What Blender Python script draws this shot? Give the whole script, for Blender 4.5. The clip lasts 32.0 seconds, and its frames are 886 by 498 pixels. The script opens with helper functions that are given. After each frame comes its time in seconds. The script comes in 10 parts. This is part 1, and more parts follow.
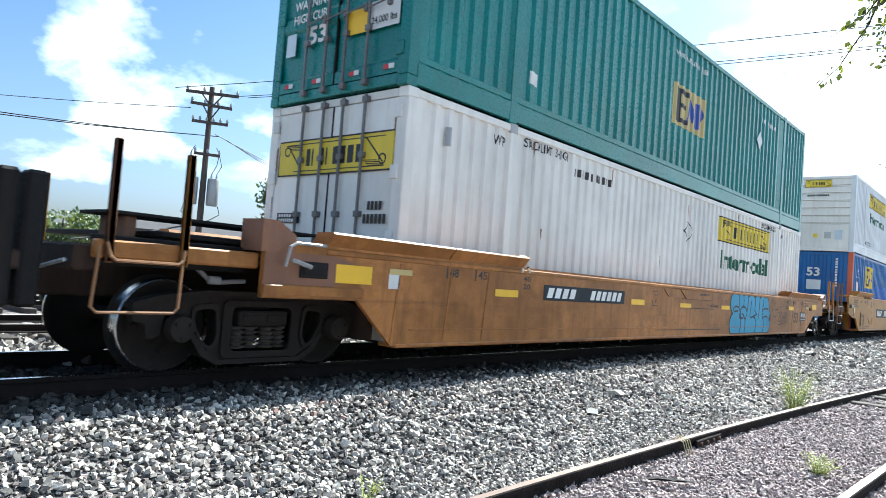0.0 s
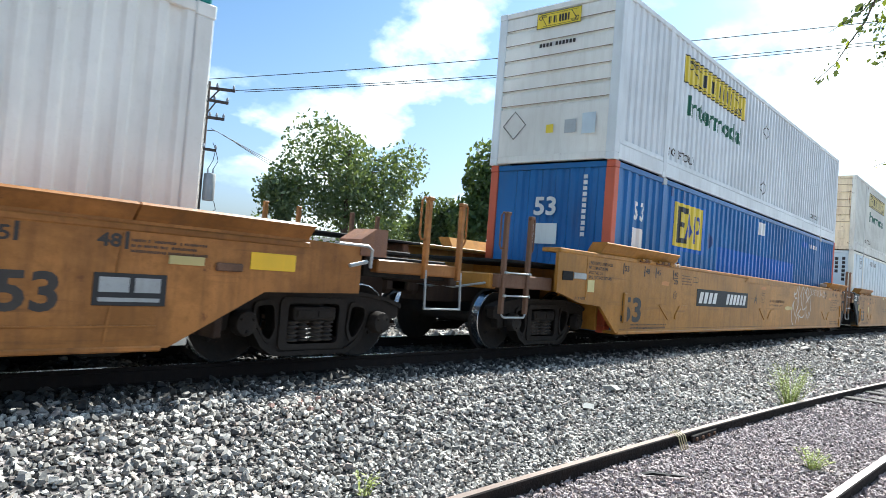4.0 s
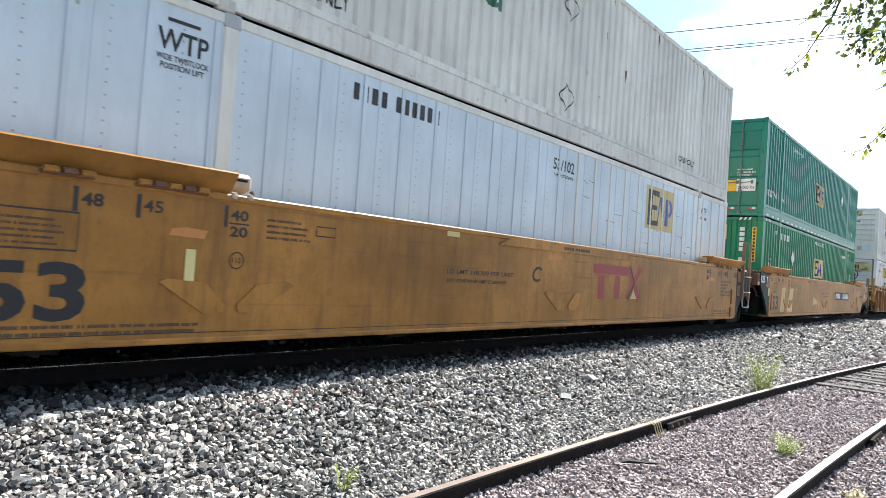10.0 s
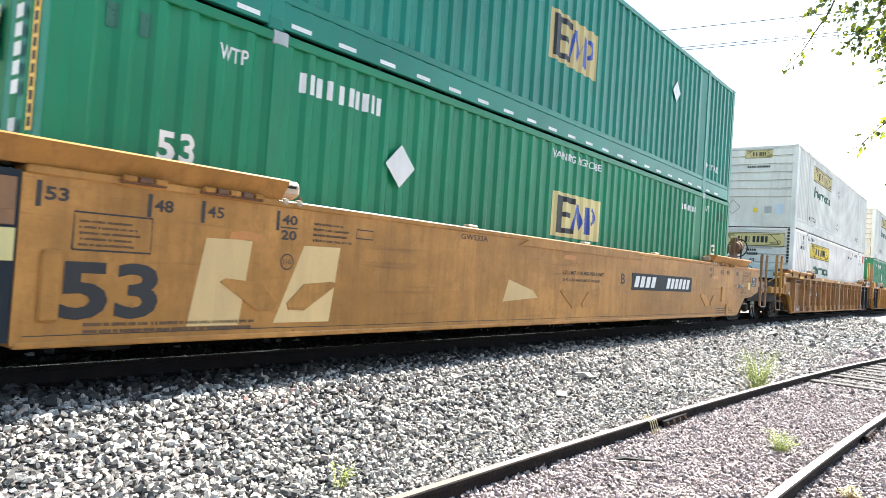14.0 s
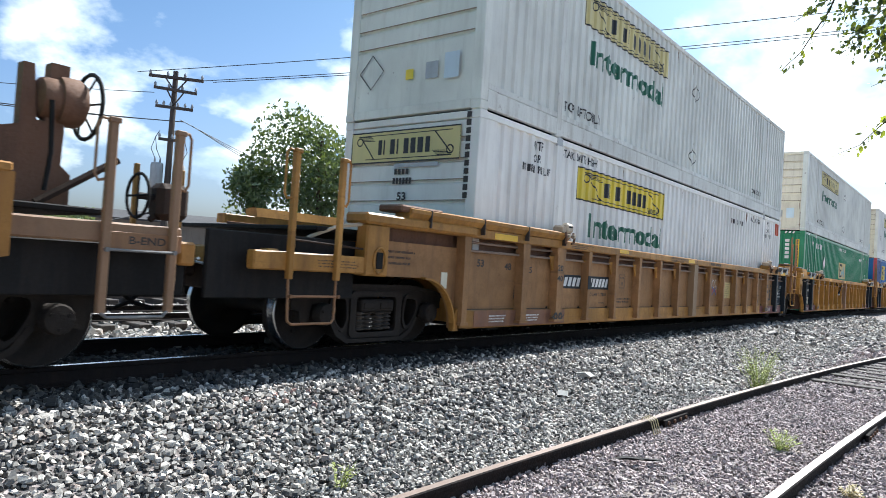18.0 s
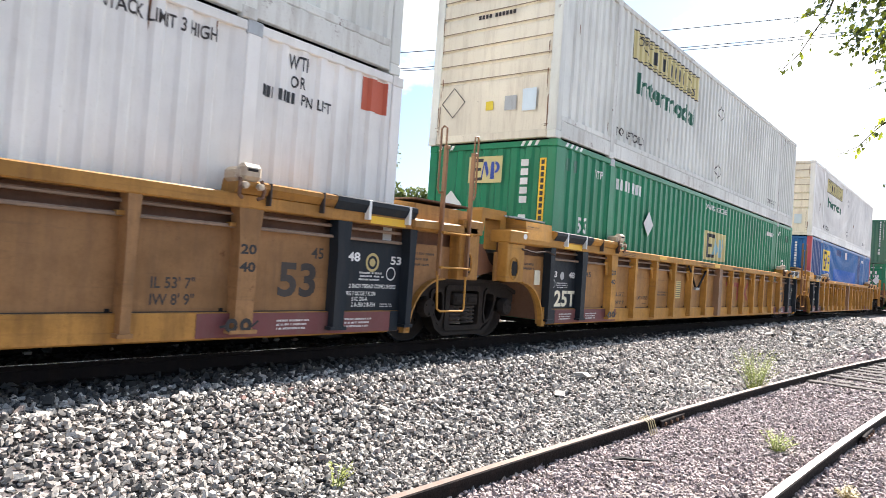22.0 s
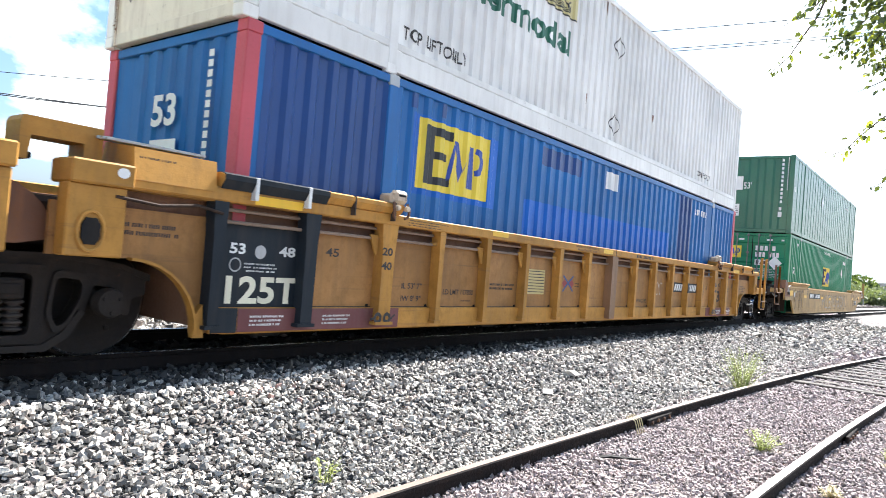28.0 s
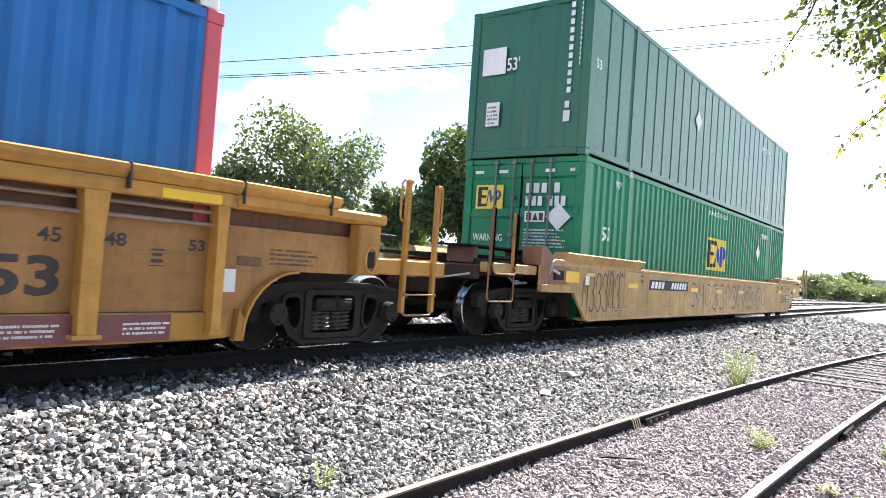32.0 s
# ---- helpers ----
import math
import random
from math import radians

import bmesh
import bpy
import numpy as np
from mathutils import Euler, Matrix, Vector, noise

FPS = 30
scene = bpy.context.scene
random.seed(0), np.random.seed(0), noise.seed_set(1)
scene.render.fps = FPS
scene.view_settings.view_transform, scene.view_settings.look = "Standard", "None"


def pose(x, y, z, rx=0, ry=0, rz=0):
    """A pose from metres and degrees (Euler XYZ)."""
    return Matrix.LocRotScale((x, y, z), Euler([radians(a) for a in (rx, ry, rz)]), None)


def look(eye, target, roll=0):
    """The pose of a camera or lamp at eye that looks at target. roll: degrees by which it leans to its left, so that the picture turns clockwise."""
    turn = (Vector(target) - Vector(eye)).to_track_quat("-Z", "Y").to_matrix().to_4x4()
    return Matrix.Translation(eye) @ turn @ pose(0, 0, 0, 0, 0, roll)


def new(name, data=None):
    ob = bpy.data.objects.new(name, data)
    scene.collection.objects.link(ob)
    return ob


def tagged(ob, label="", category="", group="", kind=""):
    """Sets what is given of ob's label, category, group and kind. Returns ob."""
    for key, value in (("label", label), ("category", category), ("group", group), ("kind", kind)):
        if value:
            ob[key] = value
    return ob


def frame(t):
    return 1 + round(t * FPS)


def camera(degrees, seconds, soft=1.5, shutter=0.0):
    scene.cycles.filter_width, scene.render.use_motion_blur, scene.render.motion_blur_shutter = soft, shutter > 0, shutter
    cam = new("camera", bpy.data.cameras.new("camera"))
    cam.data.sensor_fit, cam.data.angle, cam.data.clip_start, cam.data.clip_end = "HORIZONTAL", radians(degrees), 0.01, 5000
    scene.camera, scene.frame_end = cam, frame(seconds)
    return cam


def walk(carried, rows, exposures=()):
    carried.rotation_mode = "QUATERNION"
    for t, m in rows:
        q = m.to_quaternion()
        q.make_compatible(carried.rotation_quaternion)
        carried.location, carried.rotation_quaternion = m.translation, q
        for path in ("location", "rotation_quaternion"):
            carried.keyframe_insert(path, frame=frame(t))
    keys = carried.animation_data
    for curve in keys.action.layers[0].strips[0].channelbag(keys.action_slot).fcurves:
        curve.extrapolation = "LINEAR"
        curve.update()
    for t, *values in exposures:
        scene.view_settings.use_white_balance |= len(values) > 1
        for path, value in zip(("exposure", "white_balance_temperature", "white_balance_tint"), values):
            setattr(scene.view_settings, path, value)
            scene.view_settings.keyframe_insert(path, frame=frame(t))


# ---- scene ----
# The track runs along x, the train rolls towards -x, z = 0 is the top of the rail.
EYE = (0.0, -6.711, 1.021)
LENS = 65.58
PATH = [(0, 41.32, 2.44, 4.38), (0.5, 41.28, 2.44, 4.42), (1, 41.18, 2.37, 4.41), (1.5, 41.06, 2.32, 4.35), (2, 40.91, 2.32, 4.14),
        (2.5, 40.88, 2.21, 4.13), (3, 40.95, 2.14, 4.26), (3.5, 41.05, 2.10, 4.45), (5.5, 40.82, 1.96, 4.52), (6, 40.42, 2.09, 4.16),
        (6.5, 39.99, 2.06, 4.03), (7, 39.82, 2.05, 4.08), (7.5, 39.79, 2.01, 4.06), (8, 39.28, 1.92, 4.10), (8.5, 39.32, 1.86, 4.04),
        (9, 39.29, 1.73, 4.02), (9.5, 39.13, 1.68, 4.02), (10, 39.08, 1.56, 3.96), (10.5, 38.93, 1.57, 3.73), (11, 39.02, 1.57, 3.68),
        (11.5, 38.89, 1.54, 3.68), (12, 38.93, 1.54, 3.76), (12.5, 38.84, 1.48, 3.79), (13, 38.73, 1.41, 3.85), (13.5, 38.83, 1.44, 3.98),
        (14, 38.75, 1.40, 3.90), (14.5, 38.80, 1.34, 4.00), (16.5, 38.84, 1.32, 4.04), (17, 38.84, 1.41, 3.88), (17.5, 38.86, 1.45, 3.81),
        (18, 38.78, 1.40, 3.76), (18.5, 38.75, 1.40, 3.77), (19, 38.72, 1.37, 3.86), (19.5, 38.68, 1.33, 4.01), (20, 38.63, 1.31, 4.08),
        (20.5, 38.63, 1.34, 4.14), (21, 38.61, 1.38, 4.10), (21.5, 38.62, 1.39, 4.10), (22, 38.61, 1.38, 4.04), (22.5, 38.68, 1.39, 4.04),
        (23, 38.71, 1.26, 4.18), (23.5, 38.64, 1.38, 4.03), (24, 38.63, 1.38, 4.04), (24.5, 38.45, 1.40, 4.13), (25, 38.34, 1.40, 4.20),
        (25.5, 38.30, 1.31, 4.27), (27.5, 37.87, 1.35, 4.32), (28, 37.77, 1.23, 4.66), (28.5, 37.63, 1.37, 4.36), (29, 37.58, 1.37, 4.39),
        (29.5, 37.57, 1.50, 4.34), (30, 37.66, 1.71, 4.25), (30.5, 37.44, 1.56, 4.12), (31, 37.56, 1.41, 4.21), (31.5, 37.59, 1.52, 4.18),
        (32, 37.44, 1.42, 3.99)]
ROLL = [(0, -0.160), (0.5, 2.180), (1, 4.525), (1.5, 6.875), (2, 9.234), (2.5, 11.590), (3, 13.950), (3.5, 16.322),
        (5.5, 25.798), (6, 28.179), (6.5, 30.577), (7, 32.957), (7.5, 35.359), (8, 37.773), (8.5, 40.176), (9, 42.576),
        (9.5, 44.990), (10, 47.430), (10.5, 49.882), (11, 52.333), (11.5, 54.775), (12, 57.198), (12.5, 59.602), (13, 61.986),
        (13.5, 64.353), (14, 66.756), (14.5, 69.132), (16.5, 78.433), (17, 80.754), (17.5, 83.075), (18, 85.393), (18.5, 87.700),
        (19, 89.980), (19.5, 92.231), (20, 94.476), (20.5, 96.730), (21, 99.000), (21.5, 101.267), (22, 103.526), (22.5, 105.764),
        (23, 107.976), (23.5, 110.143), (24, 112.284), (24.5, 114.421), (25, 116.577), (25.5, 118.705), (27.5, 126.975), (28, 129.035),
        (28.5, 131.100), (29, 133.175), (29.5, 135.264), (30, 137.362), (30.5, 139.459), (31, 141.551), (31.5, 143.636), (32, 145.713)]


def aim(yaw, pitch, roll):
    a, b = radians(yaw), radians(pitch)
    way = Vector((math.cos(b) * math.cos(a), math.cos(b) * math.sin(a), math.sin(b)))
    return look(EYE, Vector(EYE) + way, roll)


cam = camera(LENS, 32.0, soft=0.7, shutter=0.12)
walk(cam, [(t, aim(a, b, c)) for t, a, b, c in PATH],
     exposures=[(0.0, 1.42, 6050, 4), (1.0, 1.30, 6050, 3), (3.5, 1.25, 6100, 4), (5.5, 1.30, 6150, 4), (6.2, 1.50, 6150, 4), (7.2, 1.76, 6250, 6), (8.0, 1.50, 6400, 8), (8.9, 1.34, 6400, 8), (10.2, 1.26, 6300, 7), (12.0, 1.22, 6300, 6),
                (13.2, 1.70, 6500, 9), (14.0, 1.92, 6500, 7), (16.7, 1.80, 6500, 10), (18.0, 1.03, 6050, 7), (19.2, 1.19, 6300, 10), (20.0, 1.42, 6450, 12), (22.5, 1.52, 6700, 14), (25.0, 1.84, 6600, 12), (28.0, 1.76, 6350, 10), (32.0, 1.82, 6400, 11)])

# ---- light ----
SUN_AZ, SUN_EL = 2.5, 50.0      # degrees from +x towards +y, and above the horizon


def make_world():
    w = bpy.data.worlds.new("sky")
    scene.world = w
    w.use_nodes = True
    nt = w.node_tree
    nt.nodes.clear()
    out = nt.nodes.new("ShaderNodeOutputWorld")
    bg = nt.nodes.new("ShaderNodeBackground")
    sky = nt.nodes.new("ShaderNodeTexSky")
    sky.sky_type, sky.sun_disc = "NISHITA", False
    sky.sun_elevation, sky.sun_rotation = radians(SUN_EL), radians(90 - SUN_AZ)
    sky.air_density, sky.dust_density, sky.ozone_density = 1.0, 3.2, 1.0
    tc = nt.nodes.new("ShaderNodeTexCoord")
    sep = nt.nodes.new("ShaderNodeSeparateXYZ")
    nt.links.new(tc.outputs["Generated"], sep.inputs[0])
    # cloud layer: direction flattened on a plane overhead
    zz = nt.nodes.new("ShaderNodeMath"); zz.operation = "ADD"; zz.inputs[1].default_value = 0.42
    nt.links.new(sep.outputs["Z"], zz.inputs[0])
    dx = nt.nodes.new("ShaderNodeMath"); dx.operation = "DIVIDE"
    dy = nt.nodes.new("ShaderNodeMath"); dy.operation = "DIVIDE"
    nt.links.new(sep.outputs["X"], dx.inputs[0]); nt.links.new(zz.outputs[0], dx.inputs[1])
    nt.links.new(sep.outputs["Y"], dy.inputs[0]); nt.links.new(zz.outputs[0], dy.inputs[1])
    comb = nt.nodes.new("ShaderNodeCombineXYZ")
    nt.links.new(dx.outputs[0], comb.inputs[0]); nt.links.new(dy.outputs[0], comb.inputs[1])
    comb.inputs[2].default_value = 0.37
    n1 = nt.nodes.new("ShaderNodeTexNoise")
    n1.inputs["Scale"].default_value, n1.inputs["Detail"].default_value, n1.inputs["Roughness"].default_value = 2.3, 9, 0.55
    nt.links.new(comb.outputs[0], n1.inputs["Vector"])
    ramp = nt.nodes.new("ShaderNodeValToRGB")
    ramp.color_ramp.elements[0].position, ramp.color_ramp.elements[0].color = 0.585, (0, 0, 0, 1)
    ramp.color_ramp.elements[1].position, ramp.color_ramp.elements[1].color = 0.69, (1, 1, 1, 1)
    # more cloud and haze towards +x; unseen cloud added towards -x brightens container ends
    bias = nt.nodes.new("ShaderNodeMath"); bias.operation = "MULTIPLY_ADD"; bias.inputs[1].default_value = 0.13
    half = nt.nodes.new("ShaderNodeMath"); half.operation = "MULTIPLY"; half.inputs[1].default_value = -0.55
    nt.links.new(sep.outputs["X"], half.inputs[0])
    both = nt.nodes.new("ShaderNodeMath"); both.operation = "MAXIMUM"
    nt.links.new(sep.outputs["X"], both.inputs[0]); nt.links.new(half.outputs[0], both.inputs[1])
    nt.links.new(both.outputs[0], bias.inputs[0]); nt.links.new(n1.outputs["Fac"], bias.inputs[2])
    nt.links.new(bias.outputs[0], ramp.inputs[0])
    n2 = nt.nodes.new("ShaderNodeTexNoise")
    n2.inputs["Scale"].default_value, n2.inputs["Detail"].default_value = 4.2, 5
    nt.links.new(comb.outputs[0], n2.inputs["Vector"])
    shade = nt.nodes.new("ShaderNodeValToRGB")
    shade.color_ramp.elements[0].position, shade.color_ramp.elements[0].color = 0.34, (7.0, 8.7, 10.0, 1)
    shade.color_ramp.elements[1].position, shade.color_ramp.elements[1].color = 0.50, (14.0, 14.8, 14.7, 1)
    nt.links.new(n2.outputs["Fac"], shade.inputs[0])
    clear = nt.nodes.new("ShaderNodeMix"); clear.data_type = "RGBA"; clear.blend_type = "MULTIPLY"
    clear.inputs[0].default_value = 1.0
    nt.links.new(sky.outputs[0], clear.inputs[6])
    # paler, less green haze towards the horizon
    low = nt.nodes.new("ShaderNodeValToRGB")
    low.color_ramp.elements[0].position, low.color_ramp.elements[0].color = 0.04, (1.22, 1.40, 1.75, 1)
    low.color_ramp.elements[1].position, low.color_ramp.elements[1].color = 0.40, (0.68, 1.00, 1.24, 1)
    nt.links.new(sep.outputs["Z"], low.inputs[0])
    nt.links.new(low.outputs[0], clear.inputs[7])
    mix = nt.nodes.new("ShaderNodeMix"); mix.data_type = "RGBA"
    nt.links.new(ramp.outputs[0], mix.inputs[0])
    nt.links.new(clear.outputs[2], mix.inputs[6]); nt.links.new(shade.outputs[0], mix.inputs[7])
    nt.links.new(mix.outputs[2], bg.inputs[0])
    bg.inputs[1].default_value = 0.057
    nt.links.new(bg.outputs[0], out.inputs[0])


make_world()
_sd = bpy.data.lights.new("sun", "SUN")
_sd.energy, _sd.angle, _sd.color = 4.8, radians(0.55), (1.0, 0.965, 0.91)
sun = new("sun", _sd)
_a, _e = radians(SUN_AZ), radians(SUN_EL)
sun.matrix_world = look((60 * math.cos(_a) * math.cos(_e), 60 * math.sin(_a) * math.cos(_e), 60 * math.sin(_e)), (0, 0, 0))


# ---- materials ----
def base_mat(name, rough=0.6, metal=0.0):
    m = bpy.data.materials.new(name)
    m.use_nodes = True
    nt = m.node_tree
    p = nt.nodes["Principled BSDF"]
    p.inputs["Roughness"].default_value, p.inputs["Metallic"].default_value = rough, metal
    return m, nt, p


def node(nt, kind, **kw):
    n = nt.nodes.new(kind)
    for k, v in kw.items():
        n.inputs[k].default_value = v
    return n


def ramp(nt, src, stops):
    r = nt.nodes.new("ShaderNodeValToRGB")
    e = r.color_ramp.elements
    while len(e) < len(stops):
        e.new(0.5)
    for i, (pos, c) in enumerate(stops):
        e[i].position, e[i].color = pos, (*c, 1) if len(c) == 3 else (c[0],) * 3 + (1,)
    nt.links.new(src, r.inputs[0])
    return r.outputs[0]


def mixc(nt, fac, a, b):
    m = nt.nodes.new("ShaderNodeMix")
    m.data_type = "RGBA"
    for sock, v in ((m.inputs[0], fac), (m.inputs[6], a), (m.inputs[7], b)):
        if isinstance(v, (int, float)):
            sock.default_value = v
        elif isinstance(v, tuple):
            sock.default_value = (*v, 1)
        else:
            nt.links.new(v, sock)
    return m.outputs[2]


def coords(nt, scale=(1, 1, 1)):
    """Object coordinates, shifted by a random amount for every object."""
    tc = nt.nodes.new("ShaderNodeTexCoord")
    oi = nt.nodes.new("ShaderNodeObjectInfo")
    mul = nt.nodes.new("ShaderNodeVectorMath"); mul.operation = "SCALE"
    mul.inputs["Scale"].default_value = 37.0
    cx = nt.nodes.new("ShaderNodeCombineXYZ")
    nt.links.new(oi.outputs["Random"], cx.inputs[0]); nt.links.new(oi.outputs["Random"], cx.inputs[1])
    nt.links.new(cx.outputs[0], mul.inputs[0])
    add = nt.nodes.new("ShaderNodeVectorMath"); add.operation = "ADD"
    nt.links.new(tc.outputs["Object"], add.inputs[0]); nt.links.new(mul.outputs[0], add.inputs[1])
    mp = nt.nodes.new("ShaderNodeMapping")
    mp.inputs["Scale"].default_value = scale
    nt.links.new(add.outputs[0], mp.inputs["Vector"])
    return mp.outputs[0]


def paint(name, col, dirt=(0.12, 0.09, 0.06), amount=0.35, rough=0.45, metal=0.0, streak=True, fade=0.12, bump=0.05, rust=0.0, spec=0.5, worn=0.0):
    """Weathered paint: faded patches, streaks of dirt, a fine grain and specks of rust."""
    m, nt, p = base_mat(name, rough, metal)
    p.inputs["Specular IOR Level"].default_value = spec
    big = node(nt, "ShaderNodeTexNoise", Scale=0.55, Detail=4.0, Roughness=0.6)
    nt.links.new(coords(nt), big.inputs["Vector"])
    st = node(nt, "ShaderNodeTexNoise", Scale=2.2, Detail=6.0, Roughness=0.65)
    nt.links.new(coords(nt, (3.0, 3.0, 0.35) if streak else (1, 1, 1)), st.inputs["Vector"])
    fine = node(nt, "ShaderNodeTexNoise", Scale=34.0, Detail=4.0, Roughness=0.7)
    nt.links.new(coords(nt), fine.inputs["Vector"])
    light = tuple(min(1, c * (1 + fade * 1.2) + fade * 0.03) for c in col)
    dark = tuple(c * (1 - fade * 1.3) for c in col)
    c0 = mixc(nt, ramp(nt, big.outputs["Fac"], [(0.3, (0,)), (0.7, (1,))]), dark, light)
    c1 = mixc(nt, ramp(nt, st.outputs["Fac"], [(0.48, (0,)), (0.82, (amount,))]), c0, dirt)
    c2 = mixc(nt, ramp(nt, fine.outputs["Fac"], [(0.55, (0,)), (0.85, (amount * 0.6,))]), c1, dirt)
    if worn:
        wn = node(nt, "ShaderNodeTexNoise", Scale=1.3, Detail=7.0, Roughness=0.7)
        nt.links.new(coords(nt, (1.0, 1.0, 1.6)), wn.inputs["Vector"])
        c2 = mixc(nt, ramp(nt, wn.outputs["Fac"], [(0.44, (0,)), (0.62, (worn,))]), c2, tuple(c * 0.45 for c in col))
    if worn:
        # long level scuffs and soot rubbed along the side
        sc = node(nt, "ShaderNodeTexNoise", Scale=1.0, Detail=5.0, Roughness=0.6)
        nt.links.new(coords(nt, (0.55, 1.0, 13.0)), sc.inputs["Vector"])
        c2 = mixc(nt, ramp(nt, sc.outputs["Fac"], [(0.60, (0,)), (0.72, (0.45,))]), c2, dirt)
        fl = node(nt, "ShaderNodeTexNoise", Scale=9.0, Detail=6.0, Roughness=0.7)
        nt.links.new(coords(nt, (1.0, 1.0, 0.7)), fl.inputs["Vector"])
        c2 = mixc(nt, ramp(nt, fl.outputs["Fac"], [(0.50, (0,)), (0.74, (0.55,))]), c2, tuple(c * 0.55 for c in col))
    if rust:
        spots = node(nt, "ShaderNodeTexNoise", Scale=5.5, Detail=8.0, Roughness=0.75)
        nt.links.new(coords(nt), spots.inputs["Vector"])
        c2 = mixc(nt, ramp(nt, spots.outputs["Fac"], [(0.68 - rust * 0.2, (0,)), (0.76 - rust * 0.15, (0.85,))]), c2, (0.13, 0.05, 0.025))
    nt.links.new(c2, p.inputs["Base Color"])
    nt.links.new(ramp(nt, fine.outputs["Fac"], [(0.3, (rough * 0.8,)), (0.8, (min(1, rough * 1.35),))]), p.inputs["Roughness"])
    b = node(nt, "ShaderNodeBump", Strength=bump * 4, Distance=0.01)
    nt.links.new(fine.outputs["Fac"], b.inputs["Height"])
    nt.links.new(b.outputs[0], p.inputs["Normal"])
    return m


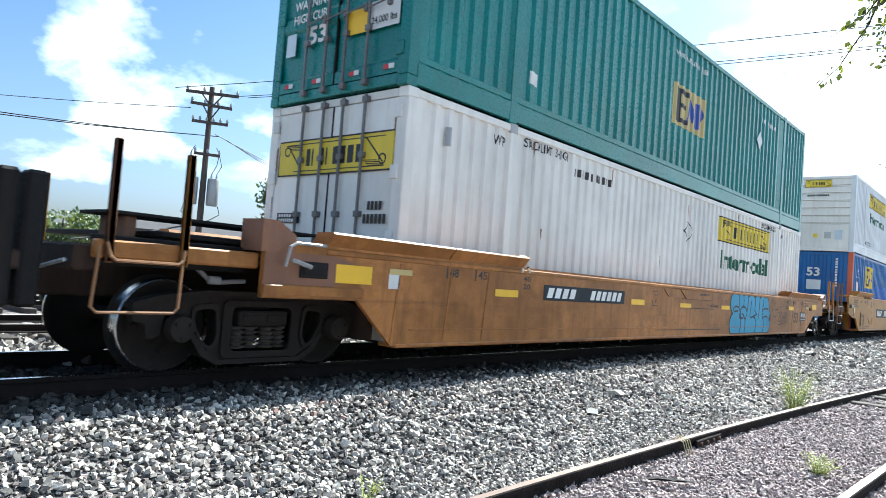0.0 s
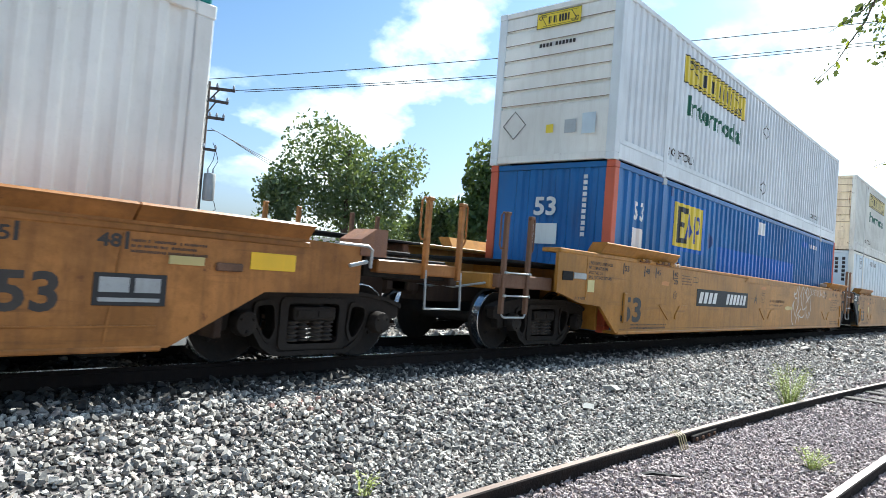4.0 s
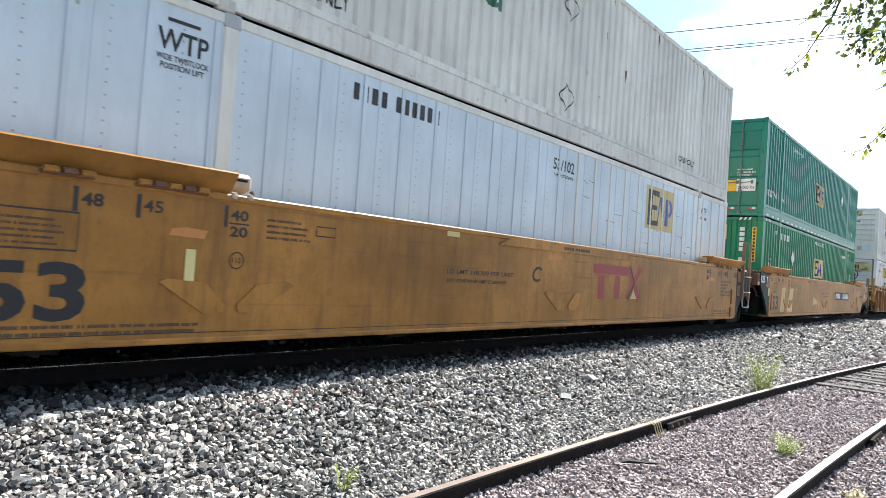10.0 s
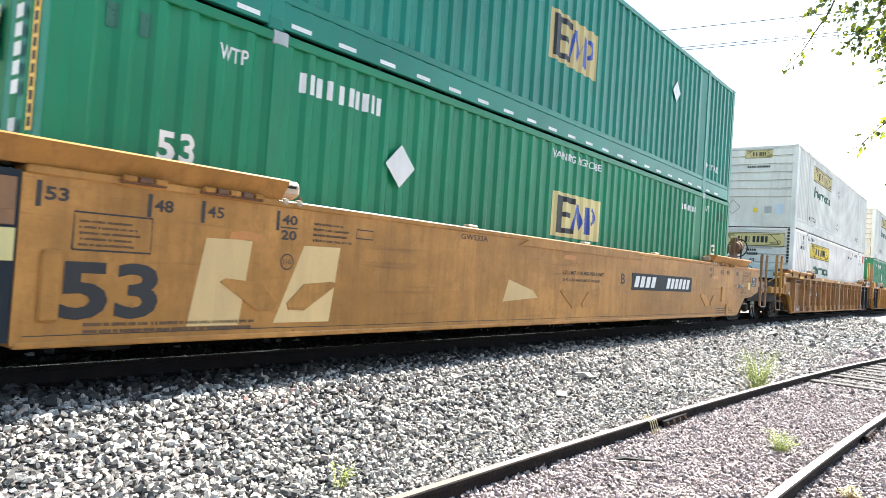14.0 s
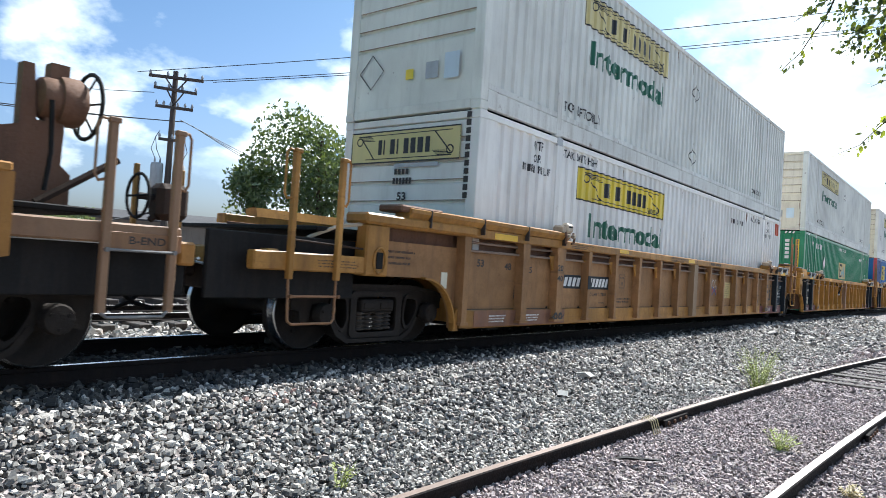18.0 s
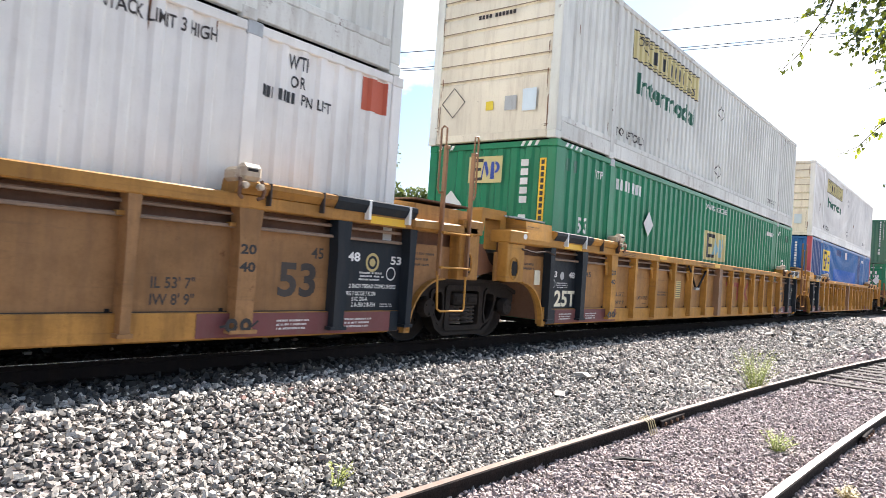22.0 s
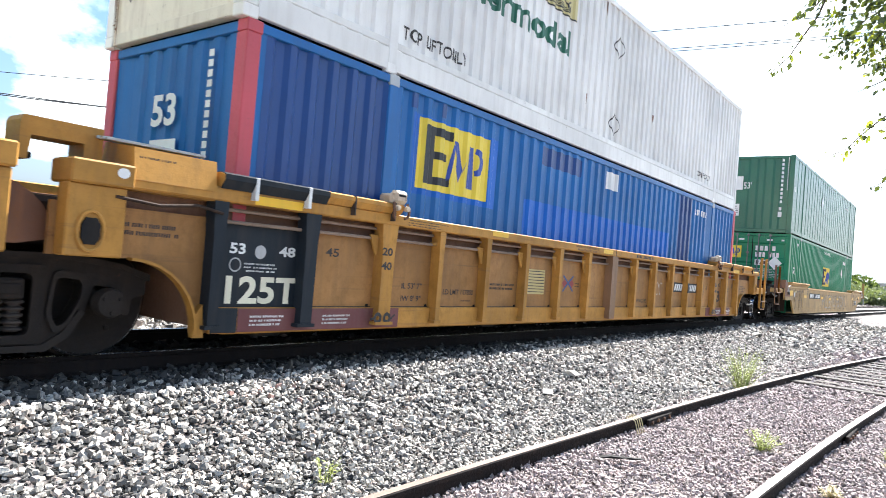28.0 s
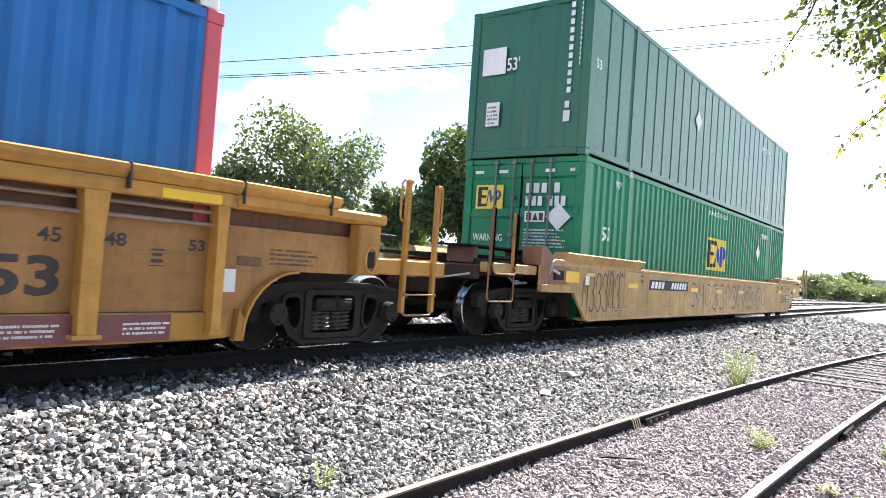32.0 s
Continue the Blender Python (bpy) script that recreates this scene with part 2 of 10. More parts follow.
M = {
    "green": paint("green_paint", (0.006, 0.205, 0.090), rough=0.36, amount=0.22, rust=0.1, spec=0.35),
    "deepteal": paint("deep_teal_paint", (0.004, 0.200, 0.135), rough=0.34, amount=0.22, rust=0.1, fade=0.14, spec=0.4),
    "teal": paint("teal_paint", (0.004, 0.185, 0.165), rough=0.28, amount=0.22, rust=0.1, fade=0.16, spec=0.5),
    "darkgreen": paint("dark_green_paint", (0.020, 0.130, 0.070), rough=0.3, amount=0.22, rust=0.1),
    "white": paint("white_paint", (0.83, 0.81, 0.755), dirt=(0.32, 0.26, 0.18), amount=0.24, rough=0.42, rust=0.05, spec=0.28),
    "cleanwhite": paint("pale_blue_white_paint", (0.62, 0.72, 0.78), dirt=(0.36, 0.36, 0.36), amount=0.25, rough=0.4, spec=0.28),
    "cream": paint("cream_paint", (0.80, 0.67, 0.47), dirt=(0.30, 0.17, 0.08), amount=0.6, rough=0.5, rust=0.4),
    "cleancream": paint("faded_cream_paint", (0.78, 0.71, 0.57), dirt=(0.30, 0.20, 0.11), amount=0.45, rough=0.5, rust=0.15),
    "grimwhite": paint("grimy_white_paint", (0.75, 0.755, 0.685), dirt=(0.30, 0.27, 0.21), amount=0.32, rough=0.5, rust=0.15, spec=0.28),
    "dirtyrail": paint("rust_streaked_white_paint", (0.72, 0.72, 0.66), dirt=(0.26, 0.20, 0.14), amount=0.65, rough=0.6, rust=0.4),
    "blue": paint("blue_paint", (0.010, 0.128, 0.370), rough=0.38, amount=0.22, fade=0.16, spec=0.3),
    "freshblue": paint("fresh_blue_paint", (0.004, 0.120, 0.500), rough=0.34, amount=0.08, spec=0.3),
    "navy": paint("navy_paint", (0.001, 0.045, 0.200), rough=0.35, amount=0.2),
    "orange": paint("orange_paint", (0.55, 0.105, 0.045), rough=0.5, amount=0.3, rust=0.2),
    "pinkred": paint("faded_red_paint", (0.55, 0.075, 0.095), rough=0.5, amount=0.3, rust=0.15),
    "yellowcar": paint("ochre_car_paint", (0.41, 0.192, 0.042), dirt=(0.10, 0.058, 0.034), amount=0.72, rough=0.42, rust=0.16, fade=0.28, worn=0.3, spec=0.2),
    "ambercar": paint("amber_car_paint", (0.43, 0.195, 0.034), dirt=(0.12, 0.060, 0.028), amount=0.6, rough=0.40, rust=0.14, fade=0.26, worn=0.3, spec=0.2),
    "coppercar": paint("copper_brown_car_paint", (0.46, 0.218, 0.057), dirt=(0.13, 0.065, 0.035), amount=0.6, rough=0.45, rust=0.16, fade=0.22, worn=0.35, spec=0.2),
    "palecar": paint("pale_tan_car_paint", (0.50, 0.315, 0.125), dirt=(0.10, 0.08, 0.06), amount=0.85, rough=0.55, rust=0.16, fade=0.2, worn=0.32, spec=0.2),
    "icewhite": paint("cool_white_paint", (0.73, 0.765, 0.775), dirt=(0.36, 0.34, 0.32), amount=0.3, rough=0.4, rust=0.03, spec=0.28),
    "rustyochre": paint("rusty_ochre_tank_paint", (0.26, 0.125, 0.050), dirt=(0.10, 0.05, 0.03), amount=0.6, rough=0.5, rust=0.4, fade=0.2),
    "orangecar": paint("rusty_ochre_paint", (0.39, 0.160, 0.042), dirt=(0.085, 0.045, 0.027), amount=0.75, rough=0.42, rust=0.24, fade=0.28, worn=0.6, spec=0.2),
    "khakicar": paint("dusty_khaki_panel_paint", (0.38, 0.190, 0.062), dirt=(0.13, 0.085, 0.05), amount=0.6, rough=0.5, rust=0.16, fade=0.24, worn=0.35, spec=0.2),
    "brownpanel": paint("worn_brown_primer", (0.20, 0.088, 0.048), dirt=(0.38, 0.16, 0.05), amount=0.6, rough=0.6, bump=0.1, rust=0.2, fade=0.25),
    "primer": paint("tan_primer", (0.68, 0.47, 0.21), dirt=(0.40, 0.25, 0.12), amount=0.4, rough=0.6),
    "darkrust": paint("sooty_rusted_steel", (0.045, 0.029, 0.022), dirt=(0.13, 0.075, 0.045), amount=0.45, rough=0.8, bump=0.15, spec=0.18),
    "tancar": paint("tan_ochre_paint", (0.50, 0.248, 0.052), dirt=(0.16, 0.10, 0.06), amount=0.5, rough=0.55, rust=0.14, fade=0.2, worn=0.32, spec=0.2),
    "slate": paint("slate_blue_paint", (0.016, 0.022, 0.029), dirt=(0.09, 0.075, 0.06), amount=0.28, rough=0.5, spec=0.18),
    "dullpipe": paint("dull_dusty_pipe_paint", (0.25, 0.175, 0.125), dirt=(0.10, 0.06, 0.04), amount=0.5, rough=0.6, fade=0.2),
    "brownpost": paint("dull_brown_post_paint", (0.26, 0.145, 0.075), dirt=(0.10, 0.06, 0.04), amount=0.5, rough=0.6, rust=0.1, fade=0.2),
    "dustpost": paint("dull_mauve_grey_paint", (0.30, 0.19, 0.10), amount=0.4, rough=0.6),
    "locksteel": paint("cream_lock_paint", (0.50, 0.41, 0.30), dirt=(0.2, 0.1, 0.05), amount=0.6, rough=0.55, rust=0.5),
    "freshochre": paint("touch_up_ochre", (0.56, 0.22, 0.05), amount=0.2, rough=0.5),
    "dustycar": paint("dusty_brown_panel_paint", (0.36, 0.190, 0.080), dirt=(0.13, 0.080, 0.050), amount=0.7, rough=0.55, rust=0.2, fade=0.2, worn=0.4, spec=0.2),
    "browncar": paint("brown_ochre_paint", (0.43, 0.210, 0.050), dirt=(0.10, 0.050, 0.028), amount=0.8, rough=0.45, rust=0.2, fade=0.26, worn=0.4, spec=0.2),
    "emblemred": paint("faded_crimson_paint", (0.30, 0.035, 0.035), amount=0.3, rough=0.5),
    "maroon": paint("maroon_paint", (0.16, 0.045, 0.045), dirt=(0.16, 0.12, 0.09), amount=0.4, rough=0.6),
    "truck": paint("grimy_cast_steel", (0.026, 0.021, 0.018), dirt=(0.058, 0.042, 0.030), amount=0.5, rough=0.8, rust=0.12, bump=0.15, spec=0.18),
    "springs": paint("dusty_spring_steel", (0.050, 0.038, 0.030), amount=0.4, rough=0.7),
    "rust": paint("rusty_steel", (0.17, 0.085, 0.048), dirt=(0.05, 0.03, 0.02), amount=0.6, rough=0.85, bump=0.15),
    "black": paint("black_steel", (0.012, 0.011, 0.011), dirt=(0.05, 0.04, 0.03), amount=0.4, rough=0.7, spec=0.18),
    "galv": paint("galvanised_steel", (0.42, 0.43, 0.43), dirt=(0.16, 0.12, 0.08), amount=0.5, rough=0.5, metal=0.4),
    "tread": paint("polished_tread", (0.55, 0.55, 0.56), amount=0.15, rough=0.22, metal=1.0),
    "railtop": paint("worn_rail_top", (0.74, 0.66, 0.60), dirt=(0.34, 0.20, 0.13), amount=0.4, rough=0.5, metal=0.3),
    "railside": paint("rusted_rail_side", (0.017, 0.013, 0.012), dirt=(0.04, 0.025, 0.018), amount=0.5, rough=0.85, bump=0.2, spec=0.12),
    "rustytop": paint("dull_rusty_rail_top", (0.27, 0.20, 0.165), dirt=(0.2, 0.12, 0.08), amount=0.5, rough=0.5, metal=0.2),
    "seamdirt": paint("dirt_in_seams", (0.26, 0.19, 0.13), amount=0.4, rough=0.8),
    "railbright": paint("bright_rail_top", (0.75, 0.74, 0.72), amount=0.15, rough=0.25, metal=1.0),
    "tie": paint("weathered_tie_wood", (0.050, 0.040, 0.034), dirt=(0.20, 0.17, 0.14), amount=0.5, rough=0.9, bump=0.25),
    "inkblack": paint("black_lettering", (0.016, 0.016, 0.018), amount=0.12, rough=0.5),
    "inkdark": paint("worn_dark_lettering", (0.038, 0.030, 0.026), amount=0.3, rough=0.6),
    "inkwhite": paint("white_lettering", (0.78, 0.78, 0.75), dirt=(0.4, 0.36, 0.3), amount=0.3, rough=0.5),
    "creamink": paint("cream_lettering", (0.76, 0.72, 0.55), dirt=(0.4, 0.36, 0.3), amount=0.25, rough=0.5),
    "lockgrey": paint("weathered_lock_steel", (0.19, 0.185, 0.18), dirt=(0.12, 0.07, 0.04), amount=0.5, rough=0.55, metal=0.3),
    "drip": paint("rust_drip", (0.20, 0.095, 0.045), amount=0.4, rough=0.8),
    "inkgreen": paint("green_lettering", (0.010, 0.115, 0.060), amount=0.1, rough=0.45),
    "fadedblue": paint("faded_pale_blue_emblem", (0.28, 0.52, 0.56), amount=0.3, rough=0.5),
    "inkblue": paint("blue_emblem", (0.020, 0.060, 0.330), amount=0.1, rough=0.4),
    "yellow": paint("yellow_decal", (0.80, 0.60, 0.040), dirt=(0.25, 0.18, 0.08), amount=0.25, rough=0.45),
    "paleyellow": paint("faded_yellow_decal", (0.68, 0.58, 0.25), dirt=(0.4, 0.35, 0.25), amount=0.3, rough=0.5),
    "palegold": paint("bleached_gold_decal", (0.55, 0.43, 0.17), dirt=(0.4, 0.35, 0.25), amount=0.3, rough=0.5),
    "reflect": paint("reflector_yellow", (0.85, 0.50, 0.015), amount=0.15, rough=0.4),
    "red": paint("red_marker", (0.55, 0.03, 0.03), amount=0.15, rough=0.4),
    "sprayblue": paint("turquoise_spray_paint", (0.010, 0.300, 0.500), amount=0.12, rough=0.5),
    "spraywhite": paint("white_spray_paint", (0.70, 0.68, 0.64), amount=0.2, rough=0.6),
    "poleWood": paint("pole_wood", (0.075, 0.058, 0.048), dirt=(0.14, 0.12, 0.10), amount=0.5, rough=0.9, bump=0.2),
    "wire": paint("cable_black", (0.03, 0.03, 0.032), amount=0.1, rough=0.6),
    "porcelain": paint("grey_porcelain", (0.35, 0.37, 0.40), amount=0.1, rough=0.3),
    "bark": paint("bark", (0.085, 0.062, 0.046), dirt=(0.16, 0.14, 0.11), amount=0.5, rough=0.95, bump=0.3),
    "roof": paint("dark_roofing", (0.055, 0.052, 0.055), dirt=(0.14, 0.12, 0.10), amount=0.5, rough=0.9),
    "shedwall": paint("shed_wall", (0.24, 0.21, 0.18), amount=0.4, rough=0.8),
    "concrete": paint("concrete", (0.42, 0.41, 0.38), dirt=(0.2, 0.18, 0.15), amount=0.4, rough=0.85),
    "redstone": paint("reddish_stone", (0.40, 0.25, 0.21), amount=0.3, rough=0.8),
}


def stone_mat(name, stops, grain=(0.12, 0.11, 0.10)):
    """Crushed rock: every stone its own grey, speckled and rough."""
    m, nt, p = base_mat(name, 0.8)
    g = nt.nodes.new("ShaderNodeNewGeometry")
    c = ramp(nt, g.outputs["Random Per Island"], stops)
    tc = nt.nodes.new("ShaderNodeTexCoord")
    n = node(nt, "ShaderNodeTexNoise", Scale=60.0, Detail=5.0, Roughness=0.7)
    nt.links.new(tc.outputs["Object"], n.inputs["Vector"])
    c2 = mixc(nt, ramp(nt, n.outputs["Fac"], [(0.35, (0.4,)), (0.58, (0.0,))]), c, grain)
    nt.links.new(c2, p.inputs["Base Color"])
    b = node(nt, "ShaderNodeBump", Strength=0.4, Distance=0.004)
    nt.links.new(n.outputs["Fac"], b.inputs["Height"])
    nt.links.new(b.outputs[0], p.inputs["Normal"])
    return m


M["stone"] = stone_mat("crushed_stone", [(0.0, (0.05, 0.048, 0.046)), (0.16, (0.13, 0.122, 0.114)), (0.36, (0.32, 0.295, 0.268)), (0.64, (0.50, 0.462, 0.415)),
                                         (0.82, (0.70, 0.655, 0.59)), (0.93, (0.44, 0.39, 0.335)), (1.0, (0.38, 0.30, 0.26))])
M["gravel"] = stone_mat("fine_gravel", [(0.0, (0.095, 0.078, 0.074)), (0.25, (0.263, 0.215, 0.208)), (0.55, (0.430, 0.356, 0.344)), (0.85, (0.567, 0.470, 0.451)), (1.0, (0.378, 0.286, 0.264))])


def ground_mat():
    m, nt, p = base_mat("gravel_bed", 0.9)
    tc = nt.nodes.new("ShaderNodeTexCoord")
    v = node(nt, "ShaderNodeTexVoronoi", Scale=22.0)
    nt.links.new(tc.outputs["Object"], v.inputs["Vector"])
    n = node(nt, "ShaderNodeTexNoise", Scale=0.5, Detail=6.0)
    nt.links.new(tc.outputs["Object"], n.inputs["Vector"])
    sepc = nt.nodes.new("ShaderNodeSeparateColor")
    nt.links.new(v.outputs["Color"], sepc.inputs[0])
    c = ramp(nt, sepc.outputs[0], [(0.0, (0.045, 0.039, 0.038)), (0.5, (0.165, 0.144, 0.140)), (1.0, (0.36, 0.310, 0.298))])
    c = mixc(nt, ramp(nt, n.outputs["Fac"], [(0.4, (0.0,)), (0.7, (0.45,))]), c, (0.24, 0.19, 0.15))
    nt.links.new(c, p.inputs["Base Color"])
    b = node(nt, "ShaderNodeBump", Strength=1.0, Distance=0.03)
    nt.links.new(v.outputs["Distance"], b.inputs["Height"])
    nt.links.new(b.outputs[0], p.inputs["Normal"])
    return m


def leaf_mat(name, a, b, trans=0.45):
    m, nt, p = base_mat(name, 0.5)
    g = nt.nodes.new("ShaderNodeNewGeometry")
    c = ramp(nt, g.outputs["Random Per Island"], [(0.0, a), (1.0, b)])
    nt.links.new(c, p.inputs["Base Color"])
    tr = nt.nodes.new("ShaderNodeBsdfTranslucent")
    lift = mixc(nt, 0.55, c, (0.30, 0.36, 0.03))
    nt.links.new(lift, tr.inputs["Color"])
    mx = nt.nodes.new("ShaderNodeMixShader")
    mx.inputs[0].default_value = trans
    nt.links.new(p.outputs[0], mx.inputs[1]); nt.links.new(tr.outputs[0], mx.inputs[2])
    nt.links.new(mx.outputs[0], nt.nodes["Material Output"].inputs[0])
    return m


# dark stone colours stand in for shade under the train and between stones
M["shadestone"] = stone_mat("shade_dark_stone", [(0.0, (0.018, 0.018, 0.018)), (0.6, (0.060, 0.056, 0.052)), (1.0, (0.095, 0.083, 0.070))], (0.03, 0.028, 0.025))
M["bed"] = ground_mat()
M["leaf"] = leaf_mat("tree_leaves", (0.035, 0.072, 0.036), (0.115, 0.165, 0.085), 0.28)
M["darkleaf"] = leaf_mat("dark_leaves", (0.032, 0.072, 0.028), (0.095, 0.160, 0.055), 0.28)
# bough leaves in two colours: darker shaded ones, and ones with backlight painted in
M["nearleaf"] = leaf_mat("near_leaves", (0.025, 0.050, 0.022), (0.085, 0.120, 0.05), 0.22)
M["sunleaf"] = leaf_mat("painted_backlight_leaves", (0.22, 0.26, 0.03), (0.34, 0.36, 0.05), 0.6)
M["weed"] = leaf_mat("weed_leaves", (0.40, 0.45, 0.16), (0.66, 0.69, 0.34), 0.6)
M["dry"] = leaf_mat("dry_grass", (0.40, 0.30, 0.16), (0.62, 0.52, 0.34), 0.3)
# distance haze is mixed into this paler green
M["farleaf"] = leaf_mat("painted_haze_leaves", (0.13, 0.165, 0.09), (0.27, 0.31, 0.17), 0.3)


# ---- mesh helpers ----
class Shape:
    """Collects corners and faces of one part."""

    def __init__(self):
        self.v, self.f, self.turned = [], [], False

    def add(self, vs, fs):
        n = len(self.v)
        self.v += [tuple(p) for p in vs]
        self.f += [tuple(n + i for i in q) for q in fs]
        return self

    def box(self, x0, x1, y0, y1, z0, z1, b=0.0):
        if x0 > x1: x0, x1 = x1, x0
        if y0 > y1: y0, y1 = y1, y0
        if z0 > z1: z0, z1 = z1, z0
        if b <= 0:
            return self.add([(x, y, z) for x in (x0, x1) for y in (y0, y1) for z in (z0, z1)],
                            [(0, 1, 3, 2), (4, 6, 7, 5), (0, 4, 5, 1), (2, 3, 7, 6), (0, 2, 6, 4), (1, 5, 7, 3)])
        b = min(b, (x1 - x0) * 0.45, (y1 - y0) * 0.45, (z1 - z0) * 0.45)
        lo, hi, vs, idx = (x0, y0, z0), (x1, y1, z1), [], {}
        for sx in (0, 1):
            for sy in (0, 1):
                for sz in (0, 1):
                    s = (sx, sy, sz)
                    c = [hi[i] if s[i] else lo[i] for i in range(3)]
                    n = [c[i] - b if s[i] else c[i] + b for i in range(3)]
                    for ax in range(3):
                        q = list(n)
                        q[ax] = c[ax]
                        idx[s + (ax,)] = len(vs)
                        vs.append(q)
        fs = []
        for ax in range(3):
            o = [i for i in range(3) if i != ax]
            for side in (0, 1):
                q = []
                for u, w in ((0, 0), (1, 0), (1, 1), (0, 1)):
                    s = [0, 0, 0]
                    s[ax], s[o[0]], s[o[1]] = side, u, w
                    q.append(idx[tuple(s) + (ax,)])
                fs.append(q if (side == 1) ^ (ax == 1) else q[::-1])
            for u in (0, 1):
                for w in (0, 1):
                    s0, s1 = [0, 0, 0], [0, 0, 0]
                    s0[o[0]] = s1[o[0]] = u
                    s0[o[1]] = s1[o[1]] = w
                    s1[ax] = 1
                    fs.append((idx[tuple(s0) + (o[0],)], idx[tuple(s1) + (o[0],)], idx[tuple(s1) + (o[1],)], idx[tuple(s0) + (o[1],)]))
        for sx in (0, 1):
            for sy in (0, 1):
                for sz in (0, 1):
                    fs.append(tuple(idx[(sx, sy, sz, a)] for a in range(3)))
        return self.add(vs, fs)

    def prism(self, poly, y0, y1):
        """An outline in x and z, drawn from y0 to y1."""
        n = len(poly)
        vs = [(x, y0, z) for x, z in poly] + [(x, y1, z) for x, z in poly]
        fs = [tuple(range(n)), tuple(range(2 * n - 1, n - 1, -1))] + [(i, i + n, (i + 1) % n + n, (i + 1) % n) for i in range(n)]
        return self.add(vs, fs)

    def profile(self, poly, x0, x1):
        """An outline in y and z, drawn from x0 to x1."""
        n = len(poly)
        vs = [(x0, y, z) for y, z in poly] + [(x1, y, z) for y, z in poly]
        fs = [tuple(range(n)), tuple(range(2 * n - 1, n - 1, -1))] + [(i, i + n, (i + 1) % n + n, (i + 1) % n) for i in range(n)]
        return self.add(vs, fs)

    def tube(self, pts, r, n=8, r2=None):
        pts = [Vector(p) for p in pts]
        m = len(pts)
        vs = []
        for i, p in enumerate(pts):
            d = (pts[min(i + 1, m - 1)] - pts[max(i - 1, 0)]).normalized()
            a = d.orthogonal().normalized() if i == 0 else (a - a.dot(d) * d).normalized()
            c = d.cross(a)
            rr = r if r2 is None else r + (r2 - r) * i / (m - 1)
            vs += [p + rr * (math.cos(2 * math.pi * k / n) * a + math.sin(2 * math.pi * k / n) * c) for k in range(n)]
        fs = [(i * n + k, i * n + (k + 1) % n, (i + 1) * n + (k + 1) % n, (i + 1) * n + k) for i in range(m - 1) for k in range(n)]
        fs += [tuple(range(n))[::-1], tuple(range((m - 1) * n, m * n))]
        return self.add(vs, fs)

    def lathe(self, prof, centre, n=24, axis="y", caps=True):
        """A profile of (radius, along) turned about an axis."""
        self.turned = True
        vs, m = [], len(prof)
        for r, a in prof:
            for k in range(n):
                c, s = r * math.cos(2 * math.pi * k / n), r * math.sin(2 * math.pi * k / n)
                q = (c, a, s) if axis == "y" else ((c, s, a) if axis == "z" else (a, c, s))
                vs.append([q[i] + centre[i] for i in range(3)])
        fs = [(i * n + k, (i + 1) * n + k, (i + 1) * n + (k + 1) % n, i * n + (k + 1) % n) for i in range(m - 1) for k in range(n)]
        if caps and prof[0][0] > 0.001: fs.append(tuple(range(n)))
        if caps and prof[-1][0] > 0.001: fs.append(tuple(range((m - 1) * n, m * n))[::-1])
        return self.add(vs, fs)

    def moved(self, dx=0, dy=0, dz=0):
        self.v = [(x + dx, y + dy, z + dz) for x, y, z in self.v]
        return self

    def mirrored_x(self, c):
        self.v = [(2 * c - x, y, z) for x, y, z in self.v]
        self.f = [f[::-1] for f in self.f]
        return self

    def mirrored_y(self):
        self.v = [(x, -y, z) for x, y, z in self.v]
        self.f = [f[::-1] for f in self.f]
        return self


def rounded(pts, r, n=3):
    """An outline with its corners cut round."""
    out = []
    for i, b in enumerate(pts):
        a, b, c = Vector(pts[i - 1]), Vector(b), Vector(pts[(i + 1) % len(pts)])
        d = min(r, (a - b).length * 0.45, (c - b).length * 0.45)
        p, q = b + (a - b).normalized() * d, b + (c - b).normalized() * d
        for k in range(n + 1):
            u = k / n
            out.append(tuple(p * (1 - u) ** 2 + b * 2 * u * (1 - u) + q * u * u))
    return out


def pierced(outer, holes, y0, y1):
    """A plate in x and z with openings through it, from y0 to y1."""
    bm = bmesh.new()
    edges = []
    for loop in [outer] + holes:
        vs = [bm.verts.new((x, y0, z)) for x, z in loop]
        edges += [bm.edges.new((vs[i - 1], vs[i])) for i in range(len(vs))]
    bmesh.ops.triangle_fill(bm, use_beauty=True, edges=edges)
    made = bmesh.ops.extrude_face_region(bm, geom=bm.faces[:])
    for g in made["geom"]:
        if isinstance(g, bmesh.types.BMVert):
            g.co.y = y1
    bmesh.ops.recalc_face_normals(bm, faces=bm.faces)
    return bm


def mesh_of(name, shape, smooth=False):
    me = bpy.data.meshes.new(name)
    if isinstance(shape, Shape):
        me.from_pydata(shape.v, [], shape.f)
        bm = bmesh.new()
        bm.from_mesh(me)
        bmesh.ops.recalc_face_normals(bm, faces=bm.faces)
        bm.to_mesh(me)
        bm.free()
    else:
        shape.to_mesh(me)
        shape.free()
    if smooth or (isinstance(shape, Shape) and shape.turned):
        me.polygons.foreach_set("use_smooth", [True] * len(me.polygons))
        if not smooth:
            me.set_sharp_from_angle(angle=radians(40))
    return me


STUFF = ("small_print", "small_lettering", "riveted_seam", "stem_tuft", "leaves", "foliage", "crown")
SPLIT = ("number_bar", "slot", "hazard_stripe", "reflector_strip", "name_bar", "spray_outline_set")


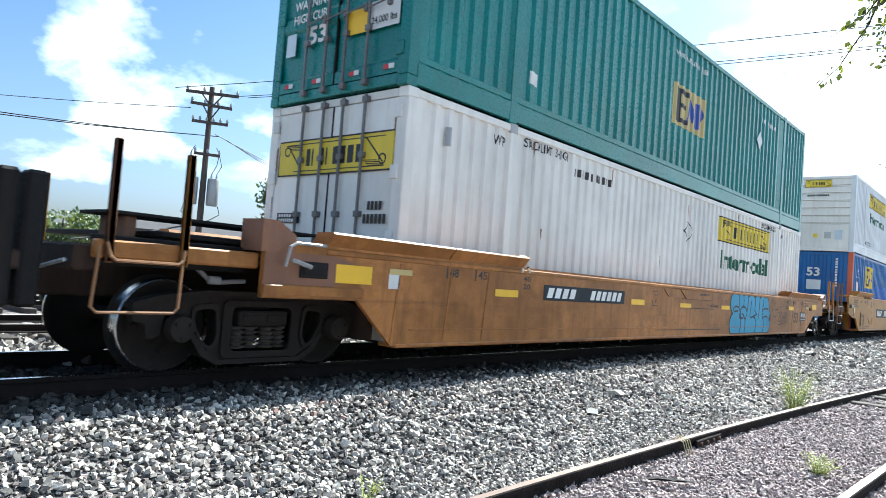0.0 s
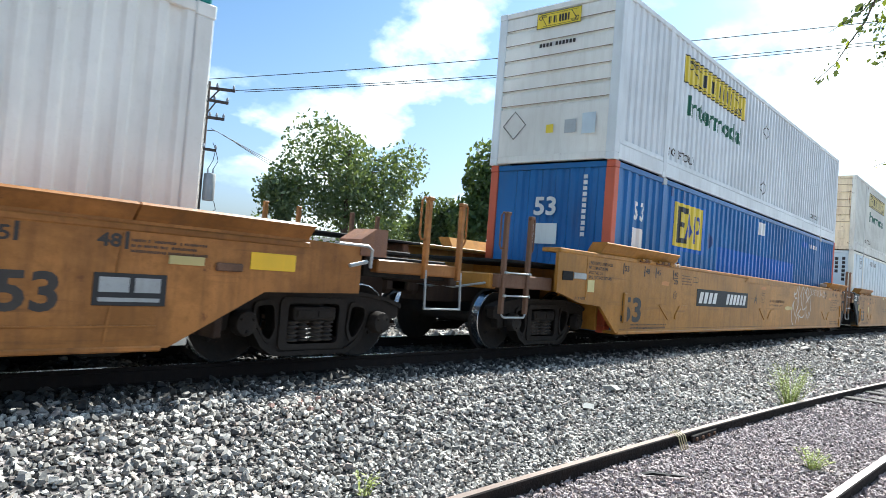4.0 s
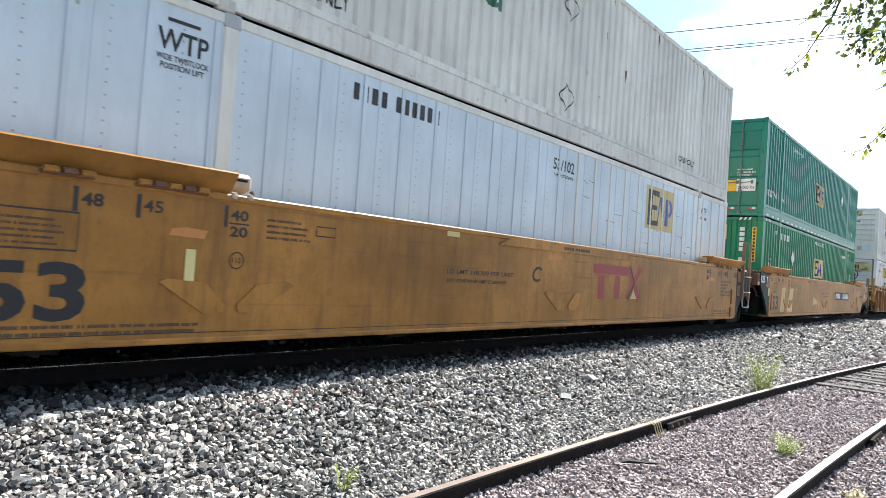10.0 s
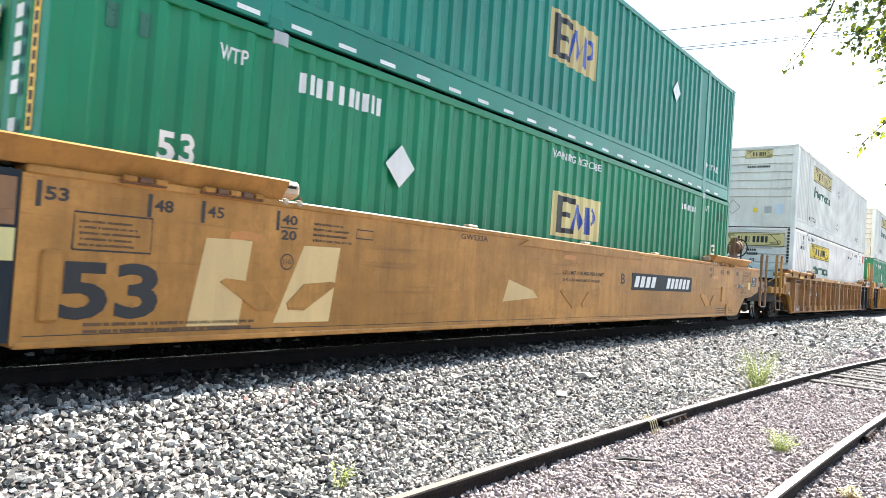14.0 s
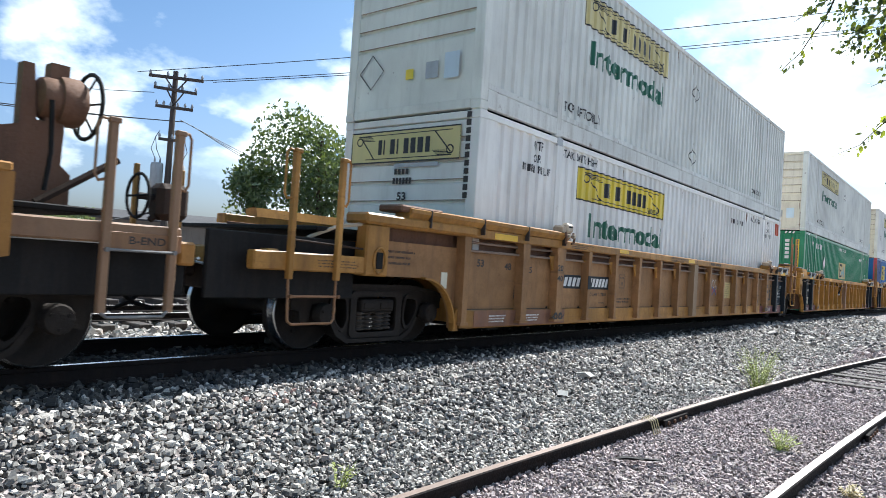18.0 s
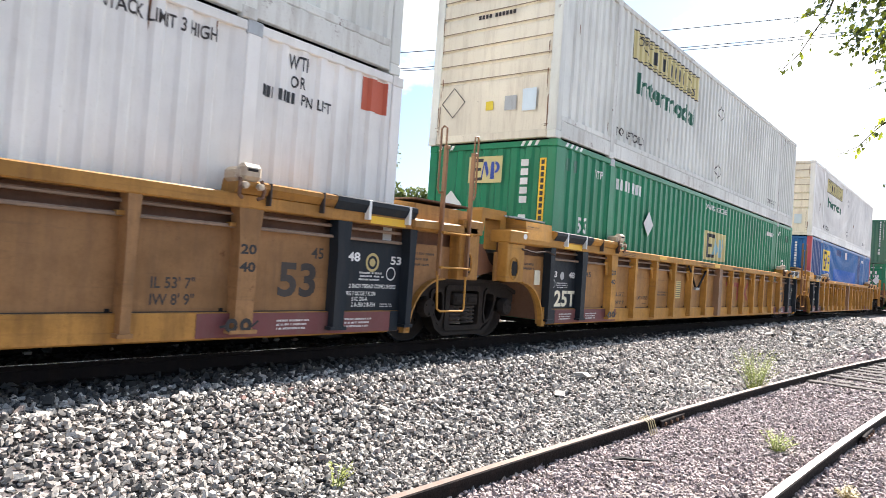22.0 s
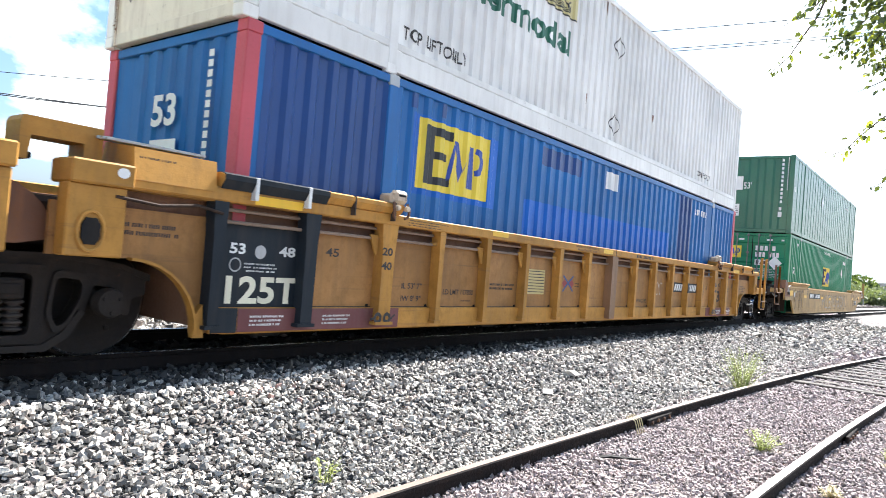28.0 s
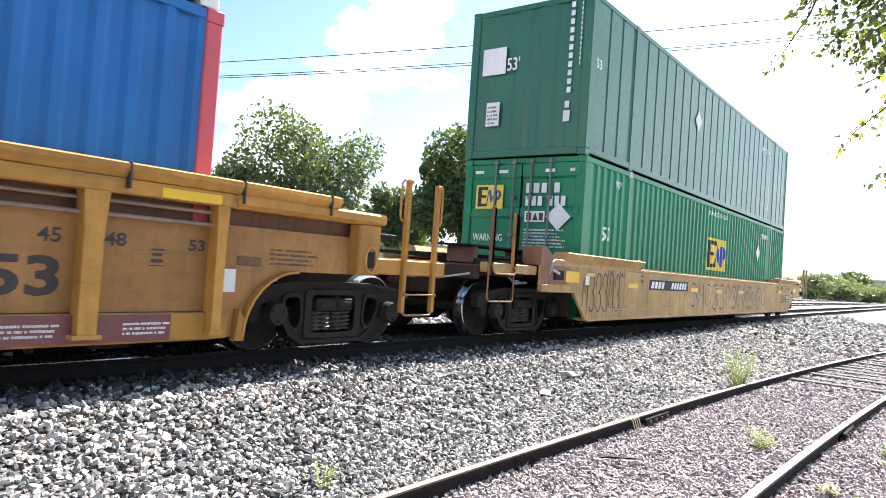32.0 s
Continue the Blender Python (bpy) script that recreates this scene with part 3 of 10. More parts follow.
def glyphs(me):
    """The separate characters of a flat piece of lettering, as meshes of their own."""
    root = list(range(len(me.vertices)))

    def find(i):
        while root[i] != i:
            root[i] = root[root[i]]
            i = root[i]
        return i
    for p in me.polygons:
        for v in p.vertices[1:]:
            root[find(v)] = find(p.vertices[0])
    groups = {}
    for p in me.polygons:
        groups.setdefault(find(p.vertices[0]), []).append(tuple(p.vertices))
    out = []
    for faces in groups.values():
        ids = sorted({v for f in faces for v in f})
        at_ = {v: i for i, v in enumerate(ids)}
        g = bpy.data.meshes.new("figure")
        g.from_pydata([me.vertices[v].co for v in ids], [], [tuple(at_[v] for v in f) for f in faces])
        out.append(g)
    return out


def part(name, shape, material, parent, label="", smooth=False):
    if name in ("marking", "lettering"):
        me = mesh_of(name, shape)
        zs = [v.co.z for v in me.vertices]
        if max(zs) - min(zs) > 0.135:
            for g in glyphs(me):
                ob = part("figure", g, material, parent, label)
            return ob
        ob = part("small_lettering", me, material, parent, label)
        return ob
    me = shape if isinstance(shape, bpy.types.Mesh) else mesh_of(name, shape, smooth)
    if not me.materials:
        me.materials.append(M[material])
    ob = new(name, me)
    ob.parent = parent
    if label:
        ob["label"] = label
    if name in STUFF:
        ob["kind"] = "stuff"
    return ob


def fast_mesh(name, V, F, material):
    """A large mesh from arrays of corners and triangles or quads."""
    me = bpy.data.meshes.new(name)
    k = F.shape[1]
    me.vertices.add(len(V)); me.vertices.foreach_set("co", np.asarray(V, np.float32).ravel())
    me.loops.add(F.size); me.loops.foreach_set("vertex_index", F.astype(np.int32).ravel())
    me.polygons.add(len(F)); me.polygons.foreach_set("loop_start", np.arange(0, F.size, k, dtype=np.int32))
    me.polygons.foreach_set("use_smooth", [False] * len(F))
    me.update(calc_edges=True)
    me.materials.append(M[material])
    return me


WORDS = {}


def prepare_words(texts):
    """Turns all the lettering into flat outlines, one unit high, once."""
    obs = []
    for s in texts:
        cu = bpy.data.curves.new("lettering", "FONT")
        cu.body, cu.size, cu.offset, cu.resolution_u = s, 1.0, 0.030 if s in ("Intermodal", "53", "125", "125T", "T", "20", "40", "48") else 0.016, 3
        obs.append((s, new("lettering", cu), cu))
    bpy.context.view_layer.update()
    dg = bpy.context.evaluated_depsgraph_get()
    for s, ob, cu in obs:
        me = bpy.data.meshes.new_from_object(ob.evaluated_get(dg))
        v = np.array([p.co[:2] for p in me.vertices])
        lo, hi = v.min(0), v.max(0)
        WORDS[s] = ((v - lo) / (hi - lo), [tuple(p.vertices) for p in me.polygons])
        bpy.data.objects.remove(ob)
        bpy.data.curves.remove(cu)
        bpy.data.meshes.remove(me)


def flat_word(s, x0, x1, z0, z1, lean=0.0):
    """Lettering as (x, z) corners and faces, fitted to a rectangle."""
    v, f = WORDS[s]
    return [(x0 + p[0] * (x1 - x0) + lean * p[1], z0 + p[1] * (z1 - z0)) for p in v], f


def flat_bars(widths, x0, x1, z0, z1, gap=0.28, lean=0.0):
    """Plain bars in place of characters: a list of widths, 0 for a space."""
    tot = sum(w if w > 0 else 0.7 for w in widths)
    x, vs, fs = x0, [], []
    for w in widths:
        d = (w if w > 0 else 0.7) * (x1 - x0) / tot
        if w > 0:
            n = len(vs)
            a, b = x, x + d * (1 - gap)
            vs += [(a, z0), (b, z0), (b + lean, z1), (a + lean, z1)]
            fs.append((n, n + 1, n + 2, n + 3))
        x += d
    return vs, fs


def flat_join(*items):
    vs, fs = [], []
    for v, f in items:
        n = len(vs)
        vs += list(v)
        fs += [tuple(n + i for i in q) for q in f]
    return vs, fs


def flat_rect(x0, x1, z0, z1):
    return [(x0, z0), (x1, z0), (x1, z1), (x0, z1)], [(0, 1, 2, 3)]


def flat_lines(rows, x0, x1, z0, z1, fill=0.5, seed=1):
    """Rows of small unreadable print as plain bars."""
    r = random.Random(seed)
    out, h = [], (z1 - z0) / rows
    for i in range(rows):
        zz = z1 - (i + 1) * h
        n = int((x1 - x0) / max(h * fill * 0.8, 0.02))
        out.append(flat_bars([r.choice((1, 0.8, 1, 1, 1.1, 0)) for _ in range(max(4, n))] + [1], x0, x0 + (x1 - x0) * r.uniform(0.7, 1), zz, zz + h * fill, 0.38))
    return flat_join(*out)


def flat_stroke(pts, w):
    """A painted line of width w through points."""
    vs, fs = [], []
    m = len(pts)
    for i, p in enumerate(pts):
        a, b = Vector(pts[max(i - 1, 0)]), Vector(pts[min(i + 1, m - 1)])
        d = (b - a).normalized()
        n = Vector((-d.y, d.x)) * w / 2
        vs += [(p[0] + n.x, p[1] + n.y), (p[0] - n.x, p[1] - n.y)]
    return vs, [(2 * i, 2 * i + 1, 2 * i + 3, 2 * i + 2) for i in range(m - 1)]


def flat_disc(x, z, rx, rz, n=16):
    return [(x + rx * math.cos(2 * math.pi * k / n), z + rz * math.sin(2 * math.pi * k / n)) for k in range(n)], [tuple(range(n))]


def flat_ring(x, z, r, w, n=18):
    return flat_stroke([(x + r * math.cos(2 * math.pi * k / n), z + r * math.sin(2 * math.pi * k / n)) for k in range(n + 1)], w)


def flat_diamond(x, z, rx, rz):
    return [(x - rx, z), (x, z - rz), (x + rx, z), (x, z + rz)], [(0, 1, 2, 3)]


def singles(flat):
    """The separate faces of a flat drawing."""
    return [([flat[0][i] for i in f], [tuple(range(len(f)))]) for f in flat[1]]


def on_side(flat, y):
    """A decal on a plane side that faces -y."""
    s = Shape()
    return s.add([(x, y, z) for x, z in flat[0]], flat[1])


def on_end(flat, x):
    """A decal on an end face that faces -x; its first axis runs towards -y."""
    s = Shape()
    return s.add([(x, -u, z) for u, z in flat[0]], flat[1])

# ---- setting: ground, tracks ----
def siding_y(x):
    """The far rail of the siding, which bends slowly towards the camera's side."""
    d = x - 3.0
    return -4.13 - 0.01 * d - 0.0032 * d * d * (1 if d > 0 else 0.2) if d < 30 else -4.13 - 0.3 - 2.88 - 0.2 * (d - 30)


def ground_z(x, y):
    """Height of the ballast: a crown under the main track, shoulders, and the flat of the siding."""
    def step(a, b, t):
        t = min(max((t - a) / (b - a), 0), 1)
        return t * t * (3 - 2 * t)
    z = -0.20
    z -= 0.225 * step(1.7, 3.0, -y)
    z -= 0.18 * step(1.7, 2.8, y) * (1 - step(3.0, 4.0, y)) + 0.12 * step(3.0, 4.0, y)
    z -= 0.3 * step(20, 60, y)
    z += 0.10 * step(7.2, 9.5, -y)
    return z


def make_ground():
    xs = [-3000, -600, -120, -40, -20] + [-10 + 0.5 * i for i in range(141)] + [64, 70, 80, 100, 130, 180, 300, 700, 3000]
    ys = [-3000, -500, -100, -40, -20] + [-12 + 0.2 * i for i in range(101)] + [8.6, 9.5, 11, 14, 18, 24, 32, 45, 60, 100, 200, 600, 3000]
    V, F = [], []
    for x in xs:
        for y in ys:
            wob = 0.02 * noise.noise((x * 0.9, y * 0.9, 0)) if abs(x) < 80 and abs(y) < 14 else 0
            V.append((x, y, ground_z(x, y) + wob))
    n = len(ys)
    for i in range(len(xs) - 1):
        for j in range(n - 1):
            F.append((i * n + j, (i + 1) * n + j, (i + 1) * n + j + 1, i * n + j + 1))
    me = fast_mesh("ground", np.array(V), np.array(F), "bed")
    me.polygons.foreach_set("use_smooth", [True] * len(me.polygons))
    tagged(new("ground", me), "grey crushed-stone ballast and gravel yard ground", "ground", kind="structure")


make_ground()


def stones(name, xr, yr, pitch, seed, material, label, tilt=22, cover=0.93, lift=0.3, keep=None, fill=1.0):
    """Loose angular stones, blocky and uneven, strewn close together as one sheet."""
    r = np.random.default_rng(seed)
    nx, ny = int((xr[1] - xr[0]) / pitch), int((yr[1] - yr[0]) / pitch)
    gx, gy = np.meshgrid(np.arange(nx), np.arange(ny), indexing="ij")
    gx = gx + 0.5 * (gy % 2)
    x = xr[0] + (gx.ravel() + r.uniform(-0.42, 0.42, nx * ny)) * pitch
    y = yr[0] + (gy.ravel() + r.uniform(-0.42, 0.42, nx * ny)) * pitch
    ok = r.random(nx * ny) < cover
    if keep is not None:
        ok &= np.array([r.random() < keep(p, k) for p, k in zip(x, y)])
    x, y = x[ok], y[ok]
    n = len(x)
    s = pitch * 0.60 * fill * np.exp(np.clip(r.normal(0, 0.24, n), -0.5, 0.40))
    # six-cornered blocks: a wide waist, a smaller crooked top, a point below
    k = np.arange(6)
    ang = (k[None] + r.uniform(-0.42, 0.42, (n, 6))) * math.pi / 3 + r.uniform(0, 6.28, (n, 1))
    rad = r.uniform(0.60, 1.18, (n, 6))
    long_, wide = r.uniform(0.85, 1.20, n)[:, None], r.uniform(0.65, 0.95, n)[:, None]
    high = r.uniform(0.35, 0.75, n)[:, None]
    lower = np.stack([np.cos(ang) * rad * long_, np.sin(ang) * rad * wide, r.uniform(-0.3, 0.15, (n, 6)) * high], 2)
    top = r.uniform(0.50, 0.98, (n, 6))
    slope = r.uniform(-0.40, 0.40, (n, 2))
    tx, ty = np.cos(ang) * rad * long_ * top, np.sin(ang) * rad * wide * top
    upper = np.stack([tx, ty, high * r.uniform(0.75, 1.2, (n, 6)) + slope[:, :1] * tx + slope[:, 1:] * ty], 2)
    foot = np.stack([0 * high, 0 * high, -high], 2)
    P = np.concatenate([lower, upper, foot], 1)
    tri = [(6, 7, 8), (6, 8, 9), (6, 9, 10), (6, 10, 11)]
    for a in range(6):
        b = (a + 1) % 6
        tri += [(a, b, b + 6), (a, b + 6, a + 6), (b, a, 12)]
    tri = np.array(tri)
    # random turn about the upright and a lean
    yaw = r.uniform(0, 6.283, n)
    lean = np.abs(r.normal(0, math.radians(tilt), n))
    ca, sa, cb, sb = np.cos(yaw), np.sin(yaw), np.cos(lean), np.sin(lean)
    o, one = np.zeros(n), np.ones(n)
    Ry = np.stack([cb, o, sb, o, one, o, -sb, o, cb], 1).reshape(n, 3, 3)
    Rz = np.stack([ca, -sa, o, sa, ca, o, o, o, one], 1).reshape(n, 3, 3)
    P = np.einsum("nij,njk,nlk->nli", Rz, Ry, P) * s[:, None, None]
    z = np.array([ground_z(p, q) for p, q in zip(x, y)])
    P += np.stack([x, y, z + s * lift + r.uniform(-0.25, 0.45, n) * s], 1)[:, None]
    F = (np.arange(n)[:, None, None] * 13 + tri[None]).reshape(-1, 3)
    ob = new(name, fast_mesh(name, P.reshape(-1, 3), F, material))
    tagged(ob, label, "gravel", kind="stuff")


def train_shade(x, y):
    """How far the train's shade is put into the ballast's colour, falling off away from the rails."""
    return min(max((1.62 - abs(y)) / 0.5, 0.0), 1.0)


# pale stones thin out where the train's shade is put into the ballast
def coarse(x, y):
    return (1 - 0.6 * train_shade(x, y)) * min(max((y + 3.55) / 0.7 + 0.25 * math.sin(2.1 * x + 3 * y), 0.0), 1.0)


stones("ballast_stones", (0.6, 9.5), (-4.0, -0.95), 0.046, 3, "stone", "loose angular grey ballast stones beside the main track", keep=coarse, cover=0.82, lift=0.5)
stones("under_ballast", (0.6, 9.5), (-4.0, -0.95), 0.044, 13, "shadestone", "dark stones that put shade into the gaps of the ballast", lift=-0.35)
stones("small_ballast", (1.0, 9.5), (-4.15, -2.6), 0.032, 14, "stone", "finer grey ballast towards the siding", keep=lambda x, y: 1 - 0.85 * coarse(x, y))
stones("far_ballast_stones", (9.3, 20.0), (-4.3, -0.9), 0.050, 4, "stone", "grey ballast stones along the receding track", fill=1.1)
stones("distant_ballast_stones", (19.5, 40.0), (-4.6, -0.9), 0.10, 9, "stone", "grey ballast stones far along the track", fill=1.1)
stones("siding_gravel", (1.5, 10.5), (-7.6, -3.9), 0.028, 5, "gravel", "fine brownish-grey gravel between the siding rails", fill=1.05)
stones("far_siding_gravel", (10.2, 18.5), (-8.6, -3.7), 0.040, 6, "gravel", "fine gravel further along the siding", fill=1.05)
stones("distant_siding_gravel", (18.3, 36.0), (-10.0, -3.9), 0.085, 16, "gravel", "gravel far along the siding", fill=1.1)
stones("background_ballast", (-2.0, 16.0), (0.8, 7.5), 0.10, 7, "stone", "pale ballast beyond the main track", fill=1.1)
stones("track_ballast", (-3.0, 24.0), (-1.62, 1.62), 0.06, 8, "shadestone", "ballast between and beside the main rails, the train's shade put into its colour", fill=1.1, keep=train_shade)


def rail_shape(points, head=0.0, high=0.17):
    """A rail of foot, web and head along (x, y); head is the height of its top."""
    prof = [(-0.068, -high), (0.068, -high), (0.068, -high + 0.012), (0.012, -high + 0.03), (0.009, -0.045), (0.034, -0.035), (0.036, -0.008),
            (0.028, 0.0), (-0.028, 0.0), (-0.036, -0.008), (-0.034, -0.035), (-0.009, -0.045), (-0.012, -high + 0.03), (-0.068, -high + 0.012)]
    side, top = Shape(), Shape()
    n = len(prof)
    vs = []
    for i, (x, y) in enumerate(points):
        a, b = points[max(i - 1, 0)], points[min(i + 1, len(points) - 1)]
        d = Vector((b[0] - a[0], b[1] - a[1])).normalized()
        nx, ny = -d.y, d.x
        vs += [(x + nx * u, y + ny * u, head + w) for u, w in prof]
    fs = [(i * n + k, (i + 1) * n + k, (i + 1) * n + (k + 1) % n, i * n + (k + 1) % n) for i in range(len(points) - 1) for k in range(n) if k != 7]
    side.add(vs, fs)
    tv = []
    for i in range(len(points)):
        tv += [vs[i * n + 7], vs[i * n + 8]]
    top.add(tv, [(2 * i, 2 * i + 2, 2 * i + 3, 2 * i + 1) for i in range(len(points) - 1)])
    return side, top


def make_rail(name, points, head, topmat, label, parent=None, high=0.17):
    e = new(name)
    tagged(e, label, "rail", kind="structure")
    side, top = rail_shape(points, head, high)
    part("rail_body", side, "railside", e)
    part("running_surface", top, topmat, e, "worn bright top of the rail")
    return e


for _y in (-0.7525, 0.7525):
    make_rail("main_rail", [(-60, _y), (0, _y), (60, _y), (400, _y)], 0.0, "railbright", "main-line steel rail with a polished top")
for _y in (4.2, 5.7, 9.0, 10.5):
    make_rail("far_rail", [(-60, _y), (0, _y), (60, _y), (400, _y)], -0.08, "railtop", "rusty rail of a parallel yard track", high=0.12)
_pts = [-20 + i for i in range(0, 90)]
make_rail("siding_rail", [(x, siding_y(x)) for x in _pts], -0.30, "rustytop", "rusted siding rail half sunk in gravel", high=0.15)
make_rail("siding_rail", [(x, siding_y(x) - 1.505) for x in _pts], -0.30, "railtop", "rusted siding rail with a bright worn top", high=0.15)


def make_ties():
    box = Shape().box(-0.115, 0.115, -1.28, 1.28, -0.18, 0.0, 0.012)
    me = mesh_of("tie", box)
    me.materials.append(M["tie"])
    e = tagged(new("main_track_ties"), "dark timber sleepers under the main track", "sleepers", kind="structure")
    for i in range(70):
        ob = part("tie", me, "tie", e)
        ob.matrix_basis = pose(-6 + 0.55 * i, random.uniform(-0.04, 0.04), -0.178, 0, 0, random.uniform(-1, 1))
    e2 = tagged(new("siding_ties"), "weathered timber sleepers almost buried in gravel", "sleepers", kind="structure")
    for i in range(46):
        x = 9.4 + 0.56 * i
        ob = part("tie", me, "tie", e2)
        yaw = math.degrees(math.atan2(siding_y(x + 0.5) - siding_y(x - 0.5), 1))
        ob.matrix_basis = pose(x, siding_y(x) - (0.75 if x < 11.9 else 0.98), (-0.415 if x < 11.9 else -0.378) + random.uniform(-0.012, 0.012), 0, 0, yaw + random.uniform(-2, 2))
    e3 = tagged(new("yard_track_ties"), "timber sleepers of the parallel yard tracks", "sleepers", kind="structure")
    for yy in (4.95, 9.75):
        for i in range(60):
            ob = part("tie", me, "tie", e3)
            ob.matrix_basis = pose(-4 + 0.6 * i, yy, -0.205)


make_ties()


def joint_bar(x, dy):
    e = tagged(new("joint_bar"), "bolted rusty joint bar on the siding rail", "joint bar")
    y = siding_y(x) + dy - 0.042
    part("plate", Shape().box(x - 0.32, x + 0.32, y - 0.018, y + 0.012, -0.40, -0.335, 0.006), "railside", e)
    for i in range(4):
        part("bolt", Shape().lathe([(0.018, -0.022), (0.018, 0.0)], (x - 0.24 + 0.16 * i, y - 0.012, -0.367), 6), "rust", e)


joint_bar(6.95, 0.0)
joint_bar(8.1, -1.505)


# ---- containers ----
CL, CW, CH, CB = 16.36, 2.591, 2.908, 0.248
HEAD, TAIL = 0.06, 0.07     # the bodies run a little past the nominal length at both ends
POSTS = (1.981, CL - 1.981)


def breaks(style):
    """Corners of the side's profile along x: (x, depth)."""
    if style == "flat":
        pitch, seq = 0.61, [(0.0, 0.0), (0.588, 0.0), (0.592, 0.006), (0.606, 0.006)]
    elif style == "panel":
        pitch, seq = 0.56, [(0.0, 0.0), (0.47, 0.0), (0.485, 0.020), (0.545, 0.020)]
    elif style == "fine":
        pitch, seq = 0.247, [(0.0, 0.0), (0.075, 0.0), (0.105, 0.034), (0.212, 0.034)]
    else:
        pitch, seq = 0.286, [(0.0, 0.0), (0.075, 0.0), (0.130, 0.036), (0.232, 0.036)]
    out = [(-0.03, 0.012)]
    for a, b in ((0.17, POSTS[0] - 0.075), (POSTS[0] + 0.075, POSTS[1] - 0.075), (POSTS[1] + 0.075, CL - 0.17)):
        x = a
        out.append((a, 0.012))
        k = 0
        while x + pitch < b:
            out += [(x + u + 0.01, 0.012 + d) for u, d in seq]
            x += pitch
        out.append((b, 0.012))
    return out + [(CL - 0.17 + TAIL, 0.012)]


BREAKS = {s: breaks(s) for s in ("corr", "fine", "flat", "panel")}


def depth_at(style, x):
    if style == "plain":
        return 0.0
    b = BREAKS[style]
    lo, hi = 0, len(b) - 1
    if x <= b[0][0] or x >= b[-1][0]:
        return 0.0
    while hi - lo > 1:
        m = (lo + hi) // 2
        if b[m][0] <= x: lo = m
        else: hi = m
    (x0, d0), (x1, d1) = b[lo], b[hi]
    return d0 if x1 - x0 < 1e-6 else d0 + (d1 - d0) * (x - x0) / (x1 - x0)


SIDES = {}


def side_mesh(style, mat, near):
    key = (style, mat, near)
    if key not in SIDES:
        s, b = Shape(), BREAKS[style]
        vs = []
        for x, d in b:
            y = -CW / 2 + d
            vs += [(x, y, 0.15), (x, y, CH - 0.09)]
        s.add(vs, [(2 * i, 2 * i + 2, 2 * i + 3, 2 * i + 1) for i in range(len(b) - 1)])
        if not near:
            s.mirrored_y()
        SIDES[key] = mesh_of("side_panel", s)
        SIDES[key].materials.append(M[mat])
    return SIDES[key]


def wrap(flat, style, off=0.004):
    """A decal that follows the folds of a container's side."""
    bm = bmesh.new()
    vs = [bm.verts.new((x, 0, z)) for x, z in flat[0]]
    for f in flat[1]:
        try:
            bm.faces.new([vs[i] for i in f])
        except ValueError:
            pass
    xs = [v.co.x for v in bm.verts]
    lo, hi = min(xs), max(xs)
    if style in BREAKS:
        for x, d in BREAKS[style]:
            if lo + 0.002 < x < hi - 0.002:
                bmesh.ops.bisect_plane(bm, geom=bm.verts[:] + bm.edges[:] + bm.faces[:], plane_co=(x, 0, 0), plane_no=(1, 0, 0))
    for v in bm.verts:
        v.co.y = -CW / 2 + depth_at(style, v.co.x) - off
    for f in bm.faces:
        f.normal_update()
        if f.normal.y > 0:
            f.normal_flip()
    return bm


def end_breaks(style):
    """Profile of an end wall: along y for upright folds, along z for level ones."""
    if style == "levels":
        return [(z, d) for k in range(9) for z, d in ((0.21 + 0.29 * k, 0.045), (0.235 + 0.29 * k, 0.0), (0.455 + 0.29 * k, 0.0), (0.48 + 0.29 * k, 0.045))]
    if style == "smooth":
        return [(-1.12, 0.02), (1.12, 0.02)]
    p = 0.28 if style == "upright" else 0.56
    out = []
    y = -1.10
    while y + p < 1.12:
        out += [(y, 0.012), (y + p * 0.4, 0.012), (y + p * 0.55, 0.045), (y + p * 0.85, 0.045)]
        y += p
    return [(-1.13, 0.012)] + out + [(1.13, 0.012)]


MOVERS = []
FRONT = {}


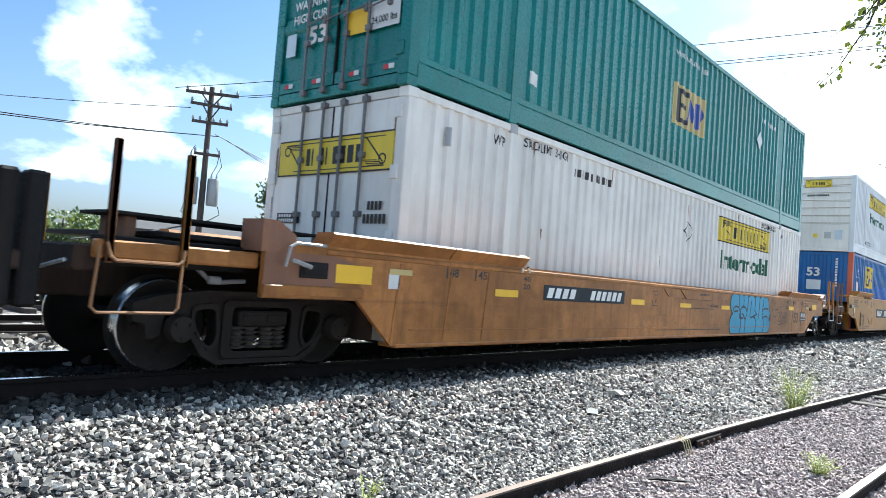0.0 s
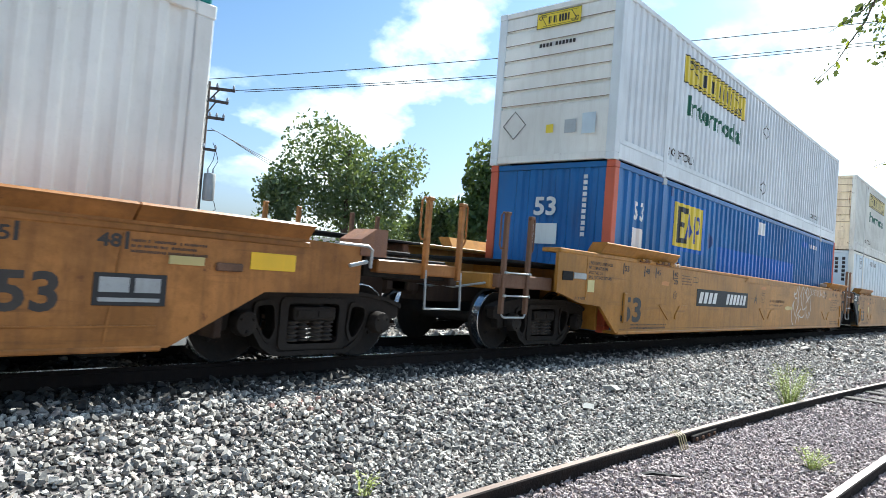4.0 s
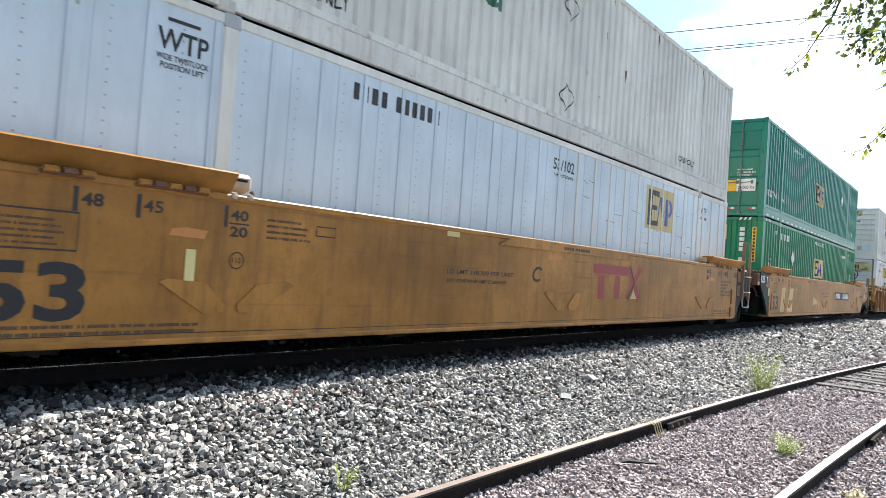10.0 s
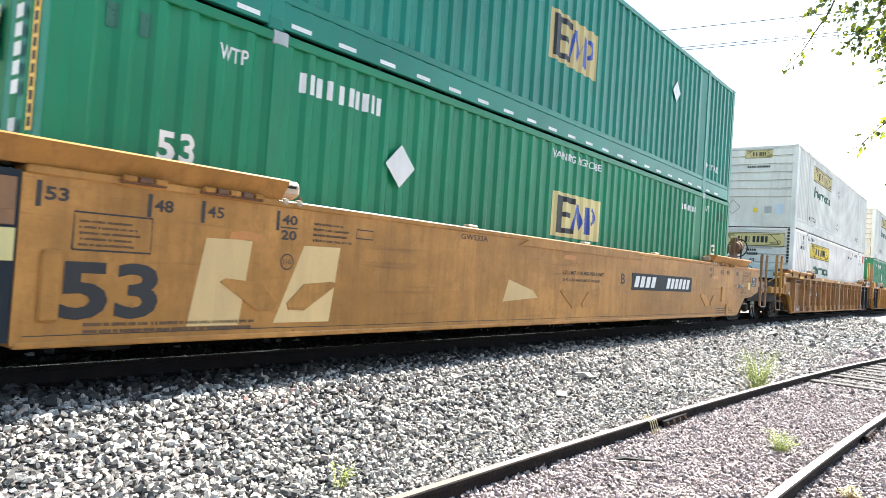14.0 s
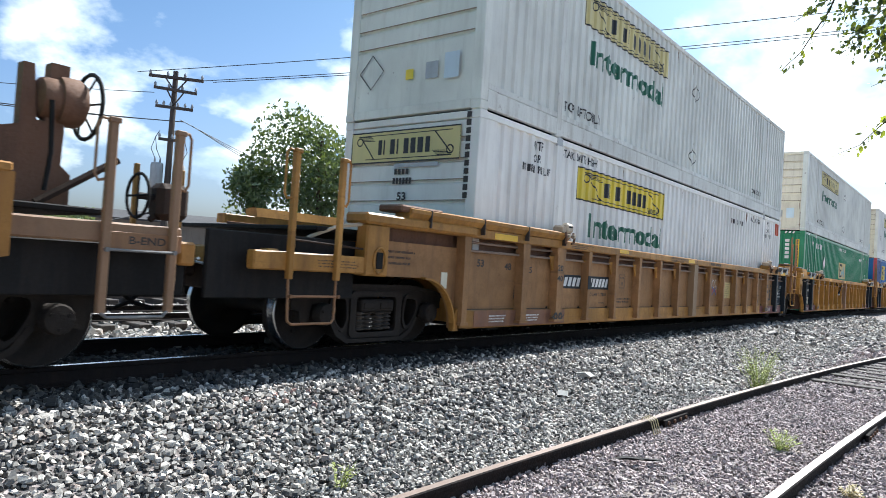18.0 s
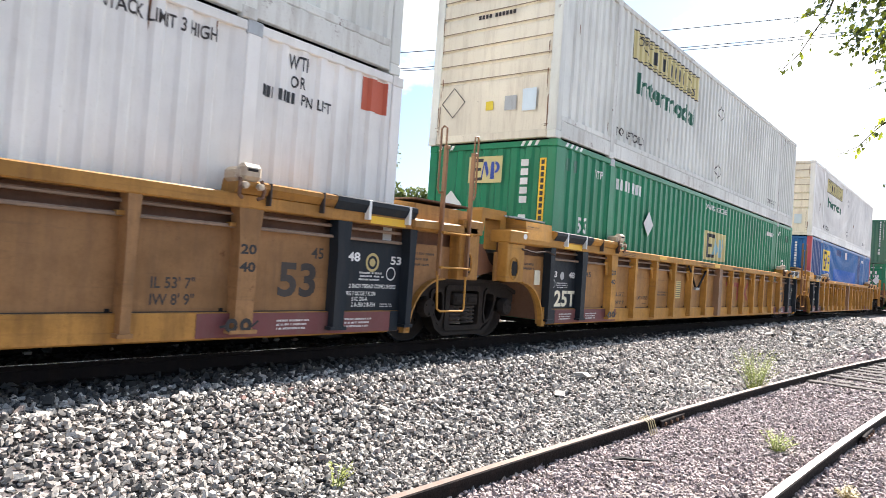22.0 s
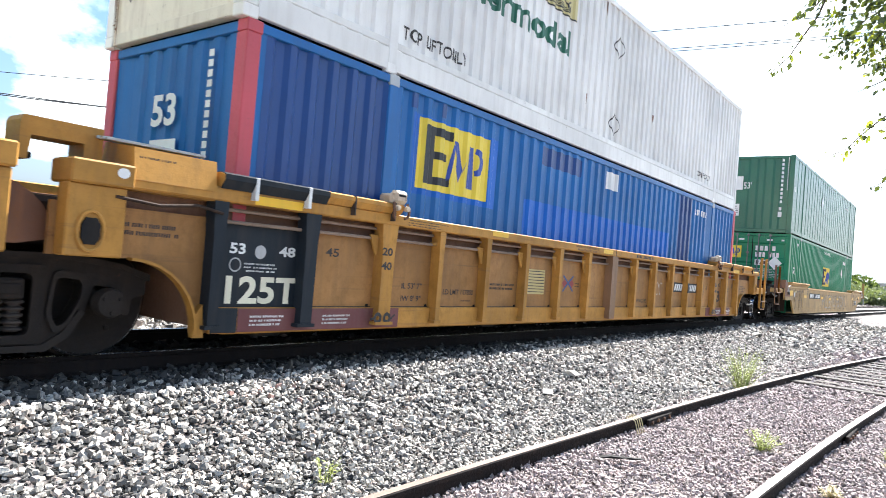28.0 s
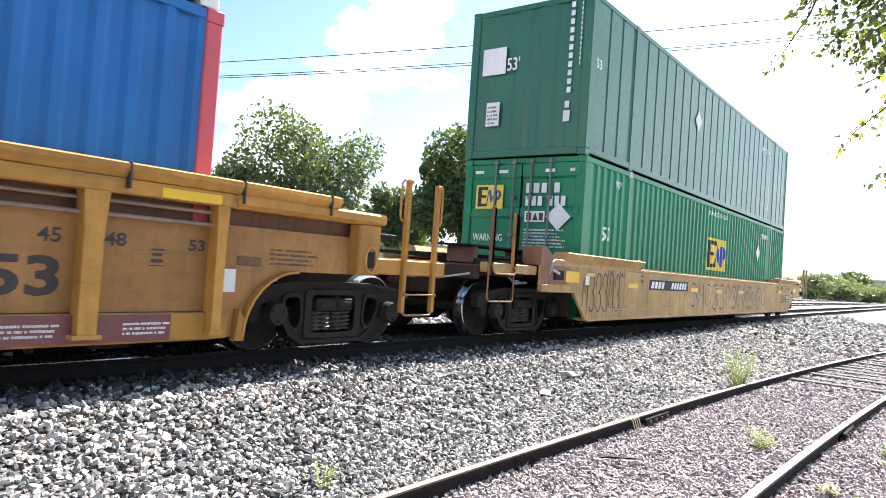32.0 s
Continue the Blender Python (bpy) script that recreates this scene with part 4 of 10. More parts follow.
def container(x0, level, body, style, end, endmat=None, post=None, rail=None, label="", doors=False, lower=None, head=HEAD, tall=False):
    e = new("shipping_container")
    FRONT[e.name] = head
    tagged(e, label, "container", "double-stacked containers")
    body_rail = rail or body
    post = post or body
    endmat = endmat or body
    h = CW / 2
    part("side_panel", side_mesh(style, body, True), body, e)
    part("side_panel", side_mesh(style, body, False), body, e)
    part("roof_panel", Shape().box(0.1 - head, CL - 0.1 + TAIL, -h + 0.05, h - 0.05, CH - 0.03, CH - 0.005), body, e)
    part("floor", Shape().box(0.1 - head, CL - 0.1 + TAIL, -h + 0.06, h - 0.06, 0.10, 0.14), "black", e)
    for s in (-1, 1):
        y0, y1 = (-h, -h + 0.07) if s < 0 else (h - 0.07, h)
        part("top_rail", Shape().box(0.17 - head, CL - 0.17 + TAIL, y0, y1, CH - 0.105, CH - 0.012, 0.008), body_rail, e)
        part("bottom_rail", Shape().box(0.17 - head, CL - 0.17 + TAIL, y0, y1, 0.035 if tall else 0.045, 0.285 if tall else 0.165, 0.008), body_rail, e)
        if tall:
            yl = (y0 + 0.006, y1) if s < 0 else (y0, y1 - 0.006)
            part("base_ledge", Shape().box(0.17 - head, CL - 0.17 + TAIL, yl[0], yl[1], 0.292, 0.385, 0.012), body_rail, e)
        for x in (-head, CL - 0.165 + TAIL):
            part("corner_post", Shape().box(x, x + 0.165, y0 - (0.002 if s < 0 else 0.10), y1 + (0.10 if s < 0 else 0.002), 0.12, CH - 0.12, 0.012), post, e)
            for z in (0.0, CH - 0.122):
                c = Shape().box(x - 0.004, x + 0.178, y0 - 0.004 if s < 0 else y0 - 0.09, y1 + 0.09 if s < 0 else y1 + 0.004, z, z + 0.122, 0.01)
                part("corner_casting", c, post, e)
        for x in POSTS:
            part("lift_post", Shape().box(x - 0.075, x + 0.075, y0 - 0.004, y1 + 0.004, 0.02, CH - 0.1, 0.01), body_rail, e)
            part("lift_casting", Shape().box(x - 0.09, x + 0.09, y0 - 0.008, y1 + 0.008, CH - 0.135, CH + 0.004, 0.012), "galv" if lower else body_rail, e)
            part("lift_casting", Shape().box(x - 0.09, x + 0.09, y0 - 0.008, y1 + 0.008, 0.0, 0.12, 0.012), body_rail, e)
    # cross members under the floor
    for i in range(12):
        x = 0.8 + i * (CL - 1.6) / 11
        part("cross_member", Shape().box(x - 0.03, x + 0.03, -h + 0.07, h - 0.07, 0.01, 0.10), "black", e)
    # the two ends
    for side in (0, 1):
        st = end if side == 0 else "smooth"
        s, low_rib = Shape(), 0.98 if tall else 0.0
        if doors and side == 0:
            s = None
        elif st == "levels":
            b = [(0.14, 0.0 if tall else 0.02)] + [q for q in end_breaks(st) if q[0] > low_rib] + [(CH - 0.1, 0.02)]
            b = [q for q in b if q[0] <= CH - 0.1]
            vs = []
            for z, d in b:
                vs += [(0.02 + d, -h + 0.1, z), (0.02 + d, h - 0.1, z)]
            s.add(vs, [(2 * i, 2 * i + 1, 2 * i + 3, 2 * i + 2) for i in range(len(b) - 1)])
        else:
            b = end_breaks(st)
            vs = []
            for y, d in b:
                vs += [(0.02 + d, y, 0.14), (0.02 + d, y, CH - 0.1)]
            s.add(vs, [(2 * i, 2 * i + 1, 2 * i + 3, 2 * i + 2) for i in range(len(b) - 1)])
        if s:
            s = s.mirrored_x(CL / 2).moved(TAIL) if side else s.moved(-head)
            part("end_panel", s, endmat, e)
            if st == "levels":
                for k in range(3 if tall else 0, 9):
                    part("end_seam", Shape().box(0.017 - head, 0.03 - head, -h + 0.17, h - 0.17, 0.226 + 0.29 * k, 0.236 + 0.29 * k), "seamdirt", e)
        fr = Shape().box(0.01, 0.12, -h + 0.165, h - 0.165, CH - 0.11, CH - 0.01, 0.008)
        lo = Shape().box(0.01, 0.12, -h + 0.165, h - 0.165, 0.02, 0.15, 0.008)
        if side:
            fr.mirrored_x(CL / 2), lo.mirrored_x(CL / 2)
        fr.moved(TAIL if side else -head), lo.moved(TAIL if side else -head)
        part("header", fr, endmat if not doors else body, e)
        part("sill", lo, endmat if not doors else body, e)
    if doors:
        for a, b in ((-1.13, -0.012), (0.012, 1.13)):
            d = Shape()
            zs = [0.16, 0.30, 0.34, 0.95, 1.0, 1.15, 1.2, 1.75, 1.8, 1.95, 2.0, 2.5, 2.55, CH - 0.12]
            dp = [0.0, 0.0, 0.03, 0.03, 0.0, 0.0, 0.03, 0.03, 0.0, 0.0, 0.03, 0.03, 0.0, 0.0] if end == "ribbed" else [0.0] * 14
            vs = []
            for z, q in zip(zs, dp):
                vs += [(0.012 + q, a, z), (0.012 + q, b, z)]
            d.add(vs, [(2 * i, 2 * i + 1, 2 * i + 3, 2 * i + 2) for i in range(13)])
            door = part("door", d.moved(-head), endmat, e)
            part("gasket", Shape().box(0.004, 0.03, -0.012 if a < 0 else 0.004, -0.004 if a < 0 else 0.012, 0.16, CH - 0.12).moved(-head), "black", door)
            for u in (0.22, 0.62) if a > 0 else (-0.55, -0.15):
                rod = Shape().tube([(-0.035, -u, 0.06), (-0.035, -u, CH - 0.03)], 0.019, 8)
                for z in (0.10, 0.75, 1.45, 2.15, CH - 0.09):
                    rod.box(-0.055, 0.015, -u - 0.045, -u + 0.045, z - 0.035, z + 0.035, 0.006)
                part("lock_rod", rod.moved(-head), "lockgrey", door, "weathered steel door lock rod")
                part("lock_handle", Shape().tube([(-0.06, -u, 0.98), (-0.065, -u - 0.18, 1.0), (-0.06, -u - 0.33, 1.02)], 0.012, 6).box(-0.05, 0.014, -u - 0.36, -u - 0.30, 0.96, 1.06, 0.006).moved(-head), "lockgrey", door)
            for z in (0.35, 1.1, 1.85, 2.55):
                yy = -1.16 if a < 0 else 1.16
                part("hinge", Shape().box(-0.02, 0.02, yy - 0.06, yy + 0.06, z, z + 0.16, 0.008).moved(-head), endmat, door)
    MOVERS.append((e, x0, 0.0, CB + level * CH))
    return e


def decal(e, flat, style, mat, name="marking", label="", off=0.004):
    if name in SPLIT and len(flat[1]) > 1:
        for f in singles(flat):
            part(name, wrap(f, style, off), mat, e, label)
        return None
    return part(name, wrap(flat, style, off), mat, e, label)


def end_decal(e, flat, mat, name="marking", label="", x=-0.004):
    x -= FRONT[e.name]
    if name in SPLIT and len(flat[1]) > 1:
        for f in singles(flat):
            part(name, on_end(f, x), mat, e, label)
        return None
    return part(name, on_end(flat, x), mat, e, label)


def scroll_logo(e, style, x0, x1, z0, z1, fresh=True, end=False):
    """Yellow name board with a dark border, a drawn scroll and plain bars for the name."""
    put = (lambda f, m, o: end_decal(e, f, m, "name_board", x=-o)) if end else (lambda f, m, o: decal(e, f, style, m, "name_board", off=o))
    ground = "yellow" if fresh else "paleyellow"
    put(flat_rect(x0, x1, z0, z1), ground, 0.004)
    w, h = x1 - x0, z1 - z0
    t = 0.022 * h / 0.5
    i = t / 2
    put(flat_stroke([(x0 + i, z0 + i), (x1 - i, z0 + i), (x1 - i, z1 - i), (x0 + i, z1 - i), (x0 + i, z0)], t), "inkblack", 0.007)
    lines = []
    for k in range(4):
        lines.append(flat_stroke([(x0 + w * (0.07 + 0.018 * k), z1 - h * (0.14 + 0.045 * k)), (x0 + w * (0.20 + 0.012 * k), z1 - h * (0.16 + 0.045 * k))], t * 0.5))
        lines.append(flat_stroke([(x1 - w * (0.07 + 0.018 * k), z0 + h * (0.14 + 0.045 * k)), (x1 - w * (0.20 + 0.012 * k), z0 + h * (0.16 + 0.045 * k))], t * 0.5))
    lines.append(flat_stroke([(x0 + w * 0.07, z1 - h * 0.13), (x0 + w * 0.93, z1 - h * 0.13)], t * 0.6))
    lines.append(flat_stroke([(x0 + w * 0.15, z0 + h * 0.13), (x0 + w * 0.93, z0 + h * 0.13)], t * 0.6))
    lines.append(flat_stroke([(x0 + w * 0.10, z1 - h * 0.2), (x0 + w * 0.17, z1 - h * 0.55), (x0 + w * 0.23, z0 + h * 0.13)], t))
    lines.append(flat_stroke([(x1 - w * 0.22, z1 - h * 0.13), (x1 - w * 0.15, z1 - h * 0.45), (x1 - w * 0.08, z0 + h * 0.22)], t))
    lines.append(flat_ring(x0 + w * 0.085, z1 - h * 0.3, h * 0.12, t))
    lines.append(flat_ring(x1 - w * 0.085, z0 + h * 0.3, h * 0.12, t))
    for f in lines:
        put(f, "inkblack", 0.007)
    for f in singles(flat_bars([0.8, 0.3, 0, 1, 0.3, 0, 1, 1, 1.1, 0.9], x0 + w * 0.27, x1 - w * 0.24, z0 + h * 0.26, z0 + h * 0.72, 0.30)):
        put(f, "inkblack", 0.0075)


def block_logo(e, style, x0, x1, z0, z1, ground="yellow", dark="inkblack", blue="inkblue", end=False):
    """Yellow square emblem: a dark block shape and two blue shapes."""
    put = (lambda f, m, o: end_decal(e, f, m, "emblem", x=-o)) if end else (lambda f, m, o: decal(e, f, style, m, "emblem", off=o))
    put(flat_rect(x0, x1, z0, z1), ground, 0.0045)
    w, h = x1 - x0, z1 - z0
    X = lambda u: x0 + w * u
    Z = lambda u: z0 + h * u
    # one dark comb-shaped block, two blue strokes and a blue disc on a bar
    pts = [(0.07, 0.08), (0.43, 0.10), (0.43, 0.22), (0.21, 0.20), (0.21, 0.46), (0.38, 0.46), (0.38, 0.57), (0.21, 0.57), (0.21, 0.80), (0.44, 0.78), (0.44, 0.92), (0.07, 0.92)]
    pts = [(X(u), Z(v)) for u, v in pts]
    put((pts, [(0, 1, 2, 3), (0, 3, 4, 7, 8, 11), (4, 5, 6, 7), (8, 9, 10, 11)]), dark, 0.0075)
    quad = lambda *c: ([(X(u), Z(v)) for u, v in c], [(0, 1, 2, 3)])
    for f in (quad((0.39, 0.19), (0.43, 0.20), (0.48, 0.72), (0.45, 0.74)), quad((0.45, 0.80), (0.54, 0.80), (0.615, 0.40), (0.57, 0.20)), quad((0.585, 0.22), (0.62, 0.42), (0.70, 0.80), (0.68, 0.70)),
              quad((0.66, 0.14), (0.785, 0.14), (0.765, 0.79), (0.68, 0.79))):
        put(f, blue, 0.0075)
    n = 14
    ring = [(X(0.80 + 0.13 * math.sin(math.pi * k / n)), Z(0.575 + 0.215 * math.cos(math.pi * k / n))) for k in range(n + 1)]
    core = [(X(0.79 + 0.055 * math.sin(math.pi * k / n)), Z(0.575 + 0.13 * math.cos(math.pi * k / n))) for k in range(n + 1)]
    put((ring + core, [(k, k + 1, n + 2 + k, n + 1 + k) for k in range(n)]), blue, 0.0075)


def placard(e, style, x, z, r=0.24, end=False, mat="inkwhite"):
    f = flat_diamond(x, z, r, r)
    if end:
        end_decal(e, f, mat, "placard_holder", x=-0.012)
    else:
        decal(e, f, "plain", mat, "placard_holder", off=0.012)


def placard_frame(e, style, x, z, r=0.22):
    pts = [(x - r, z), (x, z - r), (x + r, z), (x, z + r), (x - r, z)]
    decal(e, flat_stroke(pts, 0.025), style, "inkdark", "placard_holder", off=0.006)


prepare_words(["PLATE", "H", "WIDE TWISTLOCK", "POSITION LIFT", "WWG33E", "CONTROLLED INTERCHANGE CAR", "SEE EQUIPMENT REGISTER", "GWS33A", "SPRG 7 OC D5 7 IC D6", "5 IC D6-A", "2 B-353 2 B-354", "Intermodal", "TOP LIFT ONLY", "WTP", "STACK LIMIT 3 HIGH", "53", "45", "48", "40", "20", "125T", "A", "B", "C", "3", "OR", "PIN LIFT", "WARNING HIGH CUBE",
               "WARNING", "HIGH CUBE", "24,000 lbs", "L 201-1", "EMPTY LOAD", "JACK HERE", "7 16\" ADJ BLOCK", "SPRG 7 OC D-5", "SPRG 2 OC B-432 2 IC B-433", "110", "53'", "125", "T", "B-END", "EL ROD", "LD LMT 117800", "IL 53' 7\"", "IW 8' 9\"",
               "2 INCH TREAD COND SHOES", "NO. 24 BRAKE BEAMS", "38 INCH WHEELS", "SPRG 7 OC D-5 7 IC D-6", "SPRG 2 OC B-353 2 IC B-354", "LD LMT", "LD LMT 118,300 PER UNIT", "20 FT CONTAINER LIMIT 57,500 EACH", "53/102", "3 HIGH STACKING"])

NUM = [1, 1, 1.1, 1, 0, 1, 1, 1, 1, 1, 1]


def print_upper(e, style, fresh, end):
    """Markings of the white upper boxes with the green word."""
    scroll_logo(e, style, 2.70, 6.40, 2.03, 2.60, fresh)
    decal(e, flat_word("Intermodal", 2.97, 6.22, 1.42, 1.84), style, "inkgreen", "lettering")
    decal(e, flat_word("TOP LIFT ONLY", 2.17, 3.43, 0.47, 0.63), style, "inkdark", "lettering")
    decal(e, flat_word("TOP LIFT ONLY", 13.0, 14.0, 0.50, 0.62), style, "inkdark", "lettering")
    for z in (2.14, 0.70):
        placard_frame(e, style, 8.12, z)
    if end == "levels":
        scroll_logo(e, style, -0.44, 0.48, 2.47, 2.76, fresh, end=True)
        end_decal(e, flat_bars([1, 1, 1, 1, 0, 1, 1, 1, 1, 1, 1], -0.35, 0.42, 2.12, 2.19), "inkdark", "number_bar")
        end_decal(e, flat_stroke([(-1.03, 0.72), (-0.78, 0.46), (-0.53, 0.72), (-0.78, 0.98), (-1.03, 0.72)], 0.02), "inkdark", "placard_holder", x=-0.006)
        end_decal(e, flat_rect(-0.08, 0.07, 0.53, 0.68), "yellow", "sticker", x=-0.006)
        end_decal(e, flat_rect(0.30, 0.53, 0.50, 0.74), "galv", "sticker", x=-0.006)
        end_decal(e, flat_rect(0.66, 0.92, 0.46, 0.82), "cleanwhite", "document_box", x=-0.03)


def drips(e, style, n, seed):
    """Short rust runs below the roof rail and about the rails."""
    r = random.Random(seed)
    for i in range(n):
        x, top = r.uniform(0.3, CL - 0.3), r.choice((CH - 0.12, CH - 0.12, r.uniform(0.6, 2.2)))
        l, w = r.uniform(0.06, 0.34), r.uniform(0.006, 0.016)
        decal(e, ([(x - w, top), (x + w, top), (x + w * 0.6, top - l * 0.6), (x, top - l), (x - w * 0.8, top - l * 0.5)], [(0, 1, 2, 3, 4)]), style, "drip", "rust_run")


def end_rust(e, seed, n=16):
    """Ragged rust along the edges of an end wall."""
    r = random.Random(seed)
    for i in range(n):
        u = r.choice((-1, 1)) * r.uniform(1.05, 1.14)
        top = r.uniform(0.5, 2.7) if i % 3 else r.uniform(0.2, 0.32)
        l, w = (r.uniform(0.2, 0.7), r.uniform(0.006, 0.018)) if i % 3 else (r.uniform(0.015, 0.03), r.uniform(0.02, 0.08))
        pts = [(u + w * r.uniform(0.5, 1), top), (u + w * r.uniform(0.4, 1.1), top - l * 0.5), (u + w * 0.2, top - l), (u - w * r.uniform(0.3, 1), top - l * 0.6), (u - w * r.uniform(0.5, 1), top - 0.02)]
        end_decal(e, (pts, [(0, 1, 2, 3, 4)]), "drip", "rust_run", x=-0.003)


REF = {"A": 5.28, "B": 29.19, "C": 48.92, "D": 68.83, "E": 92.92, "F": 113.05, "G": 132.88, "H": 156.80}
UP = 0.07

# stack A: white lower box with doors, green box above
a = container(REF["A"], 0, "white", "fine", "flatdoor", label="white corrugated container with yellow name board and green lettering", doors=True, lower=True)
drips(a, "fine", 12, 92)
end_rust(a, 93, 12)
scroll_logo(a, "fine", 9.80, 13.60, 2.06, 2.62)
decal(a, flat_word("Intermodal", 10.07, 13.47, 1.46, 1.88), "fine", "inkgreen", "lettering")
decal(a, flat_word("WTP", 1.60, 1.85, 2.57, 2.70), "fine", "inkblack", "lettering")
decal(a, flat_word("STACK LIMIT 3 HIGH", 2.28, 3.45, 2.66, 2.79), "fine", "inkblack", "lettering")
decal(a, flat_word("STACK LIMIT 3 HIGH", 12.9, 14.0, 2.66, 2.78), "fine", "inkblack", "lettering")
decal(a, flat_word("WTP", 14.4, 14.7, 2.50, 2.66), "fine", "inkblack", "lettering")
decal(a, flat_bars(NUM, 3.64, 4.85, 2.48, 2.60, 0.45), "fine", "inkdark", "number_bar")
placard_frame(a, "fine", 8.16, 2.09, 0.2)
decal(a, flat_rect(8.13, 8.17, 2.35, 2.62), "fine", "orange", "stain")
decal(a, flat_rect(0.62, 0.70, 2.35, 2.58), "fine", "galv", "bracket", off=0.03)
scroll_logo(a, "fine", -1.05, 1.14, 1.95, 2.42, end=True)
end_decal(a, flat_join(flat_bars([1, 1, 1, 1], 0.76, 1.02, 1.50, 1.60), flat_bars([1] * 6, 0.70, 1.10, 1.34, 1.45)), "inkdark", "number_bar")
end_decal(a, flat_rect(-0.98, -0.50, 1.34, 1.47), "inkblack", "plate", x=-0.01)
end_decal(a, flat_join(flat_bars([1, 1, 1, 1, 1], -0.94, -0.66, 1.415, 1.455), flat_bars([1, 1, 1, 1, 1, 1, 1, 1], -0.94, -0.56, 1.355, 1.395)), "inkwhite", "small_print", x=-0.014)
b = container(REF["A"] - 0.05, 1, "teal", "corr", "ribbed", label="teal green corrugated container with yellow emblem and door end", doors=True, tall=True)
block_logo(b, "corr", 7.13, 8.75, 1.17, 1.97, "palegold")
decal(b, flat_word("WARNING HIGH CUBE", 7.15, 8.75, 2.50, 2.60), "corr", "inkwhite", "lettering")
decal(b, flat_rect(2.33, 2.55, 0.64, 0.82), "corr", "inkwhite", "marking")
placard(b, "corr", 12.26, 1.85, 0.22)
decal(b, flat_bars(NUM, 12.4, 13.6, 2.36, 2.46, 0.4), "corr", "inkwhite", "number_bar")
end_decal(b, flat_rect(0.18, 0.58, 0.72, 1.02), "reflect", "sticker", x=-0.006)
end_decal(b, flat_rect(0.60, 1.11, 0.72, 1.06), "inkwhite", "sticker", x=-0.006)
end_decal(b, flat_word("24,000 lbs", 0.64, 1.07, 0.77, 0.87), "inkdark", "lettering", x=-0.010)
end_decal(b, flat_word("53", -0.56, -0.2, 0.74, 0.98), "inkwhite", "lettering", x=-0.006)
end_decal(b, flat_word("HIGH CUBE", -0.9, -0.15, 1.06, 1.18), "inkwhite", "lettering", x=-0.006)
end_decal(b, flat_word("WARNING", -0.9, -0.15, 1.24, 1.36), "inkwhite", "lettering", x=-0.006)
end_decal(b, flat_rect(-1.02, -0.82, 0.64, 0.94), "cleanwhite", "sticker", x=-0.006)
for u in (-1.0, -0.42, 0.3, 0.9):
    end_decal(b, flat_rect(u, u + 0.09, 0.21, 0.27), "red", "reflector", x=-0.005)
    end_decal(b, flat_rect(u + 0.09, u + 0.18, 0.21, 0.27), "inkwhite", "reflector", x=-0.005)


def blue_box(x0, post, variant):
    e = container(x0, 0, "blue", "corr", "upright", post=post, label="faded blue corrugated container with %s corner posts and yellow emblem" % ("orange" if post == "orange" else "red"), lower=True)
    decal(e, flat_rect(2.38, 4.29, 1.60, 2.58), "corr", "freshblue", "repaint_patch", off=0.002)
    block_logo(e, "corr", 2.59 - 0.06 * variant, 4.05, 1.68, 2.55)
    decal(e, flat_rect(5.10, 11.3, 1.10, 1.86), "corr", "freshblue", "repaint_patch", off=0.002)
    decal(e, flat_rect(7.88, 8.40, 2.40, 2.72), "corr", "inkwhite", "sticker")
    decal(e, flat_join(flat_rect(2.33, 2.45, 2.62, 2.80), flat_rect(2.92, 3.03, 2.62, 2.80)), "corr", "navy", "slot", off=0.006)
    end_decal(e, flat_word("53", -0.26, 0.20, 1.96, 2.30), "inkwhite", "lettering")
    end_decal(e, flat_rect(-0.25, 0.25, 1.45, 1.82), "inkwhite", "sticker", x=-0.006)
    end_decal(e, flat_join(*[flat_rect(0.72, 0.80, 1.6 + 0.1 * k, 1.67 + 0.1 * k) for k in range(11)]), "inkwhite", "number_bar")
    if variant:
        decal(e, flat_rect(0.17, 1.90, 0.17, 2.80), "corr", "navy", "repaint_patch", off=0.002)
        decal(e, flat_rect(5.5, 6.9, 2.45, 2.74), "corr", "navy", "repaint_patch", off=0.002)
        decal(e, flat_rect(11.88, 12.80, 0.2, 2.80), "corr", "navy", "repaint_patch", off=0.002)
        decal(e, flat_bars(NUM, 13.1, 13.95, 2.46, 2.6, 0.35), "corr", "inkwhite", "number_bar")
    else:
        decal(e, flat_word("53", 0.775, 1.225, 1.98, 2.32), "corr", "inkwhite", "lettering")
        decal(e, flat_rect(0.75, 1.23, 1.42, 1.85), "corr", "inkwhite", "sticker")
        decal(e, flat_diamond(4.55, 1.93, 0.19, 0.19), "corr", "navy", "placard_holder")
        decal(e, flat_rect(12.3, 12.9, 2.44, 2.6), "corr", "freshblue", "repaint_patch", off=0.002)
        decal(e, flat_bars(NUM, 13.0, 14.1, 2.46, 2.58, 0.35), "corr", "inkwhite", "number_bar")
    return e


